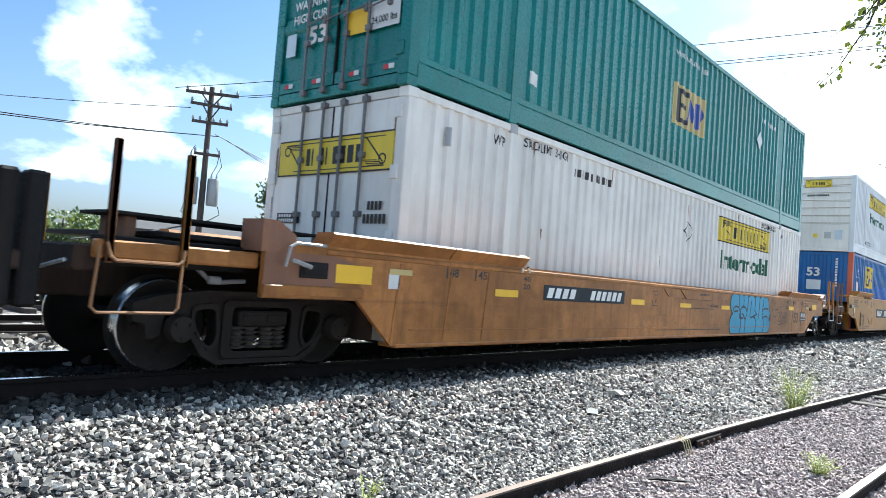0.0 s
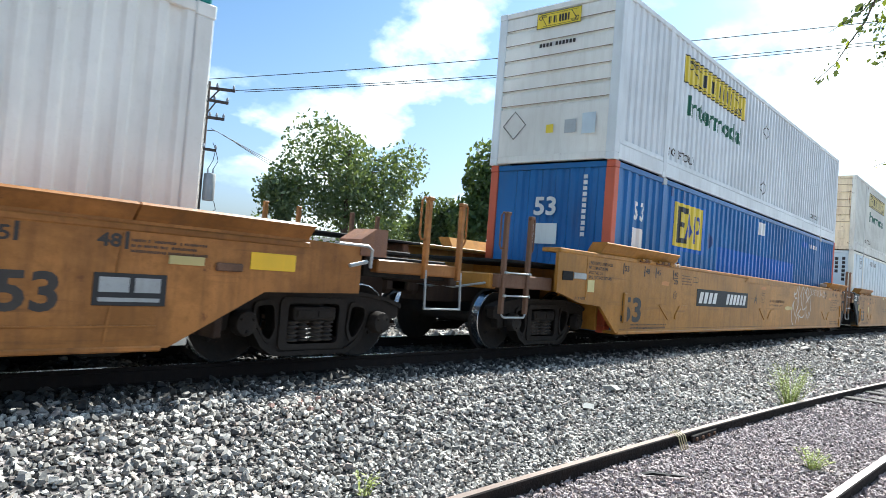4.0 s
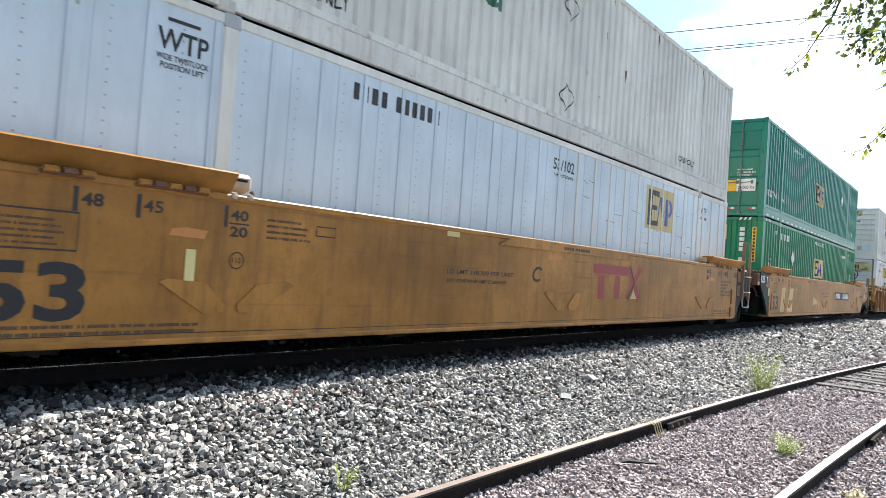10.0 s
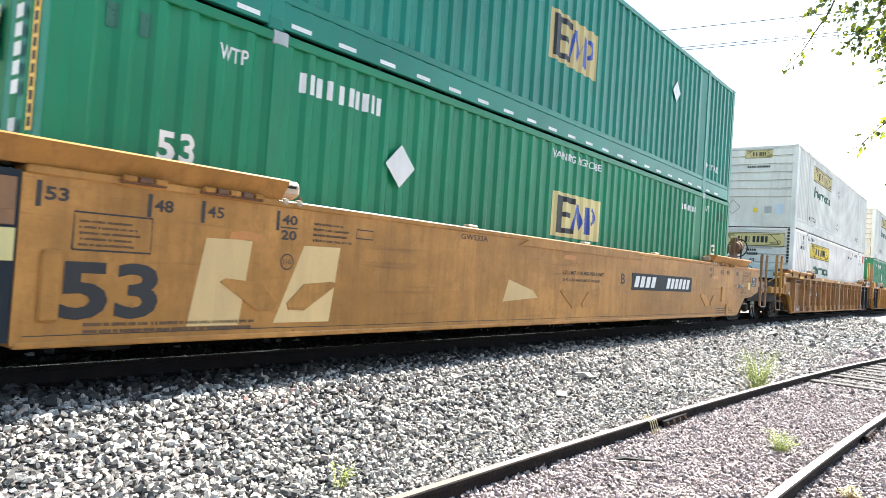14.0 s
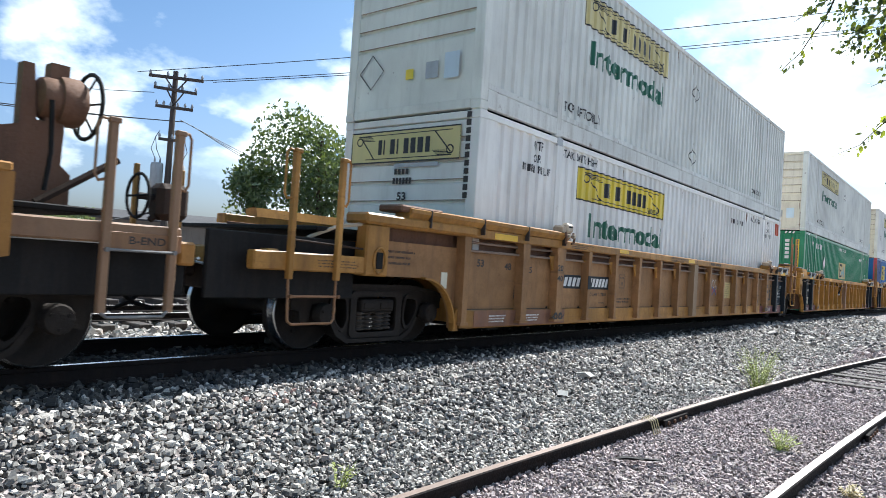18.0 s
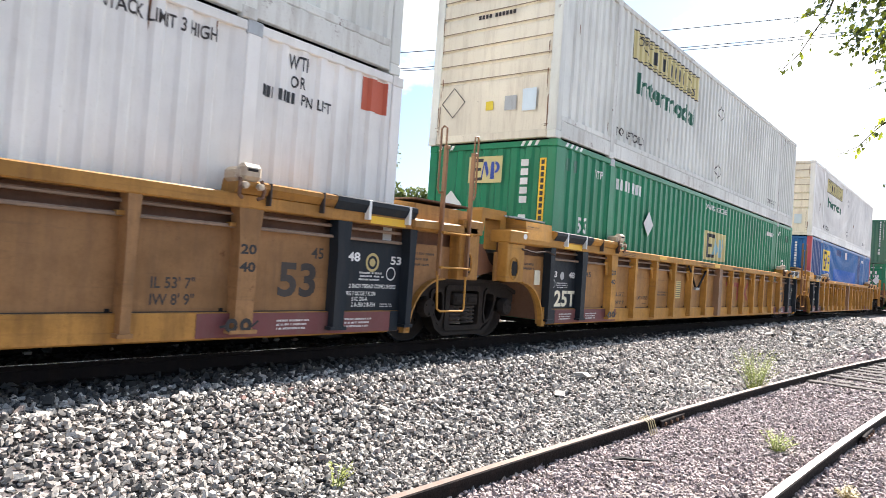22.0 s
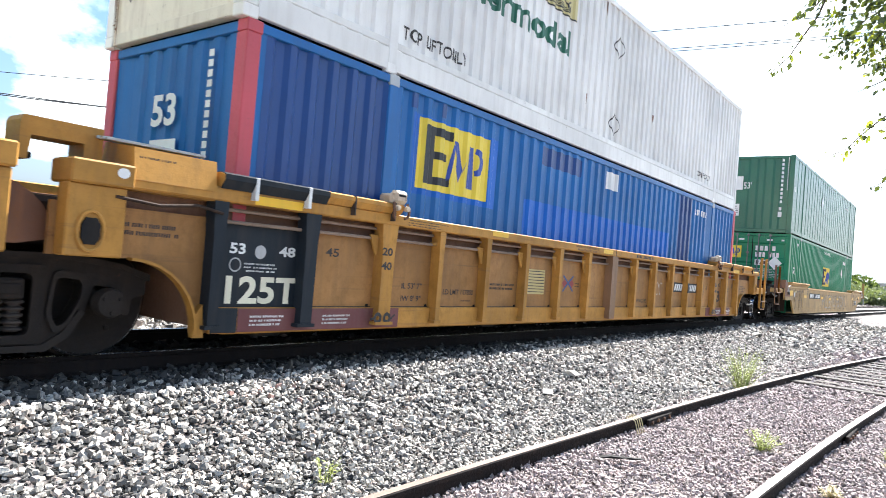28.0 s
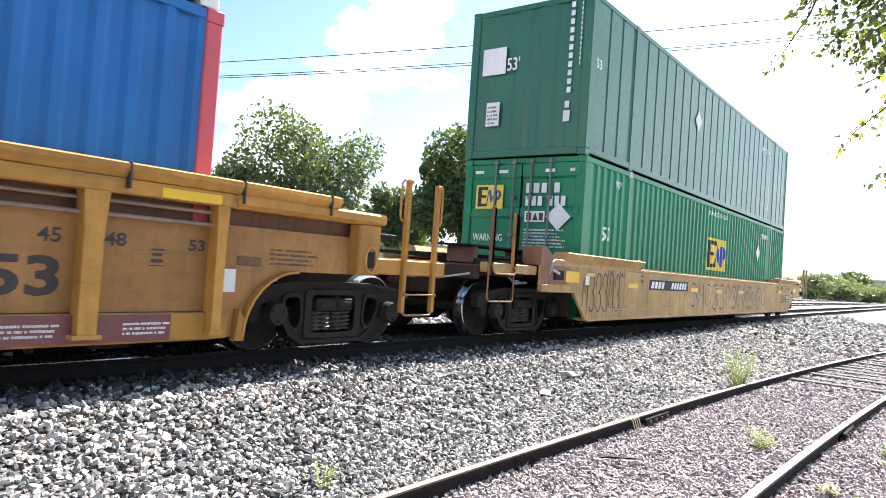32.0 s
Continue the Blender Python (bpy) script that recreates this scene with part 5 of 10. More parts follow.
def green_box(x0, blue="inkblue"):
    e = container(x0, 0, "green", "corr", "upright", label="bright green corrugated container with emblem and white placard", lower=True)
    decal(e, flat_word("53", 0.83, 1.19, 1.48, 1.75), "corr", "inkwhite", "lettering")
    decal(e, flat_word("WTP", 1.34, 1.64, 2.48, 2.62), "corr", "inkwhite", "lettering")
    decal(e, flat_bars(NUM, 2.27, 3.48, 2.40, 2.60, 0.4), "corr", "inkwhite", "number_bar")
    placard(e, "corr", 3.77, 1.89, 0.25)
    block_logo(e, "corr", 7.38, 9.0, 1.37, 2.08, "paleyellow", blue=blue)
    decal(e, flat_word("WARNING HIGH CUBE", 7.25, 8.95, 2.60, 2.72), "corr", "inkwhite", "lettering")
    decal(e, flat_bars(NUM, 13.0, 14.0, 2.4, 2.52, 0.4), "corr", "inkwhite", "number_bar")
    decal(e, flat_word("53", 15.07, 15.42, 1.48, 1.75), "corr", "inkwhite", "lettering")
    decal(e, flat_word("WTP", 14.60, 14.90, 2.50, 2.64), "corr", "inkwhite", "lettering")
    decal(e, flat_join(flat_rect(15.58, 15.67, 2.36, 2.58), flat_rect(15.82, 15.91, 2.36, 2.58)), "corr", "darkgreen", "slot", off=0.008)
    decal(e, flat_join(flat_rect(0.35, 0.44, 2.46, 2.66), flat_rect(0.62, 0.71, 2.46, 2.66)), "corr", "darkgreen", "slot", off=0.008)
    block_logo(e, "corr", -0.40, 0.29, 2.22, 2.67, "paleyellow", end=True)
    end_decal(e, flat_join(*[flat_rect(0.66, 0.80, 1.58 + 0.15 * k, 1.69 + 0.15 * k) for k in (0, 2, 3, 4, 5, 6)]), "inkwhite", "number_bar", x=-0.006)
    end_decal(e, flat_rect(1.01, 1.13, 1.57, 2.60), "reflect", "caution_strip", x=-0.006)
    end_decal(e, flat_join(*[flat_rect(1.04, 1.10, 1.60 + 0.1 * k, 1.67 + 0.1 * k) for k in range(10)]), "inkdark", "small_print", x=-0.009)
    end_decal(e, flat_diamond(-0.75, 1.85, 0.25, 0.25), "inkwhite", "placard_holder", x=-0.012)
    for u0 in (-1.1, 0.62):
        end_decal(e, flat_join(*[([(u0 + 0.13 * k, 2.81), (u0 + 0.13 * k + 0.06, 2.81), (u0 + 0.13 * k + 0.10, 2.89), (u0 + 0.13 * k + 0.04, 2.89)], [(0, 1, 2, 3)]) for k in range(3)]),
                  "inkwhite", "hazard_stripe", x=-0.002)
    decal(e, flat_join(*[([(0.2 + 0.16 * k, 2.82), (0.28 + 0.16 * k, 2.82), (0.34 + 0.16 * k, 2.89), (0.26 + 0.16 * k, 2.89)], [(0, 1, 2, 3)]) for k in range(4)]), "plain", "inkwhite", "hazard_stripe")
    return e


# stack B
e = blue_box(REF["B"], "orange", False)
e = container(REF["B"] - UP, 1, "icewhite", "fine", "levels", endmat="white", label="clean white container with yellow name board above a blue one", tall=True)
print_upper(e, "fine", True, "levels")

# stack C
e = container(REF["C"], 0, "cleanwhite", "flat", "smooth", post="grimwhite", rail="grimwhite", label="pale white smooth-sided container with riveted seams and emblem", lower=True)
decal(e, flat_word("WTP", 1.30, 1.77, 2.42, 2.60), "flat", "inkblack", "lettering")
decal(e, flat_stroke([(1.38, 2.68), (1.68, 2.68)], 0.03), "flat", "inkblack", "marking")
decal(e, flat_word("WIDE TWISTLOCK", 1.30, 1.78, 2.335, 2.385), "flat", "inkdark", "lettering")
decal(e, flat_word("POSITION LIFT", 1.34, 1.74, 2.265, 2.315), "flat", "inkdark", "lettering")
decal(e, flat_bars(NUM, 3.50, 5.0, 2.51, 2.69, 0.4), "flat", "inkblack", "number_bar")
decal(e, flat_rect(0.48, 0.68, 2.55, 2.85), "flat", "galv", "patch")
block_logo(e, "flat", 11.37, 12.85, 1.83, 2.68, "palegold")
decal(e, flat_word("WTP", 14.5, 14.9, 2.42, 2.58), "flat", "inkblack", "lettering")
decal(e, flat_bars([1, 1, 1, 0, 1, 1], 14.45, 14.95, 2.30, 2.36, 0.3), "flat", "inkdark", "small_print")
_r = random.Random(17)
for k in range(20):
    _x, _z, _l = _r.uniform(8.5, 14.0), _r.uniform(1.0, 2.5), _r.uniform(0.1, 0.4)
    decal(e, flat_stroke([(_x, _z), (_x + _l * 0.5, _z - _r.uniform(0, 0.02)), (_x + _l, _z - _r.uniform(0, 0.05))], 0.008), "flat", "inkdark", "scuff")
for k in range(26):
    x = 0.62 + 0.61 * k
    if 0.4 < x < CL - 0.4:
        part("batten", Shape().box(x - 0.028, x + 0.028, -CW / 2 - 0.002, -CW / 2 + 0.03, 0.17, CH - 0.11, 0.004), "grimwhite" if x > 8 else "cleanwhite", e)
decal(e, flat_word("53/102", 7.75, 8.42, 2.42, 2.60), "flat", "inkblack", "lettering")
decal(e, flat_word("3 HIGH STACKING", 7.78, 8.40, 2.32, 2.37), "flat", "inkblack", "lettering")
for k in range(26):
    x = 0.30 + 0.61 * k
    if x < CL - 0.3:
        decal(e, flat_join(*[flat_rect(x, x + 0.018, 0.22 + 0.10 * i, 0.235 + 0.10 * i) for i in range(25)]), "plain", "galv", "riveted_seam", off=-0.008)
end_decal(e, flat_rect(-0.20, 0.04, 2.30, 2.72), "palegold", "emblem", x=0.014)
end_decal(e, flat_join(flat_rect(-0.14, -0.08, 2.36, 2.66), flat_rect(-0.08, 0.0, 2.36, 2.41), flat_rect(-0.08, 0.0, 2.49, 2.53), flat_rect(-0.08, 0.0, 2.61, 2.66)), "inkdark", "emblem", x=0.010)
end_decal(e, flat_join(*[flat_rect(0.68, 0.79, 2.02 + 0.16 * k, 2.14 + 0.16 * k) for k in range(4)], *[flat_rect(0.92, 1.03, 1.72 + 0.16 * k, 1.84 + 0.16 * k) for k in range(6)]), "inkblack", "number_bar", x=0.012)
_g = [flat_stroke([(-1.0 + 0.34 * k, 1.62), (-1.0 + 0.34 * k, 2.15), (-0.74 + 0.34 * k, 2.18), (-0.74 + 0.34 * k, 1.66), (-1.0 + 0.34 * k, 1.62)], 0.012) for k in range(4)]
end_decal(e, flat_join(*_g), "inkblue", "spray_outline", x=0.012)
for u in (-0.72, -0.24, 0.24, 0.6):
    part("seam", Shape().box(0.006 - HEAD, 0.03 - HEAD, -u - 0.012, -u + 0.012, 0.16, CH - 0.12), "cleanwhite", e)
e = container(REF["C"] - UP, 1, "grimwhite", "fine", "levels", endmat="cream", rail="dirtyrail", post="dirtyrail", label="grimy white container with rust-stained cream end wall", tall=True)
drips(e, "fine", 14, 60)
end_rust(e, 80)
print_upper(e, "fine", False, "")
end_decal(e, flat_rect(0.33, 0.55, 0.46, 0.68), "galv", "sticker", x=-0.006)
part("document_box", Shape().box(-0.05 - HEAD, 0.03 - HEAD, -0.95, -0.70, 0.44, 0.80, 0.015), "cream", e, "cream document holder box")
end_decal(e, flat_rect(-0.07, 0.06, 0.50, 0.62), "yellow", "sticker", x=-0.006)
end_decal(e, flat_stroke([(-0.75, 0.62), (-0.6, 0.50), (-0.72, 0.36)], 0.02), "inkdark", "placard_holder", x=-0.006)

# stack D
e = green_box(REF["D"])
e = container(REF["D"] - UP, 1, "deepteal", "corr", "ribbed", label="teal green corrugated container with door end and white lettering", doors=True, tall=True)
block_logo(e, "corr", 7.06, 8.62, 1.19, 1.97, "palegold")
decal(e, flat_word("TOP LIFT ONLY", 0.32, 1.56, 0.66, 0.86), "corr", "inkwhite", "lettering")
decal(e, flat_word("A", 2.15, 2.38, 0.68, 0.84), "corr", "inkwhite", "lettering")
decal(e, flat_word("WARNING HIGH CUBE", 3.2, 4.8, 2.5, 2.62), "corr", "inkwhite", "lettering")
decal(e, flat_word("TOP LIFT ONLY", 14.4, 15.5, 0.60, 0.75), "corr", "inkwhite", "lettering")
placard(e, "corr", 12.3, 1.9, 0.22)
decal(e, flat_join(*[flat_rect(0.3 + 0.62 * k, 0.55 + 0.62 * k, 0.07, 0.115) for k in range(25)]), "plain", "inkwhite", "reflector_strip")
end_decal(e, flat_rect(0.06, 0.50, 0.74, 1.08), "reflect", "sticker", x=-0.006)
end_decal(e, flat_rect(0.51, 1.05, 0.74, 1.11), "inkwhite", "sticker", x=-0.006)
end_decal(e, flat_word("24,000 lbs", 0.55, 1.01, 0.80, 0.90), "inkdark", "lettering", x=-0.010)
end_decal(e, flat_word("53", -0.62, -0.30, 1.36, 1.62), "inkwhite", "lettering", x=-0.006)
end_decal(e, flat_word("HIGH CUBE", -1.05, -0.7, 1.18, 1.42), "inkwhite", "lettering", x=-0.006)
end_decal(e, flat_rect(-1.02, -0.80, 0.80, 1.03), "cleanwhite", "sticker", x=-0.006)
end_decal(e, flat_rect(-0.56, -0.33, 0.80, 1.05), "cleanwhite", "sticker", x=-0.006)
end_decal(e, flat_lines(3, 0.52, 1.05, 1.2, 1.45), "inkwhite", "small_print", x=-0.006)
for u in (-1.0, -0.42, 0.28, 0.88):
    end_decal(e, flat_rect(u, u + 0.10, 0.21, 0.27), "red", "reflector", x=-0.005)
    end_decal(e, flat_rect(u + 0.10, u + 0.20, 0.21, 0.27), "inkwhite", "reflector", x=-0.005)

# stack E
e = container(REF["E"], 0, "white", "fine", "levels", label="white corrugated container with yellow board and green lettering", lower=True, head=0.18)
drips(e, "fine", 12, 91)
scroll_logo(e, "fine", 2.68, 6.50, 2.02, 2.58)
decal(e, flat_word("Intermodal", 3.15, 6.45, 1.42, 1.84), "fine", "inkgreen", "lettering")
decal(e, flat_word("WTP", 1.25, 1.50, 2.60, 2.74), "fine", "inkblack", "lettering")
decal(e, flat_word("OR", 1.30, 1.45, 2.42, 2.54), "fine", "inkblack", "lettering")
decal(e, flat_bars([0.8, 0.3, 1, 0.3, 0, 1, 1, 1, 1], 0.95, 1.36, 2.26, 2.37, 0.3), "fine", "inkblack", "name_bar")
decal(e, flat_word("PIN LIFT", 1.40, 1.80, 2.26, 2.37), "fine", "inkblack", "lettering")
decal(e, flat_word("STACK LIMIT 3 HIGH", 2.15, 3.32, 2.64, 2.77), "fine", "inkblack", "lettering")
decal(e, flat_word("STACK LIMIT 3 HIGH", 13.0, 14.0, 2.60, 2.72), "fine", "inkdark", "lettering")
decal(e, flat_bars(NUM, 11.2, 12.4, 2.4, 2.52, 0.45), "fine", "inkdark", "number_bar")
decal(e, flat_word("WTP", 14.82, 15.07, 2.60, 2.74), "fine", "inkblack", "lettering")
decal(e, flat_word("OR", 14.86, 15.02, 2.42, 2.54), "fine", "inkblack", "lettering")
decal(e, flat_bars([0.8, 0.3, 1, 0.3, 0, 1, 1, 1, 1], 14.52, 14.94, 2.26, 2.37, 0.3), "fine", "inkblack", "name_bar")
decal(e, flat_word("PIN LIFT", 14.98, 15.40, 2.26, 2.37), "fine", "inkblack", "lettering")
decal(e, flat_rect(15.83, 16.2, 2.42, 2.78), "fine", "orange", "repair_patch", "rusty red repair patch")
scroll_logo(e, "fine", -1.13, 1.0, 2.24, 2.72, fresh=False, end=True)
end_decal(e, flat_join(flat_bars([1, 1, 1, 1], -0.20, 0.10, 2.06, 2.14), flat_bars([1] * 6, -0.22, 0.16, 1.92, 2.01)), "inkdark", "number_bar", x=-0.004)
end_decal(e, flat_rect(-0.2, 0.62, 2.16, 2.22), "galv", "vent", x=-0.012)
end_decal(e, flat_word("53", -0.12, 0.05, 1.68, 1.80), "inkdark", "lettering", x=-0.004)
end_decal(e, flat_join(*[flat_rect(1.08, 1.16, 1.7 + 0.11 * k, 1.78 + 0.11 * k) for k in range(11)]), "inkdark", "number_bar", x=-0.006)
e = container(REF["E"] - UP, 1, "grimwhite", "fine", "levels", rail="dirtyrail", label="white container with yellow name board and weathered base", tall=True, head=0.13)
drips(e, "fine", 14, 61)
print_upper(e, "fine", False, "levels")

# stack F
e = green_box(REF["F"], blue="fadedblue")
e = container(REF["F"] - UP, 1, "grimwhite", "fine", "levels", endmat="cleancream", rail="dirtyrail", label="weathered white container with cream end wall above a green one", tall=True)
drips(e, "fine", 14, 62)
end_rust(e, 82)
print_upper(e, "fine", False, "levels")

# stack G
e = blue_box(REF["G"], "pinkred", True)
e = container(REF["G"] - UP, 1, "white", "fine", "levels", endmat="cleancream", label="white container with yellow board above a blue container", tall=True)
drips(e, "fine", 14, 63)
end_rust(e, 83)
print_upper(e, "fine", False, "levels")

# stack H
e = container(REF["H"], 0, "green", "corr", "ribbed", label="green corrugated container with door end, emblem and white lettering", doors=True, lower=True)
block_logo(e, "corr", 7.3, 9.15, 1.16, 2.02, "yellow")
decal(e, flat_word("53", 0.85, 1.22, 1.45, 1.72), "corr", "inkwhite", "lettering")
placard(e, "corr", 12.6, 1.9, 0.26)
decal(e, flat_word("WARNING HIGH CUBE", 7.3, 9.0, 2.6, 2.72), "corr", "inkwhite", "lettering")
decal(e, flat_bars(NUM, 13.0, 14.0, 2.4, 2.55, 0.4), "corr", "inkwhite", "number_bar")
decal(e, flat_word("WTP", 1.3, 1.6, 2.5, 2.64), "corr", "inkwhite", "lettering")
block_logo(e, "corr", -1.0, -0.38, 1.94, 2.40, "yellow", end=True)
end_decal(e, flat_join(flat_bars([1, 1.1, 1, 0, 1], 0.12, 0.86, 2.24, 2.42), flat_bars([1, 1, 1, 0, 1, 1, 1], 0.12, 0.98, 2.0, 2.18)), "inkwhite", "number_bar", x=-0.006)
end_decal(e, flat_diamond(0.82, 1.80, 0.25, 0.25), "inkwhite", "placard_holder", x=-0.016)
end_decal(e, flat_rect(0.12, 0.54, 1.70, 1.90), "inkwhite", "sticker", x=-0.006)
end_decal(e, flat_join(flat_rect(0.16, 0.26, 1.73, 1.87), ([(0.29, 1.73), (0.41, 1.73), (0.35, 1.87)], [(0, 1, 2)]), flat_rect(0.43, 0.51, 1.73, 1.87)), "inkdark", "marking", x=-0.010)
end_decal(e, flat_word("WARNING", -1.02, -0.34, 1.32, 1.46), "inkwhite", "lettering", x=-0.006)
end_decal(e, flat_lines(6, 0.12, 1.08, 1.24, 1.60, seed=4), "inkwhite", "small_print", x=-0.006)
for u in (-1.05, -0.5, 0.5, 1.0):
    end_decal(e, flat_rect(u, u + 0.2, 2.62, 2.68), "inkwhite", "reflector", x=-0.005)
e = container(REF["H"] - UP, 1, "darkgreen", "panel", "wide", label="dark green panelled container on top of the last stack")
placard(e, "panel", 6.0, 1.85, 0.25)
decal(e, flat_word("53", 0.2, 0.42, 1.60, 1.78), "panel", "inkwhite", "lettering")
decal(e, flat_bars(NUM, 12.6, 13.6, 2.3, 2.42, 0.4), "panel", "inkwhite", "number_bar")
decal(e, flat_join(*[flat_rect(13.75, 13.85, 0.5 + 0.14 * k, 0.6 + 0.14 * k) for k in range(14)]), "panel", "inkwhite", "number_bar")
end_decal(e, flat_rect(-1.0, -0.47, 1.62, 2.14), "inkwhite", "sticker", x=-0.006)
end_decal(e, flat_word("53'", -0.44, -0.16, 1.66, 1.92), "inkwhite", "lettering", x=-0.006)
end_decal(e, flat_rect(-0.85, -0.55, 0.62, 1.08), "inkwhite", "sticker", x=-0.006)
end_decal(e, flat_lines(5, -0.82, -0.58, 0.66, 1.04), "inkdark", "small_print", x=-0.010)
end_decal(e, flat_join(*[flat_rect(0.86, 0.94, 1.12 + 0.155 * k, 1.22 + 0.155 * k) for k in range(11)]), "inkwhite", "number_bar", x=-0.006)
end_decal(e, flat_join(*[flat_rect(1.07, 1.095, 1.6 + 0.09 * k, 1.66 + 0.09 * k) for k in range(14)]), "inkwhite", "small_print", x=-0.006)
end_decal(e, flat_join(flat_rect(0.82, 0.95, 0.60, 0.80), flat_rect(0.84, 0.93, 0.85, 0.97)), "inkwhite", "sticker", x=-0.006)

# ---- well cars ----
WHEELS = []
BOGIE = {}


def bogie(e, xc, r, near_only=False):
    """A two-axle truck: cast side frames with springs, a bolster, bearing caps and two turning wheel sets."""
    k = r / 0.48
    wb = 0.89 if r > 0.45 else 0.865
    Z = lambda z: z * k
    for s in (-1, 1):
        y0, y1 = (-1.10, -0.93) if s < 0 else (0.93, 1.10)
        P = lambda pts, q=0.03: rounded([(xc + x, Z(z)) for x, z in pts], q)
        F_ = lambda pts: [(-x, z) for x, z in pts[::-1]]
        out = [(-1.24, 0.54), (-1.24, 0.70), (-1.02, 0.78), (-0.60, 0.84), (0.60, 0.84), (1.02, 0.78), (1.24, 0.70), (1.24, 0.54), (1.13, 0.52), (1.11, 0.36), (0.99, 0.40), (0.97, 0.60), (0.80, 0.62), (0.74, 0.40),
               (0.62, 0.20), (0.46, 0.11), (-0.46, 0.11), (-0.62, 0.20), (-0.74, 0.40), (-0.80, 0.62), (-0.97, 0.60), (-0.99, 0.40), (-1.11, 0.36), (-1.13, 0.52)]
        eye = [(-0.70, 0.66), (-0.50, 0.68), (-0.47, 0.40), (-0.53, 0.28), (-0.60, 0.33), (-0.70, 0.52)]
        mid = [(-0.33, 0.23), (-0.33, 0.70), (0.33, 0.70), (0.33, 0.23)]
        fr = part("side_frame", pierced(P(out), [P(eye, 0.06), P(F_(eye), 0.06), P(mid)], y0 + 0.03, y1 - 0.03), "truck", e, "grimy cast steel side frame")
        grow = lambda pts, d: [(sum(p[0] for p in pts) / len(pts) + (x - sum(p[0] for p in pts) / len(pts)) * d, sum(p[1] for p in pts) / len(pts) + (z - sum(p[1] for p in pts) / len(pts)) * d) for x, z in pts]
        for ring in (eye, F_(eye), mid):
            part("frame_flange", pierced(P(grow(ring, 1.28), 0.07), [P(ring, 0.06)], y0, y1), "truck", fr, "raised rim of a frame opening")
        for lo_ in ([(-1.26, 0.66), (-1.02, 0.755), (-0.60, 0.815), (0.60, 0.815), (1.02, 0.755), (1.26, 0.66), (1.26, 0.72), (1.02, 0.80), (0.60, 0.86), (-0.60, 0.86), (-1.02, 0.80), (-1.26, 0.72)],
                    [(-0.74, 0.40), (-0.62, 0.20), (-0.46, 0.10), (0.46, 0.10), (0.62, 0.20), (0.74, 0.40), (0.69, 0.42), (0.57, 0.24), (0.43, 0.15), (-0.43, 0.15), (-0.57, 0.24), (-0.69, 0.42)]):
            part("frame_flange", pierced(P(lo_, 0.01), [], y0, y1), "truck", fr, "raised rim of the casting")
        for i in range(4):
            coil = []
            for j in range(5):
                zz = Z(0.25) + j * Z(0.052)
                coil += [(0.050, zz), (0.074, zz + Z(0.008)), (0.079, zz + Z(0.020)), (0.074, zz + Z(0.030)), (0.050, zz + Z(0.038))]
            part("spring", Shape().lathe(coil, (xc - 0.24 + 0.16 * i, y0 + 0.07 + 0.03 * (i % 2), 0), 12, "z"), "springs", fr, "rust-dusted coil spring")
        b = Shape().box(xc - 0.27, xc + 0.27, y0 - 0.02, y1 + 0.02, Z(0.50), Z(0.66), 0.015)
        b.box(xc - 0.24, xc - 0.03, y0 - 0.035, y0 - 0.015, Z(0.54), Z(0.62), 0.006).box(xc + 0.03, xc + 0.24, y0 - 0.035, y0 - 0.015, Z(0.54), Z(0.62), 0.006)
        part("bolster_end", b, "truck", fr)
        for c in (-1, 1):
            ya = y0 - 0.06 if s < 0 else y1 + 0.06
            cap = Shape().lathe([(0.05, -0.06), (0.11, -0.055), (0.125, -0.02), (0.125, 0.05)], (xc + c * wb, ya, r), 16)
            for q in range(3):
                a = 2.1 * q + 0.5
                cap.lathe([(0.016, -0.075), (0.016, -0.05)], (xc + c * wb + 0.075 * math.cos(a), ya, r + 0.075 * math.sin(a)), 6)
            part("bearing_cap", cap, "truck", fr)
    part("bolster", Shape().box(xc - 0.2, xc + 0.2, -0.93, 0.93, Z(0.50), Z(0.78), 0.02), "truck", e)
    for c in (-1, 1):
        part("brake_beam", Shape().box(xc + c * 0.40 - 0.04, xc + c * 0.40 + 0.04, -0.8, 0.8, Z(0.36), Z(0.46), 0.01), "rust", e)
        key = r
        if key not in BOGIE:
            w, t = Shape(), []
            for s in (-1, 1):
                pr = [(0.075, 0.0), (0.075, 0.60), (0.15, 0.64), (0.16, 0.68), (r - 0.10, 0.715), (r - 0.03, 0.69), (r + 0.028, 0.692), (r + 0.028, 0.705), (r + 0.004, 0.722)]
                po = [(r - 0.004, 0.83), (r - 0.055, 0.835), (r - 0.10, 0.785), (0.17, 0.80), (0.13, 0.86), (0.09, 0.86), (0.075, 1.06)]
                w.lathe([(q, s * v) for q, v in pr], (0, 0, 0), 40, caps=False)
                w.lathe([(q, s * v) for q, v in po], (0, 0, 0), 40, caps=False)
                t.append(Shape().lathe([(r + 0.004, s * 0.722), (r, s * 0.74), (r - 0.003, s * 0.825), (r - 0.004, s * 0.83), (r - 0.022, s * 0.8335)], (0, 0, 0), 40, caps=False))
            for s in (-1, 1):
                for q in range(4):
                    a = q * math.pi / 2 + 0.4
                    w.box((r - 0.18) * math.cos(a) - 0.02, (r - 0.18) * math.cos(a) + 0.02, s * 0.80 - 0.012, s * 0.80 + 0.012, (r - 0.18) * math.sin(a) - 0.02, (r - 0.18) * math.sin(a) + 0.02, 0.004)
            wm, tm = mesh_of("wheel_set", w, True), [mesh_of("tread", q, True) for q in t]
            wm.materials.append(M["truck"])
            BOGIE[key] = (wm, tm)
        wm, tm = BOGIE[key]
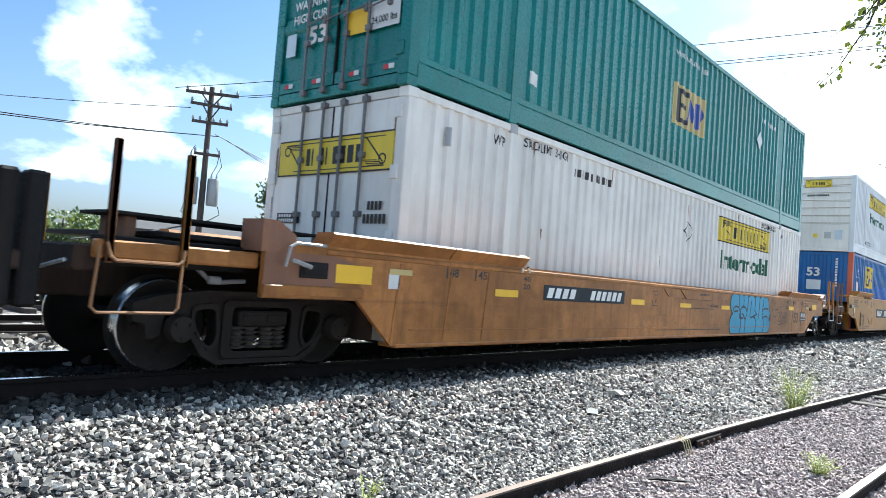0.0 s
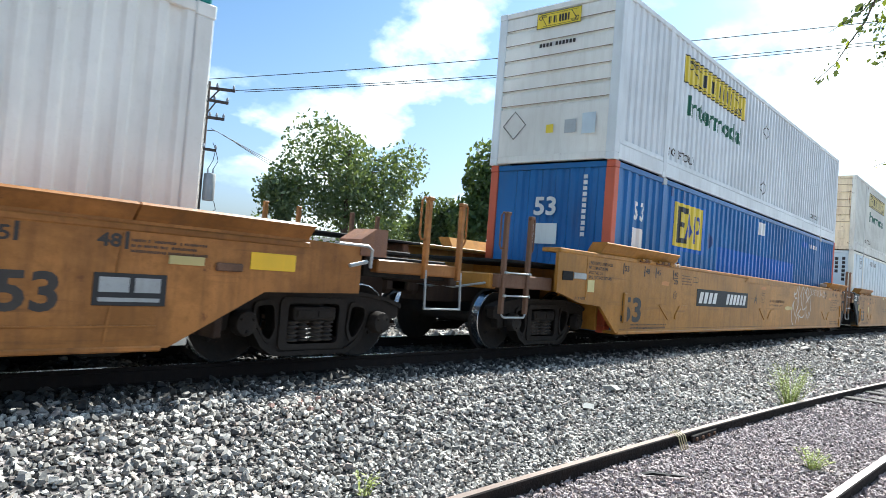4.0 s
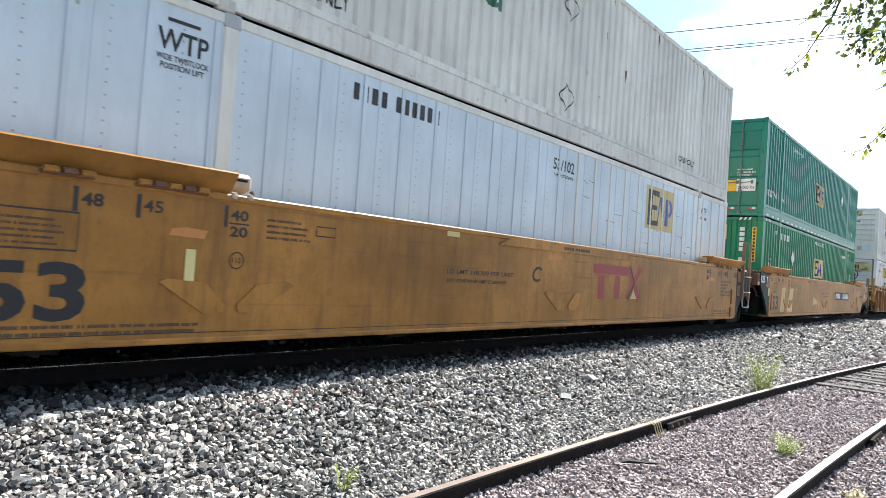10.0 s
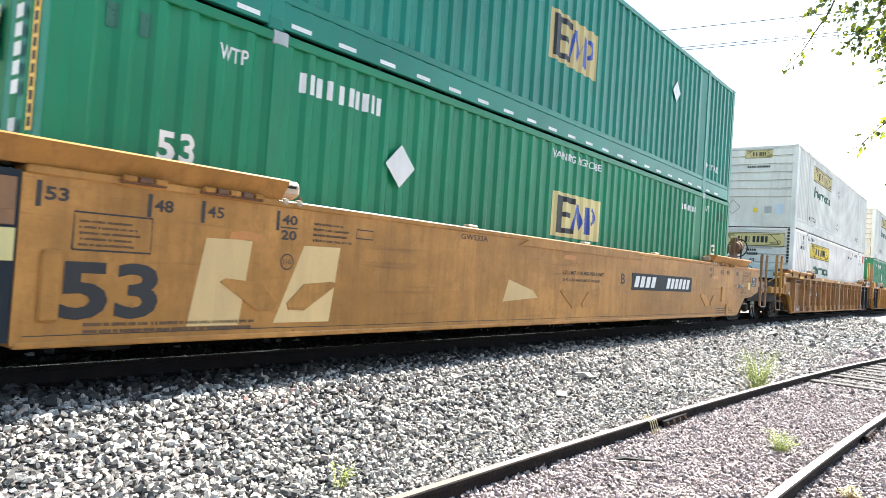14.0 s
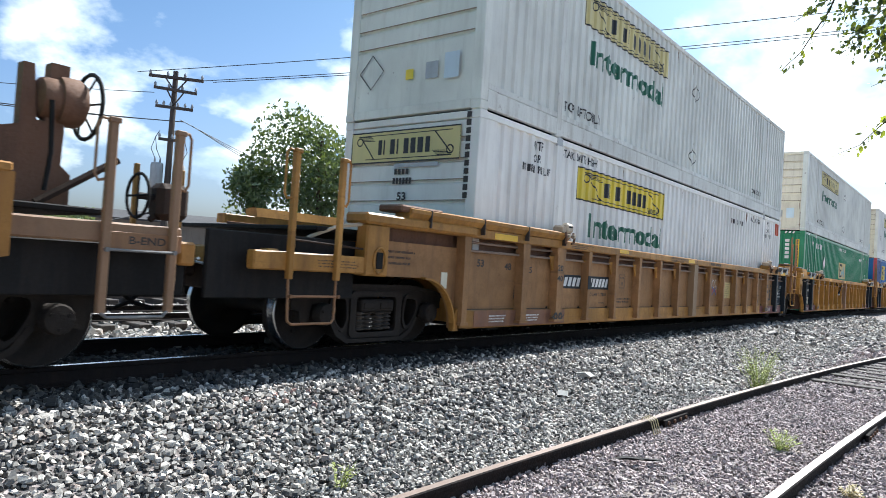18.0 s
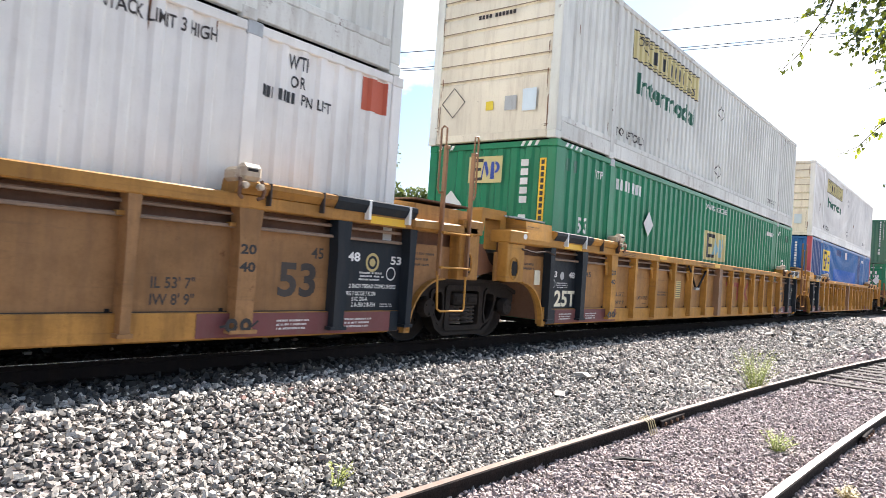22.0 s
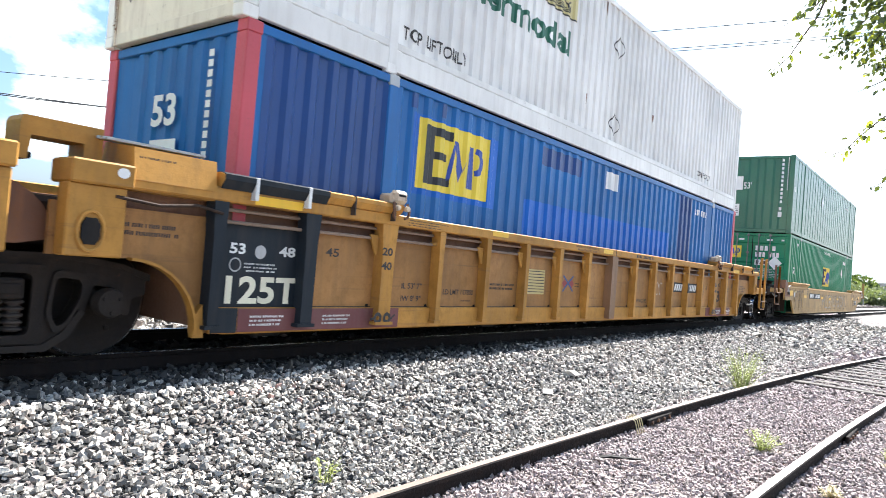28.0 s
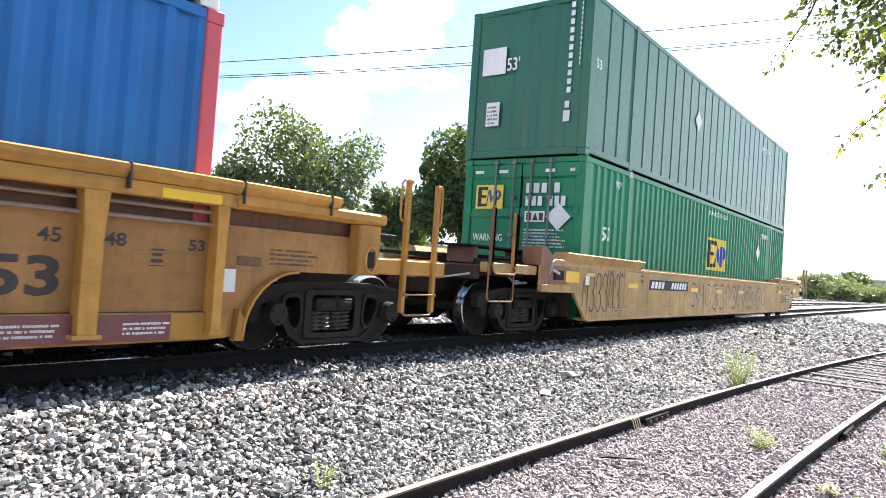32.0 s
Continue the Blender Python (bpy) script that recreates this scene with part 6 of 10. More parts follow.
        ob = part("wheel_set", wm, "truck", e, "dark steel wheels on their axle")
        for q in tm:
            part("tread", q, "tread", ob, "polished wheel tread")
        WHEELS.append((ob, xc + c * wb, r, r))


def plate(poly, y, thick=0.05):
    return Shape().prism(poly, y, y + thick)


def both_sides(name, fn, mat, e, label=""):
    """A part on the near side and its twin on the far side."""
    part(name, fn(), mat, e, label)
    part(name, fn().mirrored_y(), mat, e, label)


def ladder(e, xa, xb, y, zlo, zhi, rungs, mat, rungmat, hoop=None, grab=True, w=0.032, rise=0.0, reach=0.11, drop=0.45):
    """Two stiles with rungs between them, grab irons outside them and a stirrup step below."""
    for x, out in ((xa, -1), (xb, 1)):
        part("ladder_stile", Shape().box(x - w, x + w, y - 0.03, y + 0.03, zlo, zhi, 0.008), mat, e)
        if grab:
            g, q, top = x + out * reach, x + out * w * 0.5, zhi + rise
            part("grab_iron", Shape().tube([(q, y, zhi - drop - rise), (g - out * 0.03, y + 0.01, zhi - drop - rise - 0.02), (g, y + 0.01, zhi - drop - rise + 0.03), (g, y + 0.01, top - 0.04),
                                            (g - out * 0.03, y, top), (q, y, top - 0.01), (q, y, zhi - 0.06)], 0.0125, 6), mat, e)
            part("clevis", Shape().box(x - w - 0.012, x + w + 0.012, y - 0.042, y + 0.02, zhi - 0.03, zhi + 0.012, 0.006), mat, e)
        part("ladder_stile", Shape().box(x - w, x + w, -y - 0.03, -y + 0.03, zlo, zhi, 0.008), mat, e)
    for z in rungs:
        part("rung", Shape().tube([(xa - 0.02, y - 0.035, z), (xb + 0.02, y - 0.035, z)], 0.0115, 8), rungmat, e, "pale worn ladder rung")
        for x in (xa, xb):
            part("rung_bolt", Shape().lathe([(0.02, -0.03), (0.02, 0.0)], (x, y - 0.03, z), 6), rungmat, e)
    if hoop is not None:
        part("stirrup", Shape().tube([(xa - 0.01, y, zlo + 0.05), (xa + 0.0, y - 0.02, hoop + 0.03), (xa + 0.04, y - 0.03, hoop), (xb - 0.06, y - 0.03, hoop), (xb - 0.02, y - 0.02, hoop + 0.04), (xb, y, zlo + 0.05)], 0.0135, 8), rungmat, e, "bent steel stirrup step")


def cross_bearers(e, mat):
    for x in (0.6, 4.5, CL / 2, CL - 4.5, CL - 0.6):
        # black stands in for the shade under the car
        part("cross_bearer", Shape().box(x - 0.16, x + 0.16, -1.25, 1.25, 0.17, 0.248, 0.015), "black", e)


def draft_gear(e, mirror, mat, zd):
    """End platform, centre sill, uncoupling lever and coupler of a car's outer end, drawn for the -x end."""
    def sh(s):
        return s.mirrored_x(CL / 2) if mirror else s
    part("centre_sill", sh(Shape().box(-3.35, -0.45, -0.26, 0.26, 0.62, 1.02, 0.02)), "darkrust", e)
    part("end_deck", sh(Shape().box(-2.75, -0.35, -1.28, 1.28, zd, zd + 0.05, 0.01)), "black", e, "dark end deck plate")
    part("end_bulkhead", sh(Shape().box(-0.40, -0.32, -1.30, 1.30, 0.30, zd, 0.01)), mat, e)
    part("end_beam", sh(Shape().box(-3.45, -3.30, -1.42, 1.42, 0.88, 1.08, 0.02)), mat, e)
    part("coupler", sh(Shape().box(-3.95, -3.35, -0.09, 0.09, 0.74, 0.96, 0.03).box(-4.14, -3.92, -0.20, 0.05, 0.70, 1.0, 0.06).box(-4.12, -3.98, 0.02, 0.20, 0.72, 0.98, 0.05)), "darkrust", e, "rusty knuckle coupler")
    part("uncoupling_lever", sh(Shape().tube([(-3.5, -1.38, 0.95), (-3.55, -0.9, 0.86), (-3.62, -0.3, 0.92), (-3.9, -0.05, 1.05)], 0.015, 6)), "galv", e)
    part("air_hose", sh(Shape().tube([(-3.4, 0.35, 0.75), (-3.6, 0.36, 0.62), (-3.85, 0.34, 0.42), (-4.05, 0.3, 0.36)], 0.024, 8)), "black", e)


def small_side(e, x, z, w, h, y, mat, name):
    return part(name, Shape().box(x, x + w, y - 0.008, y, z, z + h, 0.002), mat, e)


def plate_mark(e, x, z, w, h, y):
    """A framed clearance mark: the word over one letter."""
    part("stencil_frame", on_side(flat_stroke([(x, z), (x + w, z), (x + w, z + h), (x, z + h), (x, z)], 0.012), y), "inkdark", e)
    part("marking", on_side(flat_word("PLATE", x + 0.14 * w, x + 0.86 * w, z + 0.68 * h, z + 0.84 * h), y), "inkdark", e)
    part("marking", on_side(flat_word("H", x + 0.38 * w, x + 0.62 * w, z + 0.16 * h, z + 0.46 * h), y), "inkdark", e)


def stack_lock(e, x, z):
    """A cream cast lock housing with a slot, knobs and rusty hooks below it."""
    lk = part("stack_lock", Shape().box(x - 0.13, x + 0.11, -1.57, -1.36, z, z + 0.13, 0.03).box(x - 0.09, x + 0.13, -1.60, -1.48, z + 0.02, z + 0.17, 0.035), "locksteel", e, "cream cast container lock")
    part("slot", Shape().box(x - 0.04, x + 0.07, -1.606, -1.598, z + 0.10, z + 0.125, 0.003), "black", lk)
    for q in (-0.07, 0.09):
        part("knob", Shape().lathe([(0.0, -0.05), (0.03, -0.045), (0.035, -0.01), (0.02, 0.02)], (x + q, -1.60, z - 0.03), 10), "locksteel", lk)
        part("hook", Shape().tube([(x + q * 1.4, -1.585, z + 0.03), (x + q * 1.6, -1.61, z - 0.05), (x + q * 1.5, -1.60, z - 0.12), (x + q * 1.0, -1.59, z - 0.14)], 0.018, 6), "rust", lk, "rusty lock hook")


# smooth-sided articulated unit
REAR_SHIFT = {"B": 0.0, "C": 0.16, "D": 0.085}


def smooth_unit(key, front, rear, body="yellowcar"):
    e = tagged(new("well_car"), "ochre-painted smooth-sided container well car", "well car", "well cars of the train")
    y = -1.625
    ex = 0.12 if key == "C" else 0.0
    lx, rx = (-0.27 if front == "joint" else -2.17), (16.30 + ex if rear == "joint" else 18.32)
    outline = [(lx, 1.46)] + ([] if front == "joint" else [(-2.17, 0.90), (-1.50, 0.75), (-0.88, 0.71)]) + [(-0.27 if front == "joint" else -0.30, 0.29)]
    outline += [(16.30 + ex if rear == "joint" else 16.45, 0.29)] + ([] if rear == "joint" else [(17.03, 0.71), (17.65, 0.75), (18.32, 0.90)]) + [(rx, 1.46)]
    both_sides("side_wall", lambda: Shape().prism(outline, y, y + 0.05), body, e)
    both_sides("top_chord", lambda: Shape().box(lx + 0.02, rx - 0.02, y - 0.015, -1.32, 1.455, 1.52, 0.012), body, e)
    both_sides("bottom_chord", lambda: Shape().box(-0.25, 16.25, y - 0.012, -1.36, 0.265, 0.315, 0.012), body, e)
    ga, gb = -0.50, 16.75
    if front != "joint": ga = -0.95
    if rear != "joint": gb = 17.10
    for a, b in ((ga, 1.88), (14.28, gb)):
        both_sides("container_guide", lambda: Shape().profile([(y + 0.02, 1.52), (y - 0.10, 1.685), (y - 0.08, 1.70), (y + 0.16, 1.695), (y + 0.26, 1.52)], a, b), body, e, "flared ochre container guide with a bright upper edge")
        for h0, h1 in ((0.37, 0.74), (1.035, 1.65)) if a < 5 else ((14.73, 15.20), (15.48, 15.85)):
            part("hinge", Shape().box(h0, h1, y - 0.045, y + 0.01, 1.475, 1.505, 0.01), "rust", e)
            n = 3 if h1 - h0 < 0.5 else 5
            for q in range(n):
                c0, c1 = h0 + (h1 - h0) * (q + 0.12) / n, h0 + (h1 - h0) * (q + 0.88) / n
                part("hinge_knuckle", Shape().tube([(c0, y - 0.05, 1.512), (c1, y - 0.05, 1.512)], 0.024, 6), "rust" if q % 2 else body, e)
        xi = 1.98 if a < 5 else CL - 1.98
        stack_lock(e, xi, 1.54)
    cross_bearers(e, body)
    part("sill_seam", on_side(flat_stroke([(-0.2 + 1.64 * q, 0.352 + 0.004 * (q % 2)) for q in range(11)], 0.007), y - 0.003), "inkdark", e)
    for q, z, w in ((14.34, 1.15, 0.40), (1.35, 1.13, 0.34), (7.2, 1.25, 0.4)):
        part("paint_smear", on_side(([(q, z), (q + w * 0.9, z - 0.01), (q + w, z + 0.06), (q + w * 0.4, z + 0.075), (q + 0.02, z + 0.055)], [(0, 1, 2, 3, 4)]), y - 0.003), "freshochre", e, "brighter orange touch-up paint")
    part("rub_plate", Shape().prism([(5.91, 1.375), (10.20, 1.375), (9.84, 1.50), (6.26, 1.50)], y - 0.018, y), body, e, "chamfered rubbing plate below the top edge")
    for x in (1.95, 7.8, 14.15):
        part("lift_lug", Shape().prism([(x - 0.66, 0.76), (x - 0.60, 0.79), (x - 0.25, 0.76), (x - 0.06, 0.58), (x - 0.08, 0.52), (x - 0.26, 0.51)], y - 0.014, y + 0.005), body, e)
        part("lift_lug", Shape().prism([(x + 0.66, 0.76), (x + 0.60, 0.79), (x + 0.25, 0.76), (x + 0.06, 0.58), (x + 0.08, 0.52), (x + 0.26, 0.51)], y - 0.014, y + 0.005), body, e)
    if front == "joint":
        both_sides("end_panel", lambda: plate([(-1.26, 1.50), (-0.275, 1.47), (-0.275, 0.31), (-0.36, 0.31), (-0.70, 0.72), (-1.24, 1.14)], y + 0.006), "slate", e, "slate blue painted end panel")
        part("capacity_mark", on_side(flat_word("125", -1.23, -0.83, 1.22, 1.42), y - 0.001), "inkwhite", e)
        part("capacity_letter", on_side(flat_word("T", -0.67, -0.53, 1.21, 1.40), y - 0.001), "inkwhite", e)
        small_side(e, -0.49, 1.20, 0.19, 0.22, y + 0.004, "rustyochre", "bare_patch")
        small_side(e, -0.72, 1.10, 0.42, 0.10, y + 0.004, "rustyochre", "bare_patch")
        small_side(e, -0.44, 0.86, 0.15, 0.22, y + 0.004, "paleyellow", "sticker")
        part("joint_casting", Shape().box(-1.75, -0.30, -0.55, 0.55, 0.86, 1.30, 0.04), "darkrust", e, "rusty cast articulation joint")
        part("end_girder", Shape().prism([(-1.65, 1.38), (-0.34, 1.44), (-0.34, 0.90), (-1.2, 1.08)], -1.42, -1.36), "darkrust", e)
        part("end_girder", Shape().prism([(-1.65, 1.38), (-0.34, 1.44), (-0.34, 0.90), (-1.2, 1.08)], 1.36, 1.42), "darkrust", e)
        part("end_bulkhead", Shape().box(-0.40, -0.32, -1.36, 1.36, 0.31, 1.42, 0.01), "black", e)
        part("joint_arm", Shape().prism([(-2.19, 1.16), (-1.62, 1.36), (-1.36, 1.44), (-1.36, 1.20), (-1.92, 1.20)], -1.47, -1.38), "rust", e, "rusty wedge-shaped joint arm")
        part("arm_web", Shape().prism([(-2.10, 1.05), (-1.36, 1.18), (-1.36, 1.10), (-2.05, 0.98)], -1.45, -1.40), "darkrust", e)
        part("deck_edge", Shape().box(-1.83, -0.28, -1.50, -1.42, 1.50, 1.545, 0.008), "darkrust", e, "dark edge of the walkway")
        for q in range(5):
            part("deck_leg", Shape().box(-1.75 + 0.30 * q, -1.69 + 0.30 * q, -1.51, -1.46, 1.43, 1.50, 0.006), "rust", e)
            part("deck_bolt", Shape().lathe([(0.014, -0.016), (0.014, 0.0)], (-1.60 + 0.30 * q, -1.50, 1.52), 6), "galv", e)
        wk = part("walkway", Shape().box(-1.85, -0.25, -1.42, 0.9, 1.50, 1.53, 0.006), "black", e, "dark grating walkway over the joint")
        for i in range(9):
            part("grating_bar", Shape().box(-1.80 + 0.19 * i, -1.75 + 0.19 * i, -1.42, 0.9, 1.53, 1.55, 0.004), "rust", wk)
        part("hose_box", Shape().box(-1.49, -1.265, -1.60, -1.40, 1.14, 1.46, 0.008), "rust", e, "brown upright joint block")
        part("bracket_tab", Shape().box(-1.47, -1.30, -1.606, -1.60, 1.15, 1.24, 0.003), "primer", e)
        part("air_pipe", Shape().tube([(-1.5, -1.47, 1.3), (-1.1, -1.49, 0.85), (-0.6, -1.49, 0.86), (-0.55, -1.49, 0.80)], 0.02, 6), "darkrust", e)
        bogie(e, -1.82, 0.48)
    else:
        draft_gear(e, False, body, 1.24)
        ladder(e, -3.29, -2.74, -1.50, 0.56, 1.87, [0.80, 1.10], "rust", "galv", 0.52)
        part("side_sill", Shape().box(-3.40, -2.10, -1.50, -1.38, 0.90, 1.08, 0.015), "rust", e)
        small_side(e, -1.31, 0.92, 0.20, 0.18, y, "paleyellow", "sticker")
        for k, (w, b) in enumerate((("2 INCH TREAD COND SHOES", -0.55), ("NO. 24 BRAKE BEAMS", -0.70), ("SPRG 7 OC D-5", -0.85), ("SPRG 2 OC B-432 2 IC B-433", -0.56))):
            part("marking", on_side(flat_word(w, -1.30, b, 1.335 - 0.072 * k, 1.385 - 0.072 * k), y - 0.003), "inkdark", e)
        part("marking", on_side(flat_word("JACK HERE", -1.67, -1.36, 0.79, 0.84), y - 0.003), "inkdark", e)
        part("handle_plate", Shape().box(-1.74, -1.38, y - 0.02, y, 1.10, 1.19, 0.008), "galv", e, "dull steel handle plate")
        part("handle_slot", Shape().box(-2.05, -1.76, y - 0.014, y, 1.07, 1.20, 0.012).box(-2.02, -1.80, y - 0.016, y - 0.01, 1.095, 1.175), "black", e)
        part("weld_seam", Shape().box(-1.36, -1.34, y - 0.006, y, 0.80, 1.45), body, e)
        bogie(e, -1.62, 0.42)
    if rear == "joint":
        both_sides("end_panel", lambda: plate([(16.31 + ex, 1.47), (17.27 + ex, 1.44), (17.27 + ex, 0.82), (16.80 + ex, 0.80), (16.36 + ex, 0.30), (16.31 + ex, 0.30)], y + 0.006), "slate", e, "slate blue painted end panel")
        for z in (1.17, 0.83):
            small_side(e, 16.38 + ex, z, 0.24, 0.26, y + 0.004, "rustyochre", "bare_patch")
        ladder(e, 16.65 + ex, 17.19 + ex, y - 0.05, 0.74, 2.18, [1.32, 0.93], "brownpost", "galv", 0.55, w=0.028)
        part("joint_casting", Shape().box(16.40, 17.90, -0.50, 0.50, 0.84, 1.26, 0.04), "darkrust", e, "rusty cast articulation joint")
        part("end_bulkhead", Shape().box(16.34, 16.42, -1.36, 1.36, 0.31, 1.42, 0.01), "black", e)
        wk = part("walkway", Shape().box(16.35, 17.85, -1.2, 0.9, 1.44, 1.47, 0.006), "black", e, "dark grating walkway over the joint")
        for i in range(8):
            part("grating_bar", Shape().box(16.40 + 0.19 * i, 16.45 + 0.19 * i, -1.24, 0.9, 1.47, 1.495, 0.004), "rust", wk)
        part("hand_rail", Shape().tube([(17.55 + ex, -1.40, 1.2), (17.55 + ex, -1.42, 1.62), (17.60 + ex, -1.42, 1.68), (17.72 + ex, -1.38, 1.66), (17.74 + ex, -1.38, 1.25)], 0.014, 6), "rust", e)
        part("step_block", Shape().prism([(17.40, 1.08), (17.62, 1.06), (17.64, 1.46), (17.52, 1.50), (17.40, 1.44)], -1.55, -1.47), "rustyochre", e, "brown stepped bracket plate")
        part("pipe", Shape().tube([(17.52, -1.58, 1.08), (17.36, -1.58, 1.08), (17.33, -1.58, 1.12), (17.33, -1.58, 1.40), (17.30, -1.56, 1.47), (17.2, -1.5, 1.5)], 0.013, 6), "galv", e, "pale bent pipe")
        for zz in (1.16, 1.34):
            part("plate_bolt", Shape().lathe([(0.022, -0.02), (0.022, 0.0)], (17.57, -1.55, zz), 6), "galv", e)
    else:
        draft_gear(e, True, body, 1.24)
        ladder(e, 18.99, 19.53, -1.52, 0.50, 1.96, [0.98], "brownpost", "lockgrey", 0.47)
        part("side_sill", Shape().box(18.25, 19.62, -1.50, -1.38, 1.03, 1.19, 0.015), "brownpost", e, "sooty brown side sill")
        part("step_plate", Shape().box(19.02, 19.62, -1.507, -1.50, 0.98, 1.12, 0.004), "rustyochre", e, "ochre plate behind the ladder")
        part("marking", on_side(flat_word("B-END", 19.18, 19.48, 1.03, 1.09), -1.510), "inkdark", e)
        part("air_tank", Shape().lathe([(0.0, -0.48), (0.10, -0.46), (0.17, -0.40), (0.195, -0.30), (0.195, 0.22), (0.215, 0.23), (0.215, 0.26), (0.195, 0.27), (0.17, 0.36), (0.10, 0.42), (0.0, 0.44)], (17.74, -0.6, 2.03), 18, "x"), "rustyochre", e, "dusty cylindrical air reservoir")
        part("tank_saddle", Shape().box(17.35, 17.95, -0.75, -0.45, 1.24, 1.86, 0.02), "darkrust", e)
        part("tank_valve", Shape().box(17.98, 18.08, -0.9, -0.8, 1.95, 2.15, 0.015), "rust", e)
        for k in range(3):
            part("air_hose", Shape().tube([(18.05, -0.75 + 0.1 * k, 1.95), (18.25, -0.8 + 0.1 * k, 2.0 - 0.07 * k), (18.35, -0.7, 1.85 - 0.07 * k), (18.15, -0.6, 1.72)], 0.016, 6), "black", e)
        part("brake_stand", Shape().prism([(18.0, 1.28), (18.98, 1.28), (18.98, 1.55), (18.90, 1.62), (18.92, 2.42), (18.78, 2.42), (18.76, 1.95), (18.70, 1.95), (18.66, 2.38), (18.58, 2.38), (18.58, 1.90), (18.10, 1.76)], -0.86, -0.74), "rust", e, "rusty hand brake stand with gusset")
        part("gear_housing", Shape().lathe([(0.0, -0.17), (0.10, -0.165), (0.155, -0.14), (0.17, -0.10), (0.17, -0.02), (0.195, -0.01), (0.20, 0.02), (0.20, 0.14), (0.18, 0.18), (0.10, 0.2), (0.05, 0.24)], (18.86, -0.80, 2.14), 28, "x"), "rust", e)
        hw = part("hand_brake_wheel", Shape().tube([(19.10, -0.8 + 0.27 * math.cos(a * math.pi / 10), 2.14 + 0.27 * math.sin(a * math.pi / 10)) for a in range(21)], 0.018, 6), "black", e, "spoked hand brake wheel")
        for a in range(6):
            part("spoke", Shape().tube([(19.04, -0.8, 2.14), (19.10, -0.8 + 0.27 * math.cos(a * math.pi / 3), 2.14 + 0.27 * math.sin(a * math.pi / 3))], 0.010, 5), "black", hw)
        part("lever_housing", Shape().box(19.62, 19.92, -1.10, -0.88, 1.26, 1.58, 0.05), "darkrust", e)
        hw = part("hand_brake_wheel", Shape().tube([(19.48, -1.0 + 0.19 * math.cos(a * math.pi / 10), 1.45 + 0.19 * math.sin(a * math.pi / 10)) for a in range(21)], 0.014, 6), "black", e, "small spoked brake wheel")
        for p_, q_ in (((19.48, -1.19, 1.45), (19.48, -0.81, 1.45)), ((19.48, -1.0, 1.26), (19.48, -1.0, 1.64))):
            part("spoke", Shape().tube([p_, q_], 0.01, 5), "black", hw)
        part("hub", Shape().tube([(19.48, -1.0, 1.45), (19.66, -1.0, 1.45)], 0.03, 6), "black", hw)
        part("brace", Shape().tube([(18.7, -0.95, 1.3), (19.3, -0.98, 1.72)], 0.035, 6), "darkrust", e, "sooty diagonal brace")
        part("brace", Shape().tube([(19.6, -1.0, 1.25), (19.85, -1.0, 1.5)], 0.03, 6), "darkrust", e)
        part("end_web", Shape().box(18.3, 19.75, -1.36, -1.30, 0.62, 1.03, 0.01), "black", e, "sooty end web plate")
        part("chain", Shape().tube([(18.75, -1.0, 2.1), (18.77, -1.0, 1.7), (18.74, -1.0, 1.4)], 0.02, 5), "black", e)
        part("hose_coil", Shape().tube([(17.2 + 0.1 * i, -1.45 + 0.03 * (i % 2), 1.72) for i in range(11)], 0.03, 6), "rust", e)
        small_side(e, 17.64, 1.03, 0.44, 0.24, y, "inkblack", "data_plate")
        part("small_print", on_side(flat_join(flat_rect(17.68, 17.84, 1.20, 1.25), flat_rect(17.86, 17.875, 1.05, 1.25), flat_rect(17.66, 18.06, 1.10, 1.112), flat_rect(17.70, 17.80, 1.05, 1.08)), y - 0.012), "galv", e)
        small_side(e, 17.28, 0.94, 0.205, 0.19, y, "paleyellow", "sticker")
        part("weld_seam", Shape().box(17.50, 17.52, y - 0.006, y, 0.86, 1.45), body, e)
        part("marking", on_side(flat_word("L 201-1", 16.72, 17.06, 0.92, 1.01), y - 0.004), "inkdark", e)
        part("marking", on_side(flat_word("EMPTY LOAD", 16.72, 17.20, 0.83, 0.89), y - 0.004), "inkdark", e)
        part("lever_box", Shape().box(16.30, 16.52, y - 0.07, y, 0.98, 1.06, 0.02), "lockgrey", e)
        for xk in (16.17, 16.62):
            part("lever_knob", Shape().box(xk - 0.035, xk + 0.035, y - 0.06, y, 0.985, 1.05, 0.012), "locksteel", e)
        part("lever_rod", Shape().tube([(16.17, y - 0.035, 1.02), (16.62, y - 0.035, 1.02)], 0.012, 6), "lockgrey", e)
        bogie(e, 17.98, 0.42)
    # stencils near both ends
    m = lambda s, a, b, c, d, mat="inkdark": part("marking", on_side(flat_word(s, a, b, c, d), y - 0.003), mat, e)
    tick = lambda x: part("gauge_tick", on_side(flat_rect(x, x + 0.035, 1.24, 1.42), y - 0.003), "inkdark", e)
    for s, x in (("53", -0.18), ("48", 0.61), ("45", 1.07)):
        m(s, x + 0.055, x + 0.215, 1.29, 1.385), tick(x)
    m("40", 1.89, 2.07, 1.30, 1.39), m("20", 1.89, 2.07, 1.16, 1.25), tick(1.83)
    part("gauge_bar", on_side(flat_rect(1.88, 2.08, 1.267, 1.28), y - 0.003), "inkdark", e)
    sh = REAR_SHIFT[key]
    for s, x in (("53", 16.03 + sh), ("48", 15.26 + sh), ("45", 14.78 + sh)):
        m(s, x, x + 0.18, 1.28, 1.38), tick(x + 0.21)
    s4 = sh if key == "B" else sh + 0.19
    m("40", 13.78 + s4, 13.97 + s4, 1.31, 1.40), m("20", 13.78 + s4, 13.97 + s4, 1.17, 1.26), tick(14.02 + s4)
    b53 = -0.17 if front == "end" else 0.0
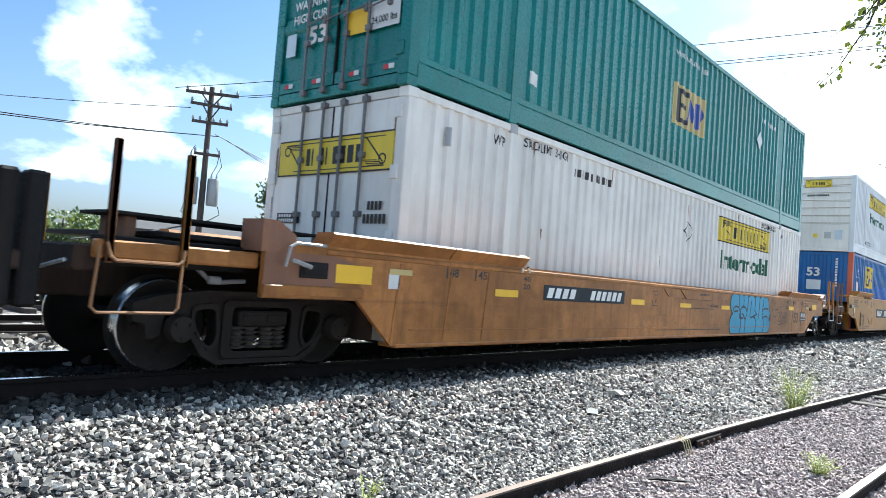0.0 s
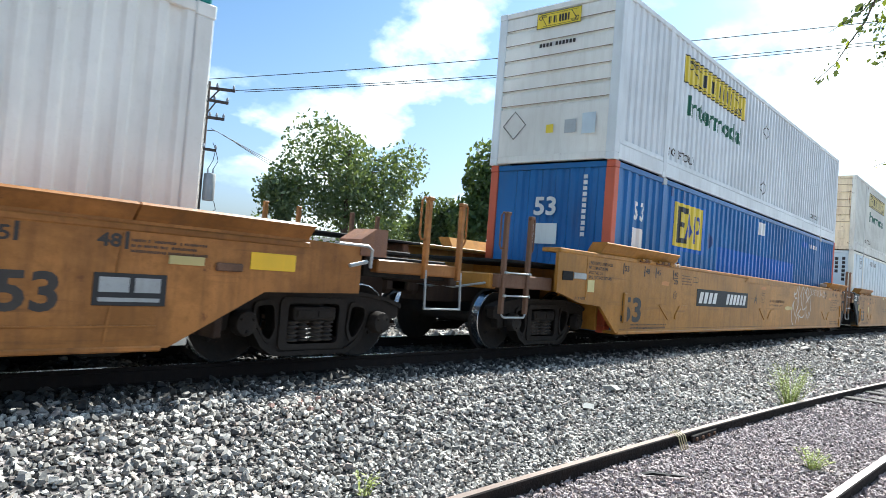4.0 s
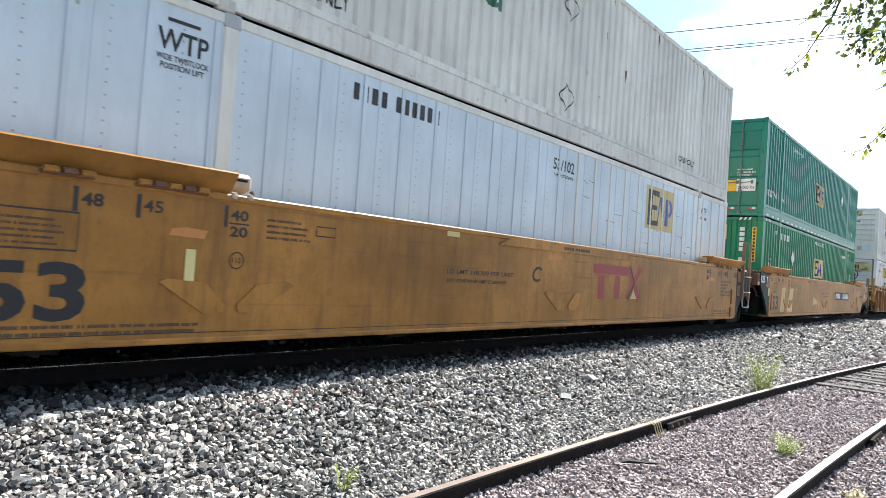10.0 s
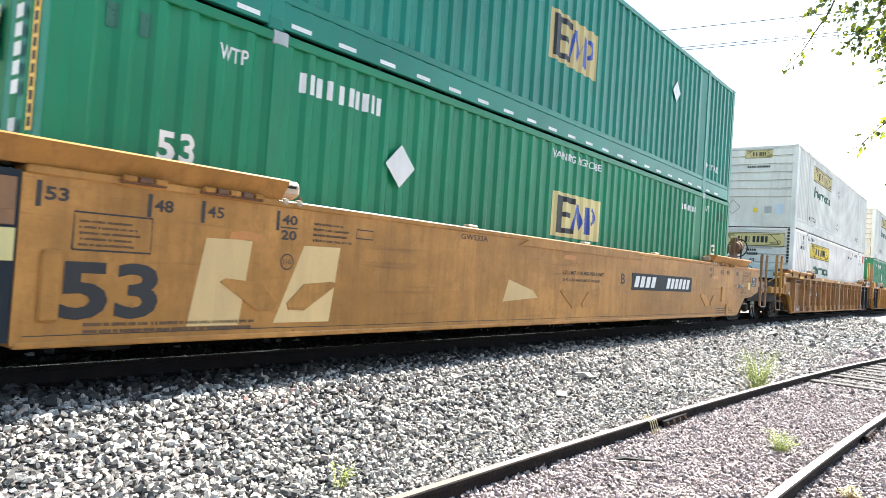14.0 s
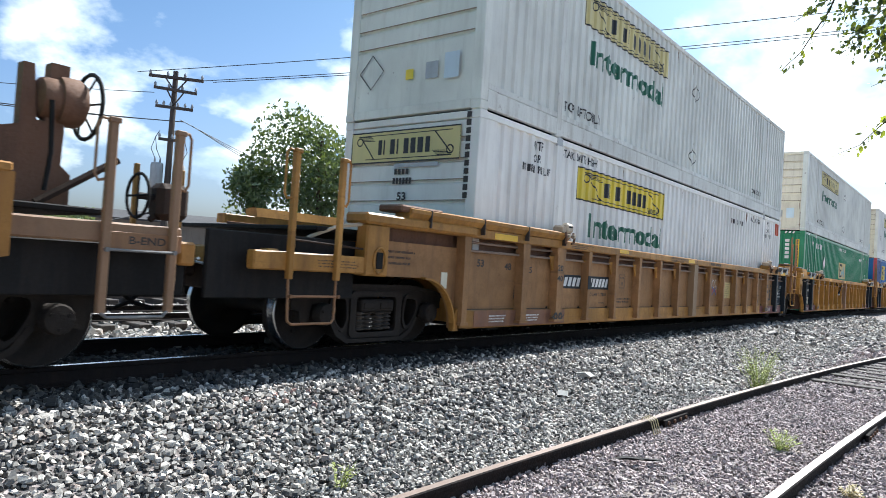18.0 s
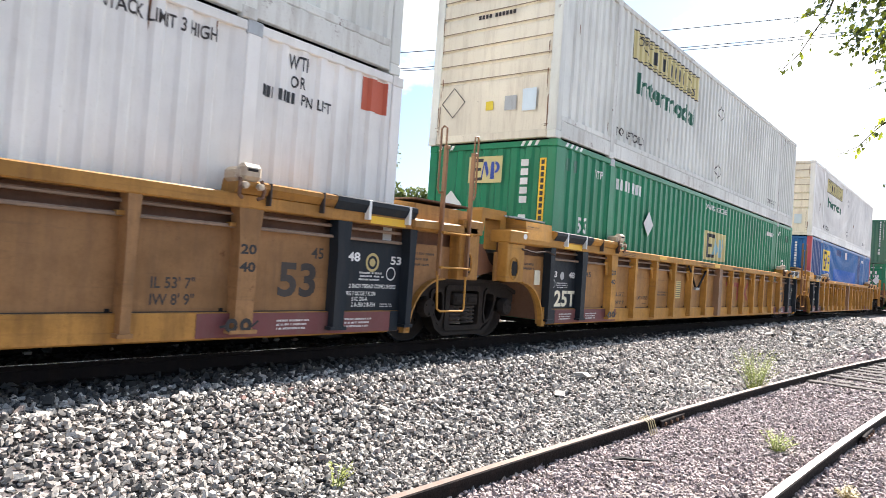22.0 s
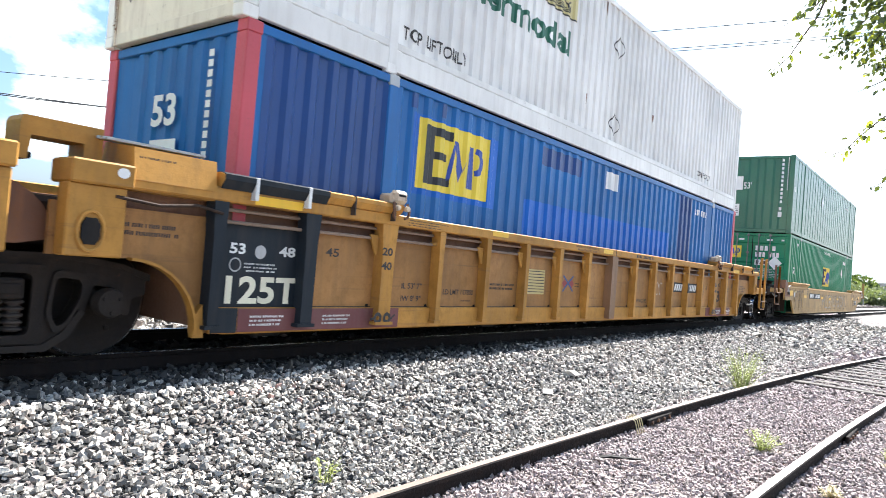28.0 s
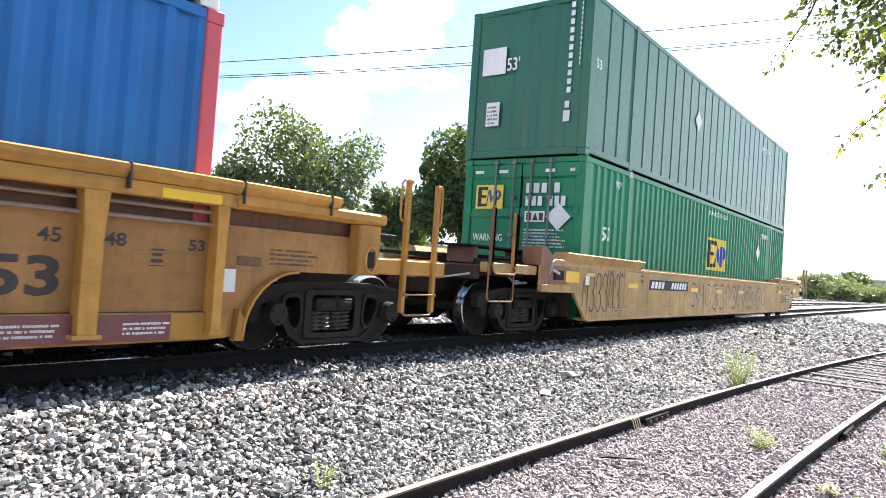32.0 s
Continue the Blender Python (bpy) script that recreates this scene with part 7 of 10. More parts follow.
    m("53", b53, b53 + 0.75, 0.46, 0.88, "inkblack")
    if rear == "joint":
        for k, (w, b) in enumerate((("2 INCH TREAD COND SHOES", 15.78), ("NO. 24 BRAKE BEAMS", 15.55), ("38 INCH WHEELS", 15.40), ("SPRG 7 OC D-5 7 IC D-6", 15.90), ("SPRG 2 OC B-353 2 IC B-354", 15.76))):
            m(w, 14.70 + sh * 3.0, b + sh * 1.2, 1.125 - 0.077 * k, 1.172 - 0.077 * k)
        part("marking", on_side(flat_word("EL ROD", 16.74 + ex, 16.98 + ex, 1.19, 1.23), y + 0.003), "inkwhite", e)
    else:
        for k, (w, b) in enumerate((("2 INCH TREAD COND SHOES", 17.47), ("NO. 24 BRAKE BEAMS", 17.31), ("SPRG 7 OC D-5", 17.15), ("SPRG 2 OC B-432 2 IC B-433", 17.44))):
            m(w, 16.72, b, 1.345 - 0.072 * k, 1.392 - 0.072 * k)
        m("7 16\" ADJ BLOCK", 16.72, 17.36, 0.735, 0.785)
        m("JACK HERE", 17.52, 17.82, 0.80, 0.845)
    part("small_print", on_side(flat_lines(2, 14.6, 16.0, 0.39, 0.50, 0.5, 5), y - 0.003), "inkdark", e)
    if front == "joint":
        part("small_print", on_side(flat_lines(5, 0.12, 0.62, 0.99, 1.20, 0.4, 8), y - 0.003), "inkdark", e)
        part("stencil_frame", on_side(flat_stroke([(0.08, 0.96), (0.66, 0.96), (0.66, 1.23), (0.08, 1.23), (0.08, 0.96)], 0.014), y - 0.003), "inkdark", e)
    part("small_print", on_side(flat_lines(4, 2.27, 2.78, 1.17, 1.38, 0.4, 9), y - 0.003), "inkdark", e)
    part("small_print", on_side(flat_lines(2, 0.2, 1.8, 0.36, 0.46, 0.5, 6), y - 0.003), "inkdark", e)
    part("stencil_frame", on_side(flat_stroke([(2.84, 1.24), (3.08, 1.24), (3.08, 1.33), (2.84, 1.33), (2.84, 1.24)], 0.012), y - 0.003), "inkdark", e)
    m("110", 1.935, 2.025, 0.935, 0.985)
    part("stencil_ring", on_side(flat_ring(1.98, 0.96, 0.07, 0.012), y - 0.003), "inkdark", e)
    for x, z, s in ((-0.12, 0.45, 0.5), (16.0 if rear == "joint" else 15.0, 0.62, 0.36), (15.95 if rear == "joint" else 15.4, 0.30, 0.26)):
        part("jacking_pad", Shape().box(x, x + 0.14, y - 0.03, y + 0.01, z, z + s, 0.025), body, e)
    MOVERS.append((e, REF[key], 0.0, 0.0))
    return e, y


def number_board(e, x0, x1, z0, z1, y, posts=(), yp=0.0, half=0.055):
    """A dark painted board with plain slanted bars; it runs on over the posts in its way."""
    cuts = [x0] + [c for p in posts for c in (p - half, p + half)] + [x1]
    for k in range(len(cuts) - 1):
        d = yp if k % 2 else y
        part("number_board", Shape().box(cuts[k] + 0.001, cuts[k + 1] - 0.001, d - 0.006, d, z0, z1, 0.002), "slate", e, "dark number board")
    h, w = z1 - z0, x1 - x0
    for a, b, n in ((0.03, 0.36, 4), (0.53, 0.955, 6)):
        for f in singles(flat_bars([1] * n, x0 + a * w, x0 + b * w, z0 + 0.17 * h, z1 - 0.17 * h, 0.30, 0.25 * h)):
            part("number_bar", on_side(f, y - 0.010), "inkwhite", e)


def bow(cx, cz, rx, rz, a0, a1, n=12):
    return [(cx + rx * math.cos(radians(a0 + (a1 - a0) * i / n)), cz + rz * math.sin(radians(a0 + (a1 - a0) * i / n))) for i in range(n + 1)]


def scribble(e, x0, x1, z0, z1, y, mat, n, seed, w=0.022, name="spray_tag"):
    """Loops and strokes of spray paint without readable words."""
    r = random.Random(seed)
    d, h = (x1 - x0) / n, z1 - z0
    for i in range(n):
        cx = x0 + d * (i + 0.5)
        a = r.uniform(0, 360)
        k = r.randrange(3)
        if k == 0:
            pts = bow(cx, z0 + 0.55 * h, 0.42 * d, 0.42 * h, a, a + r.uniform(200, 330))
        elif k == 1:
            pts = bow(cx, z0 + 0.72 * h, 0.36 * d, 0.25 * h, 200, -60) + bow(cx + 0.05 * d, z0 + 0.25 * h, 0.40 * d, 0.24 * h, 90, -150)
        else:
            pts = [(cx - 0.3 * d, z0 + r.uniform(0, 0.2) * h), (cx - 0.2 * d, z0 + r.uniform(0.8, 1.0) * h), (cx + 0.05 * d, z0 + 0.45 * h), (cx + 0.3 * d, z0 + r.uniform(0.8, 1.0) * h), (cx + 0.42 * d, z0)]
        part(name, on_side(flat_stroke(pts, w), y), mat, e)


e, y = smooth_unit("B", "end", "joint", "ambercar")
number_board(e, 3.06, 6.21, 0.78, 1.12, y)
part("marking", on_side(flat_word("A", 6.68, 6.90, 0.90, 1.11, 0.05), y - 0.003), "inkblack", e)
part("marking", on_side(flat_word("LD LMT 118,300 PER UNIT", 7.95, 9.29, 0.94, 1.02), y - 0.003), "inkdark", e)
part("marking", on_side(flat_word("20 FT CONTAINER LIMIT 57,500 EACH", 7.95, 9.15, 0.85, 0.90), y - 0.003), "inkdark", e)
part("paint_smear", on_side(([(9.36, 0.80), (9.6, 0.77), (10.15, 0.80), (10.1, 0.86), (9.6, 0.88), (9.4, 0.86)], [(0, 1, 2, 3, 4, 5)]), y - 0.003), "palegold", e, "pale yellow smear of paint")
plate_mark(e, 7.25, 0.94, 0.25, 0.22, y - 0.003)
# white outlined tag of three swollen figures
_tag = [bow(10.38, 1.24, 0.17, 0.13, 160, 290) + [(10.49, 1.11)], [(10.22, 1.21), (10.41, 1.24), (10.51, 1.34), (10.58, 1.48), (10.76, 1.43), (10.62, 1.28), (10.66, 1.08), (10.68, 0.90), (10.56, 0.79), (10.42, 0.59), (10.30, 0.74), (10.17, 0.91), (10.24, 1.04)],
        bow(10.30, 0.70, 0.27, 0.33, 115, 255), [(10.53, 1.11), (10.56, 0.92), (10.69, 0.82)], [(10.47, 0.41), (10.55, 0.54), (10.72, 0.70), (10.99, 0.83), (10.81, 0.76), (10.82, 0.65), (10.77, 0.47)],
        [(11.03, 0.91), (10.99, 1.24), (10.82, 1.14), (10.99, 1.31), (11.08, 1.45), (11.25, 1.39), (11.19, 1.22), (11.18, 0.80), (11.38, 0.80)], bow(11.08, 0.72, 0.34, 0.14, 200, 340),
        [(11.34, 1.27), (11.61, 1.45), (11.82, 1.32), (11.64, 1.17), (11.80, 1.02)], [(11.34, 1.27), (11.54, 1.32), (11.50, 0.99), (11.84, 1.18), (11.92, 1.21), (12.10, 0.83), (11.93, 0.58)],
        [(11.36, 0.81), (11.58, 0.93), (11.47, 0.73), (11.55, 0.50)], [(11.59, 0.91), (11.58, 0.74), (11.76, 0.52), (11.94, 0.78)]]
for _l in _tag:
    part("spray_outline", on_side(flat_stroke(_l, 0.035), y - 0.004), "spraywhite", e, "white spray-painted outline")
scribble(e, 11.9, 13.75, 1.22, 1.44, y - 0.004, "spraywhite", 10, 9, 0.018)
e, y = smooth_unit("C", "joint", "joint")
part("paint_smear", on_side(([(10.12, 0.70), (10.40, 0.70), (10.28, 0.92)], [(0, 1, 2)]), y - 0.0025), "palegold", e, "pale yellow wedge within the emblem")
part("emblem_bar", on_side(flat_join(flat_rect(8.64, 9.96, 1.10, 1.26), flat_rect(8.84, 9.05, 0.69, 1.085), flat_rect(9.46, 9.66, 0.69, 1.085)), y - 0.0035), "emblemred", e, "crimson block emblem")
part("emblem_bar", on_side(flat_stroke([(10.59 - 0.08, 1.26), (10.22, 0.98), (10.51, 0.69)], 0.17), y - 0.0035), "emblemred", e)
part("emblem_bar", on_side(flat_stroke([(9.98, 1.26), (10.20, 0.98), (9.96, 0.69)], 0.15), y - 0.0045), "emblemred", e)
part("emblem_bar", on_side(flat_stroke([(10.05, 1.26), (10.26, 0.98), (10.0, 0.69)], 0.05), y - 0.0055), "inkdark", e)
part("marking", on_side(flat_word("C", 6.77, 7.0, 0.91, 1.13, 0.04), y - 0.003), "inkblack", e)
part("marking", on_side(flat_word("LD LMT 118,300 PER UNIT", 4.87, 6.31, 0.95, 1.015), y - 0.003), "inkblack", e)
part("marking", on_side(flat_word("20 FT CONTAINER LIMIT 57,500 EACH", 4.87, 6.15, 0.85, 0.90), y - 0.003), "inkblack", e)
part("number_bar", on_side(flat_bars([1, 1, 1, 1, 0, 1, 1, 1, 1, 1, 1], 7.62, 8.45, 1.415, 1.455), y - 0.021), "inkdark", e)
small_side(e, 1.50, 0.77, 0.09, 0.26, y, "paleyellow", "scuff_patch")
small_side(e, 4.83, 1.40, 0.24, 0.075, y, "paleyellow", "sticker")
e, y = smooth_unit("D", "joint", "end", "coppercar")
number_board(e, 9.75, 12.9, 0.82, 1.13, y)
part("marking", on_side(flat_word("GWS33A", 4.60, 5.17, 1.365, 1.435), y - 0.003), "inkdark", e)
for _x in (4.87, 7.99, 10.93):
    part("stop_lug", Shape().box(_x - 0.10, _x + 0.10, y + 0.02, y + 0.12, 1.515, 1.56, 0.015), "locksteel", e, "pale worn stop lug")
part("marking", on_side(flat_word("B", 9.28, 9.45, 0.92, 1.10), y - 0.003), "inkdark", e)
part("marking", on_side(flat_word("LD LMT 118,300 PER UNIT", 7.2, 8.6, 1.01, 1.08), y - 0.003), "inkdark", e)
part("marking", on_side(flat_word("20 FT CONTAINER LIMIT 57,500 EACH", 7.2, 8.45, 0.91, 0.96), y - 0.003), "inkdark", e)
for _q in ([(1.01, 0.39), (1.50, 0.39), (1.59, 1.13), (1.135, 1.12)], [(1.87, 0.40), (2.54, 0.40), (2.63, 1.13), (2.17, 1.12)], [(5.6, 0.60), (6.5, 0.66), (6.35, 0.76), (5.72, 0.90)]):
    part("bare_patch", on_side((_q, [(0, 1, 2, 3)]), y - 0.003), "primer", e, "pale primer patch")


def cross_emblem(e, cx, cz, w, h, y):
    """Navy crossed strokes over faded red, between two short words."""
    for d in (-1, 1):
        part("emblem_bar", on_side(([(cx + d * 0.01, cz), (cx + d * w * 0.8, cz - h * 0.55), (cx + d * w * 1.15, cz), (cx + d * w * 0.8, cz + h * 0.55)], [(0, 1, 2, 3) if d > 0 else (3, 2, 1, 0)]), y - 0.003), "emblemred", e, "faded red wedge")
        part("emblem_bar", on_side(flat_stroke([(cx - d * w, cz - h), (cx, cz + 0.01), (cx + d * w, cz + h)], 0.034), y - (0.0045 if d > 0 else 0.006)), "navy", e, "navy crossed stroke")
        x0 = cx + (w + 0.07 if d > 0 else -w - 0.27)
        part("small_print", on_side(flat_lines(2, x0, x0 + 0.20, cz - 0.05, cz + 0.04, 0.55, 3 + d), y - 0.003), "inkdark", e)


# rib-sided articulated unit
def ribbed_unit(key, front, rear):
    e = tagged(new("well_car"), "ochre rib-sided container well car with posts and pipes", "well car", "well cars of the train")
    body, yo, yi = "tancar" if key != "E" else "browncar", -1.50, -1.365

    def arch(cx, cz, r, a0, a1, n=8):
        return [(cx + r * math.cos(a0 + (a1 - a0) * i / n), cz + r * math.sin(a0 + (a1 - a0) * i / n)) for i in range(n + 1)]
    # the wall ends in an arch over the wheels
    def lend(xe, xs):
        return [(xe, 1.44), (xe, 0.86)] + [(xs - 0.72 + 0.62 * math.sin(a), 0.24 + 0.62 * math.cos(a)) for a in [i * math.pi / 16 for i in range(9)]] + [(xs - 0.06, 0.24)]
    fl, fs_ = (-2.22, -0.45) if front == "end" else (-1.55, -0.22)
    rl, rs = (CL + 2.20, CL + 0.42) if rear == "end" else (CL + 1.45, CL + 0.30)
    left = lend(fl, fs_)
    right = [(CL - x, z) for x, z in lend(CL - rl, CL - rs)]
    outline = left + right[::-1]
    panel = "khakicar" if key != "E" else "dustycar"
    for xs, sg in ((fs_ - 0.72, 1), (CL - (CL - rs - 0.72), -1)):
        ang = [i * math.pi / 16 for i in range(9)]
        lip = [(xs + sg * 0.63 * math.sin(a), 0.24 + 0.63 * math.cos(a)) for a in ang] + [(xs + sg * 0.607 * math.sin(a), 0.24 + 0.607 * math.cos(a)) for a in ang[::-1]]
        both_sides("arch_flange", lambda: Shape().prism(lip if sg > 0 else lip[::-1], yo + 0.05, yi - 0.004), body, e, "curved flange over the wheel arch")
        foot = [(xs + sg * 0.60, 0.21), (xs + sg * 0.70, 0.21), (xs + sg * 0.67, 0.50), (xs + sg * 0.60, 0.40)]
        both_sides("arch_foot", lambda: Shape().prism(foot if sg > 0 else foot[::-1], yo + 0.06, yi - 0.004), body, e)
    low = [(x, min(z, 1.26)) for x, z in outline]
    both_sides("side_wall", lambda: Shape().prism(low, yi, yi + 0.04), panel, e)
    # dark sheet stands in for the shade in the opening below the chord
    both_sides("upper_web", lambda: Shape().box(fl + 0.12, rl - 0.12, yi + 0.07, yi + 0.09, 1.20, 1.43, 0.004), "rust", e, "dark sheet standing in for the shaded recess behind the pipes")
    both_sides("top_chord", lambda: Shape().box(fl + 0.1, rl - 0.1, yo - 0.01, -1.30, 1.41, 1.535, 0.012), body, e)
    both_sides("bottom_sill", lambda: Shape().box(fs_ + 0.2, rs - 0.2, yi - 0.03, -1.25, 0.225, 0.275, 0.01), body, e)
    for z, dy in ((1.255, -0.05), (1.365, -0.02)):
        part("air_pipe", Shape().tube([(fs_ + 0.1, yi + dy, z - 0.015), (CL / 2, yi + dy, z), (rs - 0.1, yi + dy, z - 0.015)], 0.018, 6), "dullpipe", e, "dusty pipe along the car side")
    both_sides("sill_plate", lambda: Shape().box(fs_ + 0.05, rs - 0.05, yi - 0.045, yi - 0.002, 0.235, 0.47, 0.008), body, e)
    ribs = [0.86 if front == "joint" else 0.98, 2.0] + [2.97 + 1.04 * k for k in range(11) if k != 5] + [CL - 1.91, 15.60 if rear == "joint" else 15.44]
    for x in [fs_ + 0.02] + ribs + [16.68 if rear == "joint" else 16.55]:
        wide = 0.125 if x in (2.0, CL - 1.91) else 0.06 if x > 16.5 else 0.07 if x < 0.5 else 0.095 if x < 1.5 or x > CL - 1.5 else 0.055
        rb = Shape().prism([(x - wide * 0.75, 0.30), (x + wide * 0.75, 0.30), (x + wide * 0.8, 1.10), (x + wide * 1.05, 1.41), (x - wide * 1.05, 1.41), (x - wide * 0.8, 1.10)], yo, yi)
        rb.prism([(x - wide * 1.15, 0.285), (x + wide * 1.15, 0.285), (x + wide * 1.15, 0.318), (x - wide * 1.15, 0.318)], yo - 0.012, yi)
        dark = (front == "joint" and x < 1.5) or (rear == "joint" and x > CL - 1.5)
        part("side_post", rb, "slate" if dark else "dustycar" if key == "E" else body, e)
        if 1.5 < x < CL - 1.5:
            part("drain_slot", Shape().box(x - wide - 0.055, x - wide - 0.015, yi - 0.012, yi, 0.475, 0.505, 0.004), "black", e)
            part("pipe_clamp", Shape().prism([(x - wide - 0.13, 1.28), (x - wide, 1.28), (x - wide, 1.06), (x - wide - 0.03, 1.06)], yi - 0.07, yi - 0.05) if int(x * 3) % 3 == 0 else Shape().box(x - wide - 0.06, x - wide + 0.01, yi - 0.085, yi - 0.02, 1.235, 1.275, 0.006), body, e)
    part("splice_post", Shape().prism([(8.04, 0.27), (8.26, 0.27), (8.27, 1.41), (8.03, 1.41)], yo - 0.006, yi), "dustpost" if key == "E" else "brownpost", e, "dull mauve-grey splice post" if key == "E" else "dull brown splice post")
    part("chord_seam", Shape().box(8.14, 8.155, yo - 0.013, yo, 1.415, 1.53), "inkdark", e)
    part("marking", on_side(flat_word("CONTROLLED INTERCHANGE CAR", 6.53, 7.40, 1.475, 1.512), yo - 0.012), "inkdark", e)
    part("marking", on_side(flat_word("SEE EQUIPMENT REGISTER", 6.60, 7.32, 1.42, 1.457), yo - 0.012), "inkdark", e)
    for f in singles(flat_bars([1, 1, 1, 1, 0, 1, 1, 1, 1, 1, 1, 0, 1], 9.12, 10.0, 1.445, 1.50)):
        part("number_bar", on_side(f, yo - 0.012), "inkdark", e)
    part("yellow_strip", on_side(flat_rect(7.6, 8.0, 1.44, 1.51), yo - 0.0115), "reflect", e)
    for a, b in ((-1.62 if front == "end" else -0.25, 2.12), (CL - 2.12, CL + 1.55 if rear == "end" else CL + 0.30)):
        both_sides("container_guide", lambda: Shape().profile([(yo - 0.02, 1.535), (yo - 0.07, 1.60), (yo - 0.07, 1.64), (yo + 0.0, 1.66), (yo + 0.17, 1.66), (yo + 0.2, 1.535)], a, b), body, e, "ochre container guide rail")
        xi = 2.02 if a < 5 else CL - 2.02
        stack_lock(e, xi, 1.63)
        for k in range(4):
            x = a + 0.35 + k * (b - a - 0.5) / 3
            pale = (front == "joint" and a < 5 and k < 2) or (rear == "joint" and a > 5 and k > 1)
            hw = 0.02 if pale else 0.009
            part("guide_strap" if pale else "guide_joint", Shape().box(x - hw, x + hw, yo - 0.078, yo - 0.01, 1.45, 1.655, 0.003), "inkwhite" if pale else "inkdark", e)
        ys0 = 0.13 if a < 5 else 15.95
        part("yellow_strip", on_side(flat_rect(ys0, ys0 + 0.56, 1.42, 1.50), yo - 0.013), "reflect", e)
    cross_bearers(e, body)
    ys = yi - 0.045
    part("warning_band", Shape().box(0.12 if front == "joint" else -0.1, 2.34, ys - 0.006, ys, 0.245, 0.462, 0.002), "brownpanel" if key == "E" else "maroon", e, "lettered band along the sill")
    part("warning_band", Shape().box(CL - 2.33, CL + 0.1 if rear == "joint" else 16.17, ys - 0.006, ys, 0.245, 0.462, 0.002), "maroon", e, "maroon lettered band along the sill")
    for x in (0.25, 1.15, CL - 1.48, CL - 0.60):
        part("small_print", on_side(flat_lines(3, x, x + 0.42, 0.30, 0.415, 0.5, 3), ys - 0.009), "inkwhite", e)
    for c in (1.97, CL - 1.96):
        part("stamp", on_side(flat_join(*[flat_ring(c + d, 0.362, 0.045, 0.038) for d in (-0.08, 0.07)], flat_stroke([(c - 0.2, 0.35), (c - 0.14, 0.36)], 0.02), flat_stroke([(c + 0.13, 0.35), (c + 0.2, 0.40)], 0.02)), yo - 0.010), "inkblack", e)
    m = lambda s, a, b, c, d, mat="inkdark": part("marking", on_side(flat_word(s, a, b, c, d), yi - 0.003), mat, e)
    big = lambda s, a, b, c, d: part("marking", on_side(flat_word(s, a, b, c, d), yo - 0.003), "inkblack", e)
    m("45", 1.17, 1.36, 1.0, 1.09), m("45", 15.29 if rear == "joint" else 15.09, 15.45 if rear == "joint" else 15.26, 1.0, 1.11)
    big("20", 1.89, 2.06, 1.06, 1.15), big("40", 1.89, 2.06, 0.90, 0.99)
    big("20", CL - 2.0, CL - 1.83, 1.0, 1.09), big("40", CL - 2.0, CL - 1.83, 0.84, 0.93)
    if key != "E":
        m("IL 53' 7\"", 2.41, 2.78, 0.69, 0.76), m("IW 8' 9\"", 2.41, 2.78, 0.54, 0.61)
    if key == "G":
        plate_mark(e, 13.64, 0.78, 0.27, 0.24, yi - 0.003)
    else:
        m("IL 53' 7\"", CL - 2.74, CL - 2.34, 0.67, 0.77), m("IW 8' 9\"", CL - 2.74, CL - 2.34, 0.53, 0.63)
    if rear == "end":
        m("48", 15.58, 15.76, 1.0, 1.11), m("53", 16.31, 16.47, 1.0, 1.10)
    if front == "joint":
        part("dark_panel", Shape().box(-0.12, 0.95, yi - 0.008, yi, 0.47, 1.255, 0.002), "slate", e, "slate blue stencilled panel")
        part("marking", on_side(flat_word("125T", -0.015, 0.82, 0.50, 0.76), yi - 0.012), "creamink", e, "cream stencilled 125T")
        part("sill_panel", Shape().box(fs_ + 0.06, 0.115, ys - 0.004, ys, 0.24, 0.465, 0.002), "slate", e)
        part("marking", on_side(flat_word("53", 0.0, 0.17, 0.96, 1.06), yi - 0.012), "inkwhite", e)
        part("dark_guide", Shape().profile([(yo - 0.026, 1.52), (yo - 0.076, 1.60), (yo - 0.076, 1.645), (yo - 0.01, 1.665), (yo + 0.16, 1.665), (yo + 0.16, 1.64), (yo - 0.05, 1.63), (yo - 0.05, 1.60), (yo - 0.01, 1.52)], -0.24, 0.98), "slate", e, "slate blue length of the guide rail")
        part("marking", on_side(flat_word("48", 0.56, 0.76, 0.96, 1.06), yi - 0.012), "inkwhite", e)
        part("badge", on_side(flat_disc(0.34, 0.99, 0.065, 0.065), yi - 0.012), "galv", e)
        part("badge", on_side(flat_ring(0.07, 0.86, 0.06, 0.014), yi - 0.012), "galv", e)
        part("small_print", on_side(flat_lines(3, 0.17, 0.58, 0.80, 0.90, 0.45, 6), yi - 0.012), "inkwhite", e)
        # end post with its jacking slot, the sloping locker on it and the joint
        part("end_post", Shape().box(-1.50, -1.06, yo - 0.02, yi + 0.02, 0.86, 1.40, 0.012), body, e)
        part("jack_slot", Shape().prism([(-1.36, 0.95), (-1.28, 0.95), (-1.25, 1.0), (-1.25, 1.10), (-1.28, 1.15), (-1.36, 1.15), (-1.39, 1.10), (-1.39, 1.0)], yo - 0.035, yo - 0.02), "black", e, "dark oval jacking slot")
        part("slot_rim", Shape().tube([(-1.32 + 0.10 * math.cos(a * math.pi / 8), yo - 0.028, 1.05 + 0.15 * math.sin(a * math.pi / 8)) for a in range(17)], 0.014, 6), body, e)
        part("end_block", Shape().box(-1.50, -1.02, yo - 0.05, -1.2, 1.40, 1.58, 0.015), body, e)
        part("end_beam", Shape().box(-1.02, -0.20, yo + 0.0, -1.2, 1.40, 1.50, 0.012), body, e)
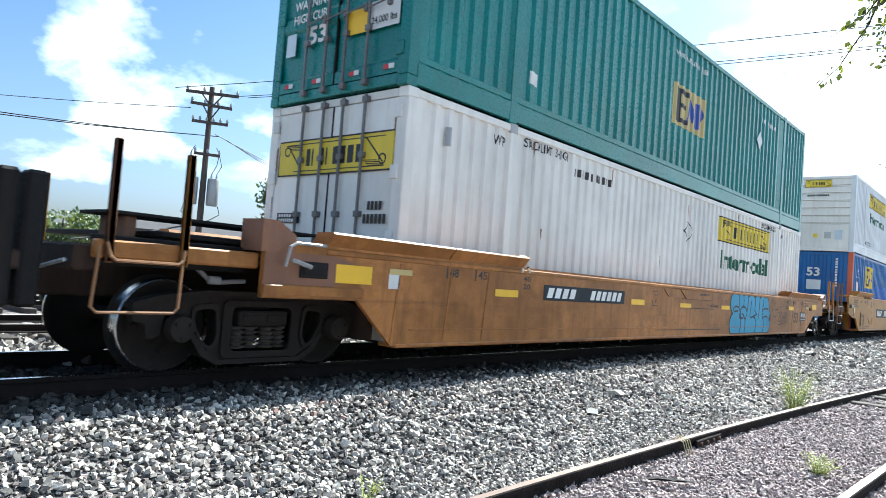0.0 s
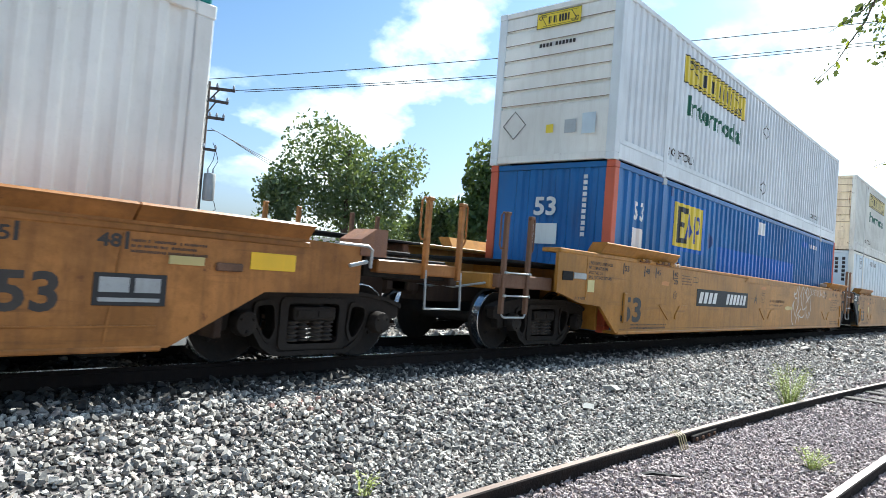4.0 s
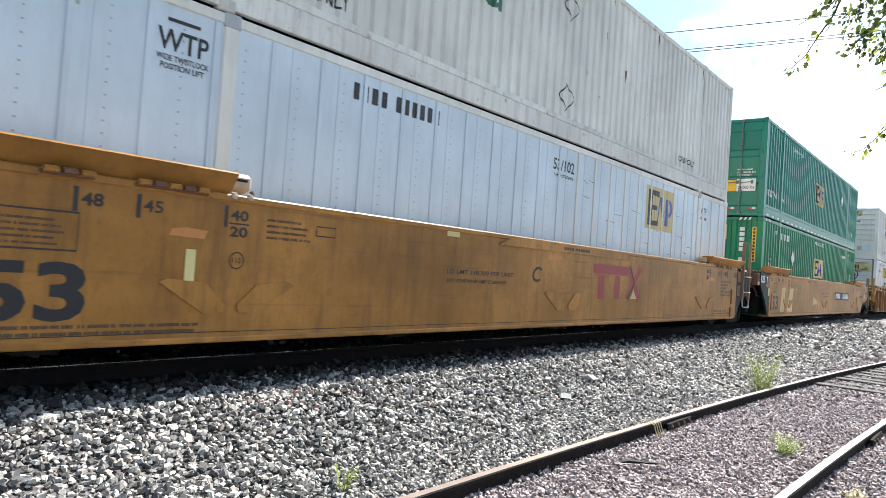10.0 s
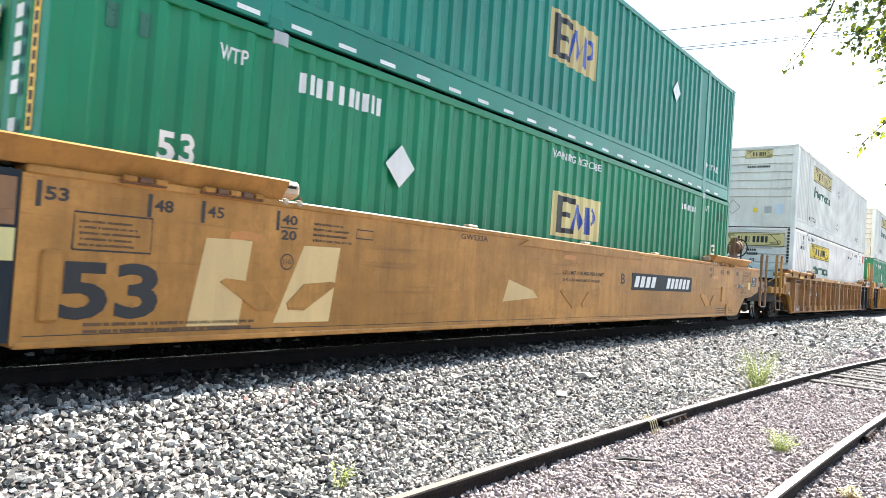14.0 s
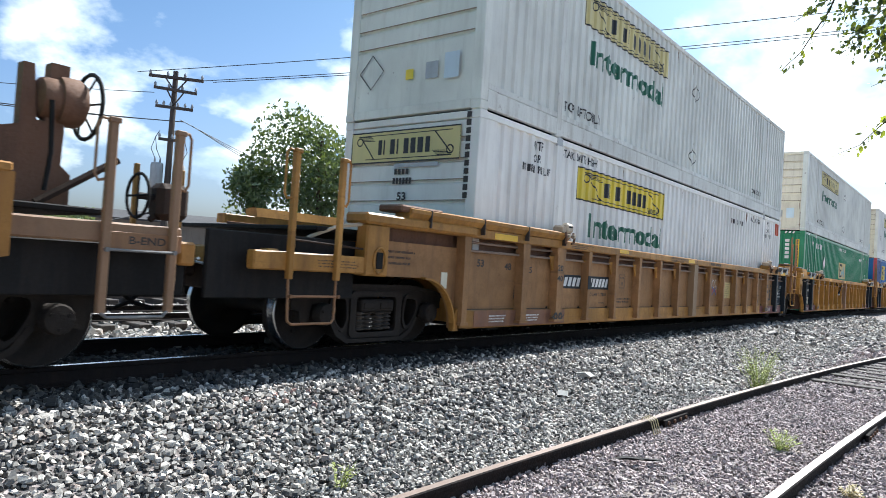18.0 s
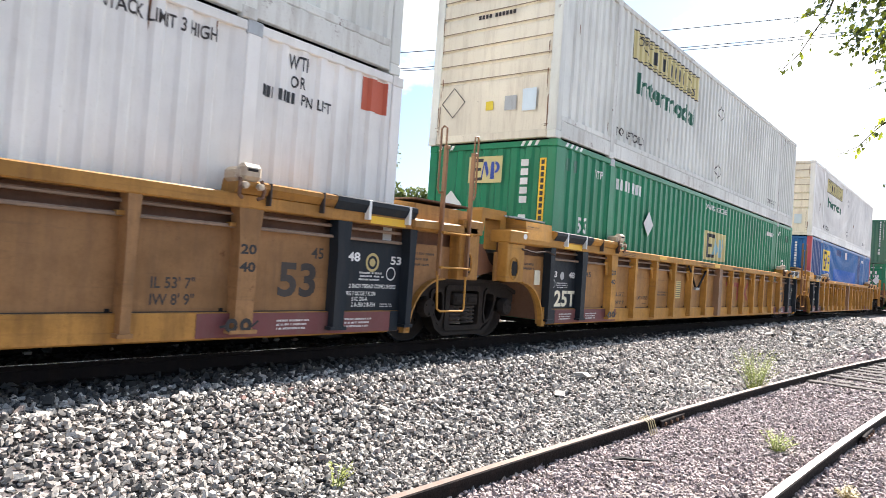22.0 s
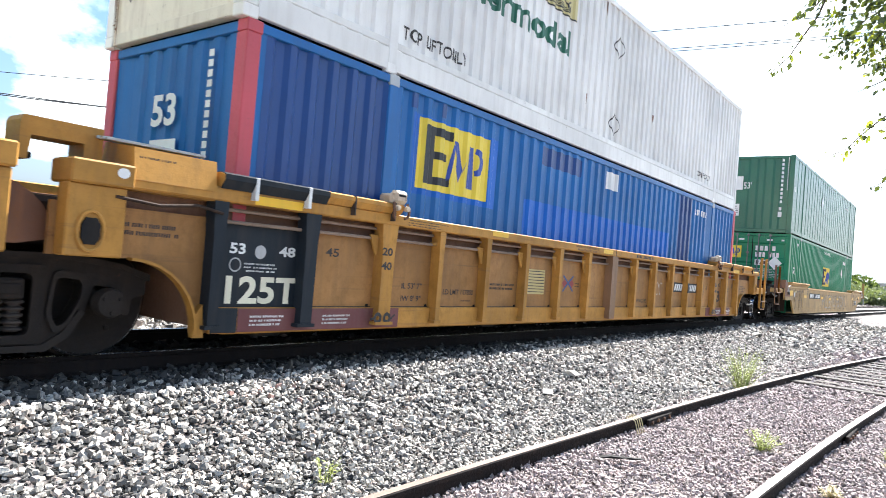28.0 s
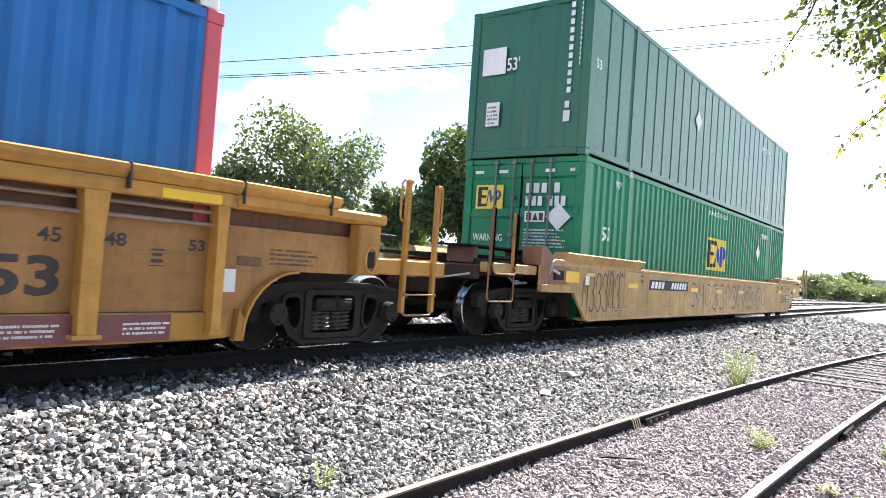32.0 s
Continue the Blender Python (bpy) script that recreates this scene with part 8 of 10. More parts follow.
        part("bare_spot", on_side(flat_disc(-1.12, 1.51, 0.05, 0.04), yo - 0.053), "inkwhite", e)
        bx = Shape().profile([(yo - 0.02, 1.48), (yo + 0.02, 1.74), (-1.0, 1.80), (-0.9, 1.48)], -1.02, -0.28)
        part("locker", bx, body, e, "ochre sloped locker with stencilled note")
        for i in range(5):
            part("locker_slat", Shape().box(-1.20, -0.34, yo + 0.10 + 0.08 * i, yo + 0.14 + 0.08 * i, 1.765 + 0.008 * i, 1.79 + 0.008 * i, 0.004), "galv", e)
        part("small_print", on_side(flat_lines(3, -0.98, -0.55, 1.59, 1.69, 0.5, 12), yo + 0.005), "inkdark", e)
        part("joint_box", Shape().prism([(-1.74, 1.54), (-1.68, 1.54), (-1.66, 1.72), (-1.28, 1.72), (-1.28, 1.30), (-1.14, 1.30), (-1.14, 1.86), (-1.72, 1.86), (-1.74, 1.82)], -1.22, -0.95), body, e, "ochre bracket box over the joint")
        part("joint_arm", Shape().prism(bow(-2.0, 1.0, 0.55, 0.42, 175, 20) + [(-1.3, 1.0), (-1.7, 0.92), (-2.3, 0.92)], -1.20, -0.70), "brownpanel", e, "rounded rusty joint casting")
        part("joint_casting", Shape().box(-1.9, -0.25, -0.6, 0.6, 0.86, 1.32, 0.05), "darkrust", e, "rusty cast articulation joint")
        part("end_bulkhead", Shape().box(-0.30, -0.22, -1.30, 1.30, 0.30, 1.42, 0.01), "rust", e)
        part("hose", Shape().tube([(-1.15, yo - 0.02, 1.33), (-0.8, yo - 0.04, 1.30), (-0.45, yo - 0.03, 1.34), (-0.2, yo - 0.02, 1.30)], 0.014, 6), "darkrust", e)
        part("small_print", on_side(flat_lines(2, -1.0, -0.4, 1.05, 1.18, 0.5, 15), yi - 0.003), "inkdark", e)
        if key == "F":
            small_side(e, -0.50, 0.83, 0.16, 0.22, yi, "creamink", "data_card")
        bogie(e, -1.84, 0.48)
    else:
        draft_gear(e, False, body, 1.30)
        ladder(e, -3.26, -2.66, -1.52, 0.80, 2.03, [0.64], body, "rustyochre", 0.375, w=0.03)
        part("side_sill", Shape().box(-3.65, -2.15, -1.50, -1.38, 0.88, 1.06, 0.015), body, e)
        part("end_web", Shape().box(-4.0, -2.2, -1.30, -1.24, 0.60, 1.22, 0.01), "black", e, "sooty end web plate")
        part("stirrup_bar", Shape().tube([(-3.2, -1.47, 1.18), (-2.2, -1.47, 1.14)], 0.012, 6), "darkrust", e)
        part("end_post", Shape().box(-2.26, -1.90, yo - 0.02, yi + 0.02, 0.86, 1.42, 0.02), body, e)
        part("jack_slot", Shape().box(-2.10, -2.0, yo - 0.03, yo - 0.018, 0.94, 1.12, 0.004), "black", e)
        part("slot_rim", Shape().tube([(-2.05 + 0.09 * math.cos(a * math.pi / 8), yo - 0.026, 1.03 + 0.14 * math.sin(a * math.pi / 8)) for a in range(17)], 0.014, 6), body, e)
        part("end_beam", Shape().box(-2.30, -0.30, yo - 0.05, -1.2, 1.42, 1.54, 0.025), body, e)
        part("guide_cap", Shape().box(-1.75, -1.0, yo - 0.03, -1.15, 1.60, 1.68, 0.02), "rust", e)
        part("hose", Shape().tube([(-2.8, -1.2, 1.22), (-2.5, -1.3, 1.36), (-2.2, -1.45, 1.42)], 0.022, 6), "locksteel", e)
        part("small_print", on_side(flat_lines(3, -1.85, -1.2, 1.0, 1.2, 0.4, 15), yi - 0.003), "inkdark", e)
        small_side(e, -0.78, 0.74, 0.12, 0.20, yi, "creamink", "data_card")
        part("small_print", on_side(flat_lines(3, -2.9, -2.3, 0.93, 1.02, 0.4, 18), -1.503), "inkdark", e)
        m("53", -0.04, 0.12, 1.04, 1.14), m("48", 0.62, 0.79, 1.02, 1.12)
        bogie(e, -1.60, 0.42)
    if rear == "joint":
        part("dark_panel", Shape().box(CL - 0.72, CL + 0.36, yi - 0.008, yi, 0.47, 1.255, 0.002), "slate", e, "slate blue stencilled panel")
        for w, a, b, z in (("2 INCH TREAD COND SHOES", 15.83, 16.56, 0.715), ("SPRG 7 OC D5 7 IC D6", 15.76, 16.24, 0.634), ("5 IC D6-A", 15.88, 16.12, 0.575), ("2 B-353 2 B-354", 15.88, 16.245, 0.513)):
            part("marking", on_side(flat_word(w, a, b, z, z + 0.046), yi - 0.012), "inkwhite", e)
        part("small_print", on_side(flat_lines(2, 16.32, 16.56, 0.51, 0.56, 0.5, 6), yi - 0.012), "inkwhite", e)
        part("badge", on_side(flat_join(flat_ring(16.16, 1.0, 0.09, 0.03), flat_disc(16.16, 1.0, 0.045, 0.045)), yi - 0.012), "palegold", e, "gilt round badge")
        part("badge", on_side(flat_ring(16.467, 0.885, 0.07, 0.014), yi - 0.012), "inkwhite", e)
        part("small_print", on_side(flat_lines(3, 15.97, 16.36, 0.80, 0.91, 0.55, 16), yi - 0.012), "inkwhite", e)
        m("53", 14.90, 15.37, 0.61, 0.95)
        part("sill_panel", Shape().box(CL + 0.103, rs - 0.06, ys - 0.006, ys, 0.24, 0.465, 0.002), "slate", e)
        ladder(e, 17.09, 17.645, yo - 0.06, 0.90, 2.45, [1.42, 1.0], "rustyochre", "tancar", 0.475, True, 0.019, rise=0.23, reach=0.10, drop=0.32)
        part("dark_guide", Shape().profile([(yo - 0.026, 1.52), (yo - 0.076, 1.60), (yo - 0.076, 1.645), (yo - 0.01, 1.665), (yo + 0.16, 1.665), (yo + 0.16, 1.64), (yo - 0.05, 1.63), (yo - 0.05, 1.60), (yo - 0.01, 1.52)], CL - 0.95, CL + 0.28), "slate", e, "slate blue length of the guide rail")
        part("marking", on_side(flat_word("48", 15.785, 15.965, 1.0, 1.10), yi - 0.012), "inkwhite", e)
        part("marking", on_side(flat_word("53", 16.45, 16.63, 0.99, 1.085), yi - 0.012), "inkwhite", e)
        part("end_post", Shape().box(CL + 1.18, CL + 1.60, yo - 0.02, yi + 0.02, 0.86, 1.44, 0.012), body, e)
        part("slot_rim", Shape().tube([(CL + 1.36 + 0.085 * math.cos(a * math.pi / 8), yo - 0.026, 1.05 + 0.15 * math.sin(a * math.pi / 8)) for a in range(17)], 0.014, 6), body, e)
        part("locker", Shape().profile([(yo + 0.04, 1.54), (yo + 0.06, 1.73), (-1.0, 1.78), (-0.9, 1.54)], CL + 0.38, CL + 1.50), body, e, "ochre locker above the joint")
        part("locker_lid", Shape().box(CL + 0.40, CL + 1.48, yo + 0.08, -0.95, 1.775, 1.80, 0.008), "rust", e)
        part("end_block", Shape().box(CL + 1.20, CL + 1.62, yo - 0.05, -1.2, 1.44, 1.62, 0.015), body, e)
        part("jack_slot", Shape().box(CL + 1.31, CL + 1.41, yo - 0.03, yo - 0.018, 0.95, 1.15, 0.02), "black", e)
        part("end_beam", Shape().box(CL + 0.25, CL + 1.52, yo - 0.05, -1.2, 1.42, 1.54, 0.025), body, e)
        part("joint_casting", Shape().box(CL + 0.3, CL + 1.75, -0.55, 0.55, 0.84, 1.28, 0.05), "darkrust", e, "rusty cast articulation joint")
        part("end_bulkhead", Shape().box(CL + 0.22, CL + 0.30, -1.30, 1.30, 0.30, 1.42, 0.01), "rust", e)
        part("walkway", Shape().box(CL + 0.3, CL + 1.85, -1.15, 0.8, 1.55, 1.60, 0.01), "black", e, "dark grating walkway over the joint")
        part("small_print", on_side(flat_lines(3, CL + 0.35, CL + 0.9, 1.0, 1.2, 0.4, 15), yi - 0.003), "inkdark", e)
    else:
        draft_gear(e, True, body, 1.30)
        ladder(e, 18.99, 19.54, -1.52, 0.45, 1.98, [0.66], body, "rustyochre", 0.42)
        part("side_sill", Shape().box(CL + 2.1, CL + 3.45, -1.50, -1.38, 0.88, 1.06, 0.015), body, e)
        part("end_post", Shape().box(CL + 1.88, CL + 2.22, yo - 0.02, yi + 0.02, 0.86, 1.42, 0.02), body, e)
        part("jack_slot", Shape().box(CL + 2.02, CL + 2.12, yo - 0.03, yo - 0.018, 0.94, 1.12, 0.004), "black", e)
        part("slot_rim", Shape().tube([(CL + 2.07 + 0.09 * math.cos(a * math.pi / 8), yo - 0.026, 1.03 + 0.14 * math.sin(a * math.pi / 8)) for a in range(17)], 0.014, 6), body, e)
        part("end_beam", Shape().box(CL + 0.30, CL + 2.28, yo - 0.05, -1.2, 1.42, 1.54, 0.025), body, e)
        m("53", CL - 1.61, CL - 1.09, 0.60, 0.90)
        part("small_print", on_side(flat_join(flat_rect(15.97, 16.09, 0.985, 1.0), flat_rect(15.985, 16.075, 0.94, 0.965), flat_rect(15.975, 16.085, 0.885, 0.915), flat_rect(15.96, 16.10, 0.855, 0.863)), yi - 0.003), "inkdark", e)
        part("data_plate", Shape().box(16.82, 17.08, yi - 0.012, yi, 0.90, 0.98, 0.003), "rust", e)
        part("small_print", on_side(flat_lines(4, 17.19, 17.82, 0.92, 1.10, 0.4, 15), yi - 0.003), "inkdark", e)
        small_side(e, 16.68, 0.65, 0.13, 0.21, yi, "inkwhite", "data_card")
        bogie(e, CL + 1.98, 0.42)
    m("LD LMT 117800", 3.22, 3.89, 0.63 if key != "E" else 0.67, 0.70 if key != "E" else 0.73)
    part("small_print", on_side(flat_lines(1, 3.62, 3.88, 0.545, 0.585, 0.5, 8), yi - 0.003), "inkdark", e)
    zp = 0.72 if key != "E" else 0.56
    part("small_print", on_side(flat_lines(2, 4.28, 4.92, zp, zp + 0.11, 0.55, 31), yi - 0.003), "inkdark", e)
    if key == "E":
        plate_mark(e, 4.42, 0.83, 0.24, 0.24, yi - 0.003)
        m("B", 4.16, 4.20, 0.86, 0.92)
    part("small_print", on_side(flat_lines(3, 2.28, 3.10, 1.43, 1.515, 0.45, 19), yo - 0.012), "inkdark", e)
    part("yellow_strip", on_side(flat_rect(4.05, 4.45, 1.455, 1.515), yo - 0.012), "reflect", e)
    part("panel_seam", Shape().box(fs_ + 0.1, rs - 0.1, yi - 0.004, yi - 0.001, 0.471, 0.479), "inkdark", e)
    if key != "E":
        c0 = 5.21 if key == "F" else 5.29
        small_side(e, c0, 0.67, 0.52, 0.38, yi, "palegold", "data_card")
        part("small_print", on_side(flat_join(*[flat_rect(c0 + 0.02, c0 + 0.50, 0.70 + 0.045 * q, 0.712 + 0.045 * q) for q in range(8)]), yi - 0.011), "inkdark", e)
    MOVERS.append((e, REF[key] - 0.1, 0.0, 0.0))
    return e, yi


e, y = ribbed_unit("E", "end", "joint")
number_board(e, 2.26, 4.0, 0.79, 1.01, y, (2.97,), -1.50)
part("stencil_frame", on_side(flat_stroke([(0.9, 0.62), (1.25, 0.62), (1.25, 0.80), (0.9, 0.80), (0.9, 0.62)], 0.02), y - 0.003), "inkdark", e)
for _l in (bow(9.44, 1.0, 0.05, 0.12, 60, 220) + bow(9.46, 0.91, 0.05, 0.05, 180, -180), [(9.56, 0.87), (9.66, 1.12)], bow(9.74, 1.05, 0.05, 0.05, 170, -30) + [(9.70, 0.92), (9.80, 0.93)], bow(9.90, 1.0, 0.05, 0.12, 60, 220) + bow(9.92, 0.92, 0.05, 0.05, 180, -180)):
    part("chalk_mark", on_side(flat_stroke([(a_ + 0.1, b_) for a_, b_ in _l], 0.016), y - 0.004), "spraywhite", e, "chalked white stroke")
cross_emblem(e, 9.91, 0.84, 0.17, 0.10, y)
part("data_panel", on_side(flat_rect(10.73, 11.22, 0.67, 1.07), y - 0.003), "palegold", e, "pale stencilled data panel")
part("small_print", on_side(flat_join(*[flat_lines(1, 10.75, 11.20, 0.695 + 0.046 * q, 0.712 + 0.046 * q, 0.5, 23 + q) for q in range(8)]), y - 0.006), "inkdark", e)
part("small_print", on_side(flat_bars([1, 1, 1, 1, 0, 1, 1, 1, 1, 1, 1], 8.45, 8.85, 0.425, 0.445), y - 0.05), "inkdark", e)
e, y = ribbed_unit("F", "joint", "joint")
part("emblem_bar", on_side(flat_join(flat_rect(9.05, 9.70, 1.01, 1.12), flat_rect(9.32, 9.44, 0.64, 1.01), flat_rect(9.80, 10.42, 1.01, 1.12), flat_rect(10.05, 10.17, 0.64, 1.01)), y - 0.003), "emblemred", e, "crimson block emblem")
part("emblem_bar", on_side(flat_join(flat_stroke([(10.55, 0.64), (11.08, 1.12)], 0.12), flat_stroke([(11.08, 0.64), (10.55, 1.12)], 0.12)), y - 0.004), "emblemred", e)
part("lashing", Shape().tube([(5.90, y - 0.10, 1.40), (6.02, y - 0.11, 1.30), (6.42, y - 0.10, 0.93), (6.58, y - 0.10, 0.91), (6.98, y - 0.11, 1.24), (7.15, y - 0.10, 1.36)], 0.024, 6), "black", e, "dark drooping hose")
part("hose_bracket", Shape().box(6.38, 6.64, y - 0.13, y - 0.07, 0.87, 0.93, 0.01), "galv", e, "galvanised hose bracket")
e, y = ribbed_unit("G", "joint", "end")
number_board(e, 11.68, 13.35, 0.81, 1.03, y, (12.33,), -1.50)
cross_emblem(e, 6.615, 0.86, 0.18, 0.13, y)
part("marking", on_side(flat_word("WWG33E", 9.60, 10.12, 0.56, 0.64), y - 0.003), "inkdark", e)
part("marking", on_side(flat_word("A", 14.05, 14.15, 0.9, 1.0), y - 0.003), "inkdark", e)
scribble(e, 10.6, 11.0, 0.7, 1.0, y - 0.004, "spraywhite", 2, 31, 0.012)


# single well car with inclined ends
def single_car(x, body, label, plain=False):
    e = tagged(new("well_car"), label, "well car", "well cars of the train")
    y = -1.62
    outline = [(-1.98, 1.30), (-1.98, 0.75), (-0.87, 0.74), (-0.36, 0.28), (16.10, 0.28), (16.95, 0.74), (18.05, 0.76), (18.05, 1.22), (17.3, 1.24), (-1.4, 1.24)]
    both_sides("side_wall", lambda: Shape().prism(outline, y, y + 0.05), body, e)
    both_sides("top_chord", lambda: Shape().box(-1.3, 17.4, y - 0.012, -1.32, 1.155, 1.215, 0.012), body, e)
    both_sides("bottom_chord", lambda: Shape().box(-0.30, 16.05, y - 0.012, -1.36, 0.255, 0.30, 0.012), body, e)
    both_sides("lower_flange", lambda: Shape().box(-1.98, -0.9, y - 0.02, y + 0.06, 0.735, 0.78, 0.008), body, e)
    for a, b in ((-1.30, 0.46), (0.48, 1.95), (14.20, 15.74), (15.76, 17.38)):
        both_sides("container_guide", lambda: Shape().profile([(y + 0.02, 1.215), (y - 0.10, 1.355), (y - 0.08, 1.375), (y + 0.16, 1.37), (y + 0.26, 1.215)], a, b), body, e, "flared container guide plate")
    for xi in (1.98, CL - 1.98):
        stack_lock(e, xi, 1.23)
    for xs in (-0.38, 0.45, 1.15, 14.7, 15.6):
        part("weld_seam", Shape().prism([(xs, 0.32), (xs + 0.02, 0.32), (xs + 0.10, 1.14), (xs + 0.08, 1.14)], y - 0.006, y + 0.002), body, e)
    part("belt_seam", Shape().box(-0.1, 16.0, y - 0.007, y + 0.002, 0.44, 0.455, 0.002), body, e)
    cross_bearers(e, body)
    for mirror in (False, True):
        draft_gear(e, mirror, "rust" if plain else "darkrust", 1.18)
        s = lambda sh: sh.mirrored_x(CL / 2) if mirror else sh
        part("corner_bracket", s(Shape().prism([(-2.02, 1.42), (-1.86, 1.42), (-1.66, 1.30), (-1.66, 1.14), (-2.02, 1.14)], y - 0.01, -1.30)), body if plain else "brownpanel", e)
        part("side_sill", s(Shape().box(-3.35, -1.98, -1.55, -1.43, 0.98, 1.12, 0.015)), "rust" if plain else body, e)
        part("end_web", s(Shape().box(-3.30, -1.99, -1.34, -1.28, 0.93, 1.16, 0.01)), "black", e)
        part("hand_hold", s(Shape().tube([(-1.78, y - 0.04, 1.02), (-1.76, y - 0.07, 1.20), (-1.70, y - 0.07, 1.235), (-1.35, y - 0.05, 1.235)], 0.016, 6)), "galv", e)
        part("retainer", s(Shape().tube([(-1.72, y - 0.05, 1.08), (-1.50, y - 0.05, 1.03)], 0.022, 6)), "galv", e)
        if mirror:
            ladder(e, CL + 2.69, CL + 3.27, -1.56, 0.95, 1.85, [], body, "galv")
            part("stirrup", Shape().tube([(CL + 2.69, -1.58, 1.05), (CL + 2.69, -1.6, 0.62), (CL + 3.30, -1.6, 0.62), (CL + 3.30, -1.58, 1.05)], 0.016, 6), "galv", e)
        else:
            ladder(e, -3.27, -3.27, -1.56, 0.95, 1.87, [], "brownpanel", "galv", grab=False, w=0.028)
            ladder(e, -2.69, -2.69, -1.56, 0.95, 1.85, [], "yellowcar", "galv", grab=False, w=0.03)
            part("stirrup", Shape().tube([(-3.34, -1.58, 1.08), (-3.38, -1.6, 0.63), (-3.34, -1.61, 0.59), (-2.76, -1.61, 0.59), (-2.72, -1.6, 0.63), (-2.70, -1.58, 1.0)], 0.0125, 6), "rustyochre", e, "bent steel stirrup step")
            part("step_rail", Shape().tube([(-3.30, -1.60, 1.10), (-3.28, -1.62, 1.0), (-3.24, -1.63, 0.97), (-2.76, -1.63, 0.97), (-2.72, -1.62, 1.0), (-2.70, -1.60, 1.08)], 0.014, 6), "rustyochre", e)
        bogie(e, CL + 1.58 if mirror else -1.58, 0.42)
    part("walk_board", Shape().box(-3.1, -1.0, -1.1, -0.5, 1.34, 1.37, 0.006), "black", e, "dark grating walk board")
    part("walk_board", Shape().box(CL + 1.0, CL + 3.1, -1.1, -0.5, 1.34, 1.37, 0.006), "black", e, "dark grating walk board")
    for xx in (-2.9, -1.3, CL + 1.3, CL + 2.9):
        part("board_bracket", Shape().box(xx - 0.05, xx + 0.05, -1.05, -0.55, 1.10, 1.34, 0.01), "rust", e)
    MOVERS.append((e, x, 0.0, 0.0))
    if plain:
        return e, y
    for x0_, x1_, z0_, z1_ in ((-1.17, -0.70, 0.90, 1.08), (1.38, 1.87, 0.85, 0.94), (5.1, 5.6, 0.83, 0.92), (7.12, 7.65, 0.82, 0.90), (9.30, 9.80, 0.82, 0.90), (14.36, 14.83, 0.88, 0.98), (16.78, 17.25, 0.93, 1.08)):
        part("reflector", Shape().box(x0_, x1_, y - 0.006, y, z0_, z1_, 0.002), "reflect", e, "yellow reflective sheet")
    part("end_panel", Shape().prism([(-1.975, 0.86), (-1.20, 0.86), (-1.02, 0.93), (-0.95, 1.10), (-1.20, 1.15), (-1.975, 1.15)], y - 0.004, y + 0.004), "brownpanel", e, "brown worn primer panel")
    part("lower_lip", Shape().box(-1.975, -0.80, y - 0.022, y + 0.01, 0.76, 0.855, 0.008), body, e)
    part("latch_arm", Shape().tube([(-2.42, -1.30, 0.95), (-2.34, -1.36, 0.86), (-2.26, -1.38, 0.84), (-2.0, -1.38, 0.86)], 0.02, 6).box(-2.36, -2.24, -1.41, -1.37, 0.82, 0.89, 0.01), "lockgrey", e, "weathered brake latch arm")
    part("window_plate", Shape().box(-1.60, -1.27, y - 0.02, y, 0.93, 1.08, 0.01).box(-1.56, -1.31, y - 0.026, y - 0.018, 0.96, 1.05, 0.004), "black", e)
    part("data_card", Shape().box(-0.46, -0.30, y - 0.006, y, 0.87, 1.04, 0.002), "inkwhite", e)
    part("stencil_tag", Shape().box(-0.46, -0.12, y - 0.010, y - 0.004, 1.02, 1.08, 0.002), "palegold", e)
    m = lambda s, a, b, c, d: part("marking", on_side(flat_word(s, a, b, c, d), y - 0.003), "inkdark", e)
    m("48", 0.50, 0.66, 1.04, 1.14), m("45", 1.02, 1.20, 1.04, 1.14), m("40", 1.98, 2.14, 1.06, 1.13), m("20", 1.98, 2.14, 0.96, 1.03), m("53", 14.88, 15.28, 0.55, 0.83)
    m("45", 14.78, 14.95, 1.02, 1.12), m("48", 15.5, 15.68, 1.03, 1.13), m("40", 14.1, 14.28, 1.04, 1.14), m("20", 14.1, 14.28, 0.9, 1.0)
    for xx in (0.44, 0.96, 14.97, 15.70, 14.30):
        part("gauge_tick", on_side(flat_rect(xx, xx + 0.03, 1.02, 1.15), y - 0.003), "inkdark", e)
    part("small_print", on_side(flat_lines(3, 15.75, 16.4, 1.0, 1.12, 0.5, 22), y - 0.003), "inkdark", e)
    part("data_board", Shape().box(15.5, 16.05, y - 0.008, y, 0.60, 0.84, 0.003), "inkblack", e)
    part("small_print", on_side(flat_join(flat_rect(15.54, 15.76, 0.70, 0.81), flat_rect(15.80, 16.0, 0.70, 0.81), flat_rect(15.54, 16.0, 0.63, 0.66)), y - 0.011), "galv", e)
    part("number_plate_small", Shape().box(16.05, 16.35, y - 0.012, y, 0.93, 1.0, 0.003), "palegold", e)
    part("handle_plate", Shape().box(16.45, 16.70, y - 0.03, y, 0.90, 0.97, 0.01), "rust", e)
    number_board(e, 2.47, 4.85, 0.83, 1.04, y)
    return e, y


e, y = single_car(REF["A"], "orangecar", "rust-stained orange single well car with turquoise spray painting")
# turquoise spray painting: swollen letters run together, with dark outlines
_edge = bow(10.08, 0.97, 0.24, 0.245, 255, 60) + bow(10.52, 0.99, 0.2, 0.22, 130, 50) + bow(10.86, 0.99, 0.2, 0.22, 130, 50) + bow(11.25, 0.97, 0.26, 0.24, 135, 45) + bow(11.72, 0.97, 0.24, 0.24, 135, 45)
_edge += bow(12.08, 0.96, 0.2, 0.24, 130, 50) + bow(12.36, 0.93, 0.24, 0.24, 110, 0) + bow(12.48, 0.72, 0.26, 0.16, 50, -40) + bow(12.50, 0.52, 0.24, 0.22, 40, -75)
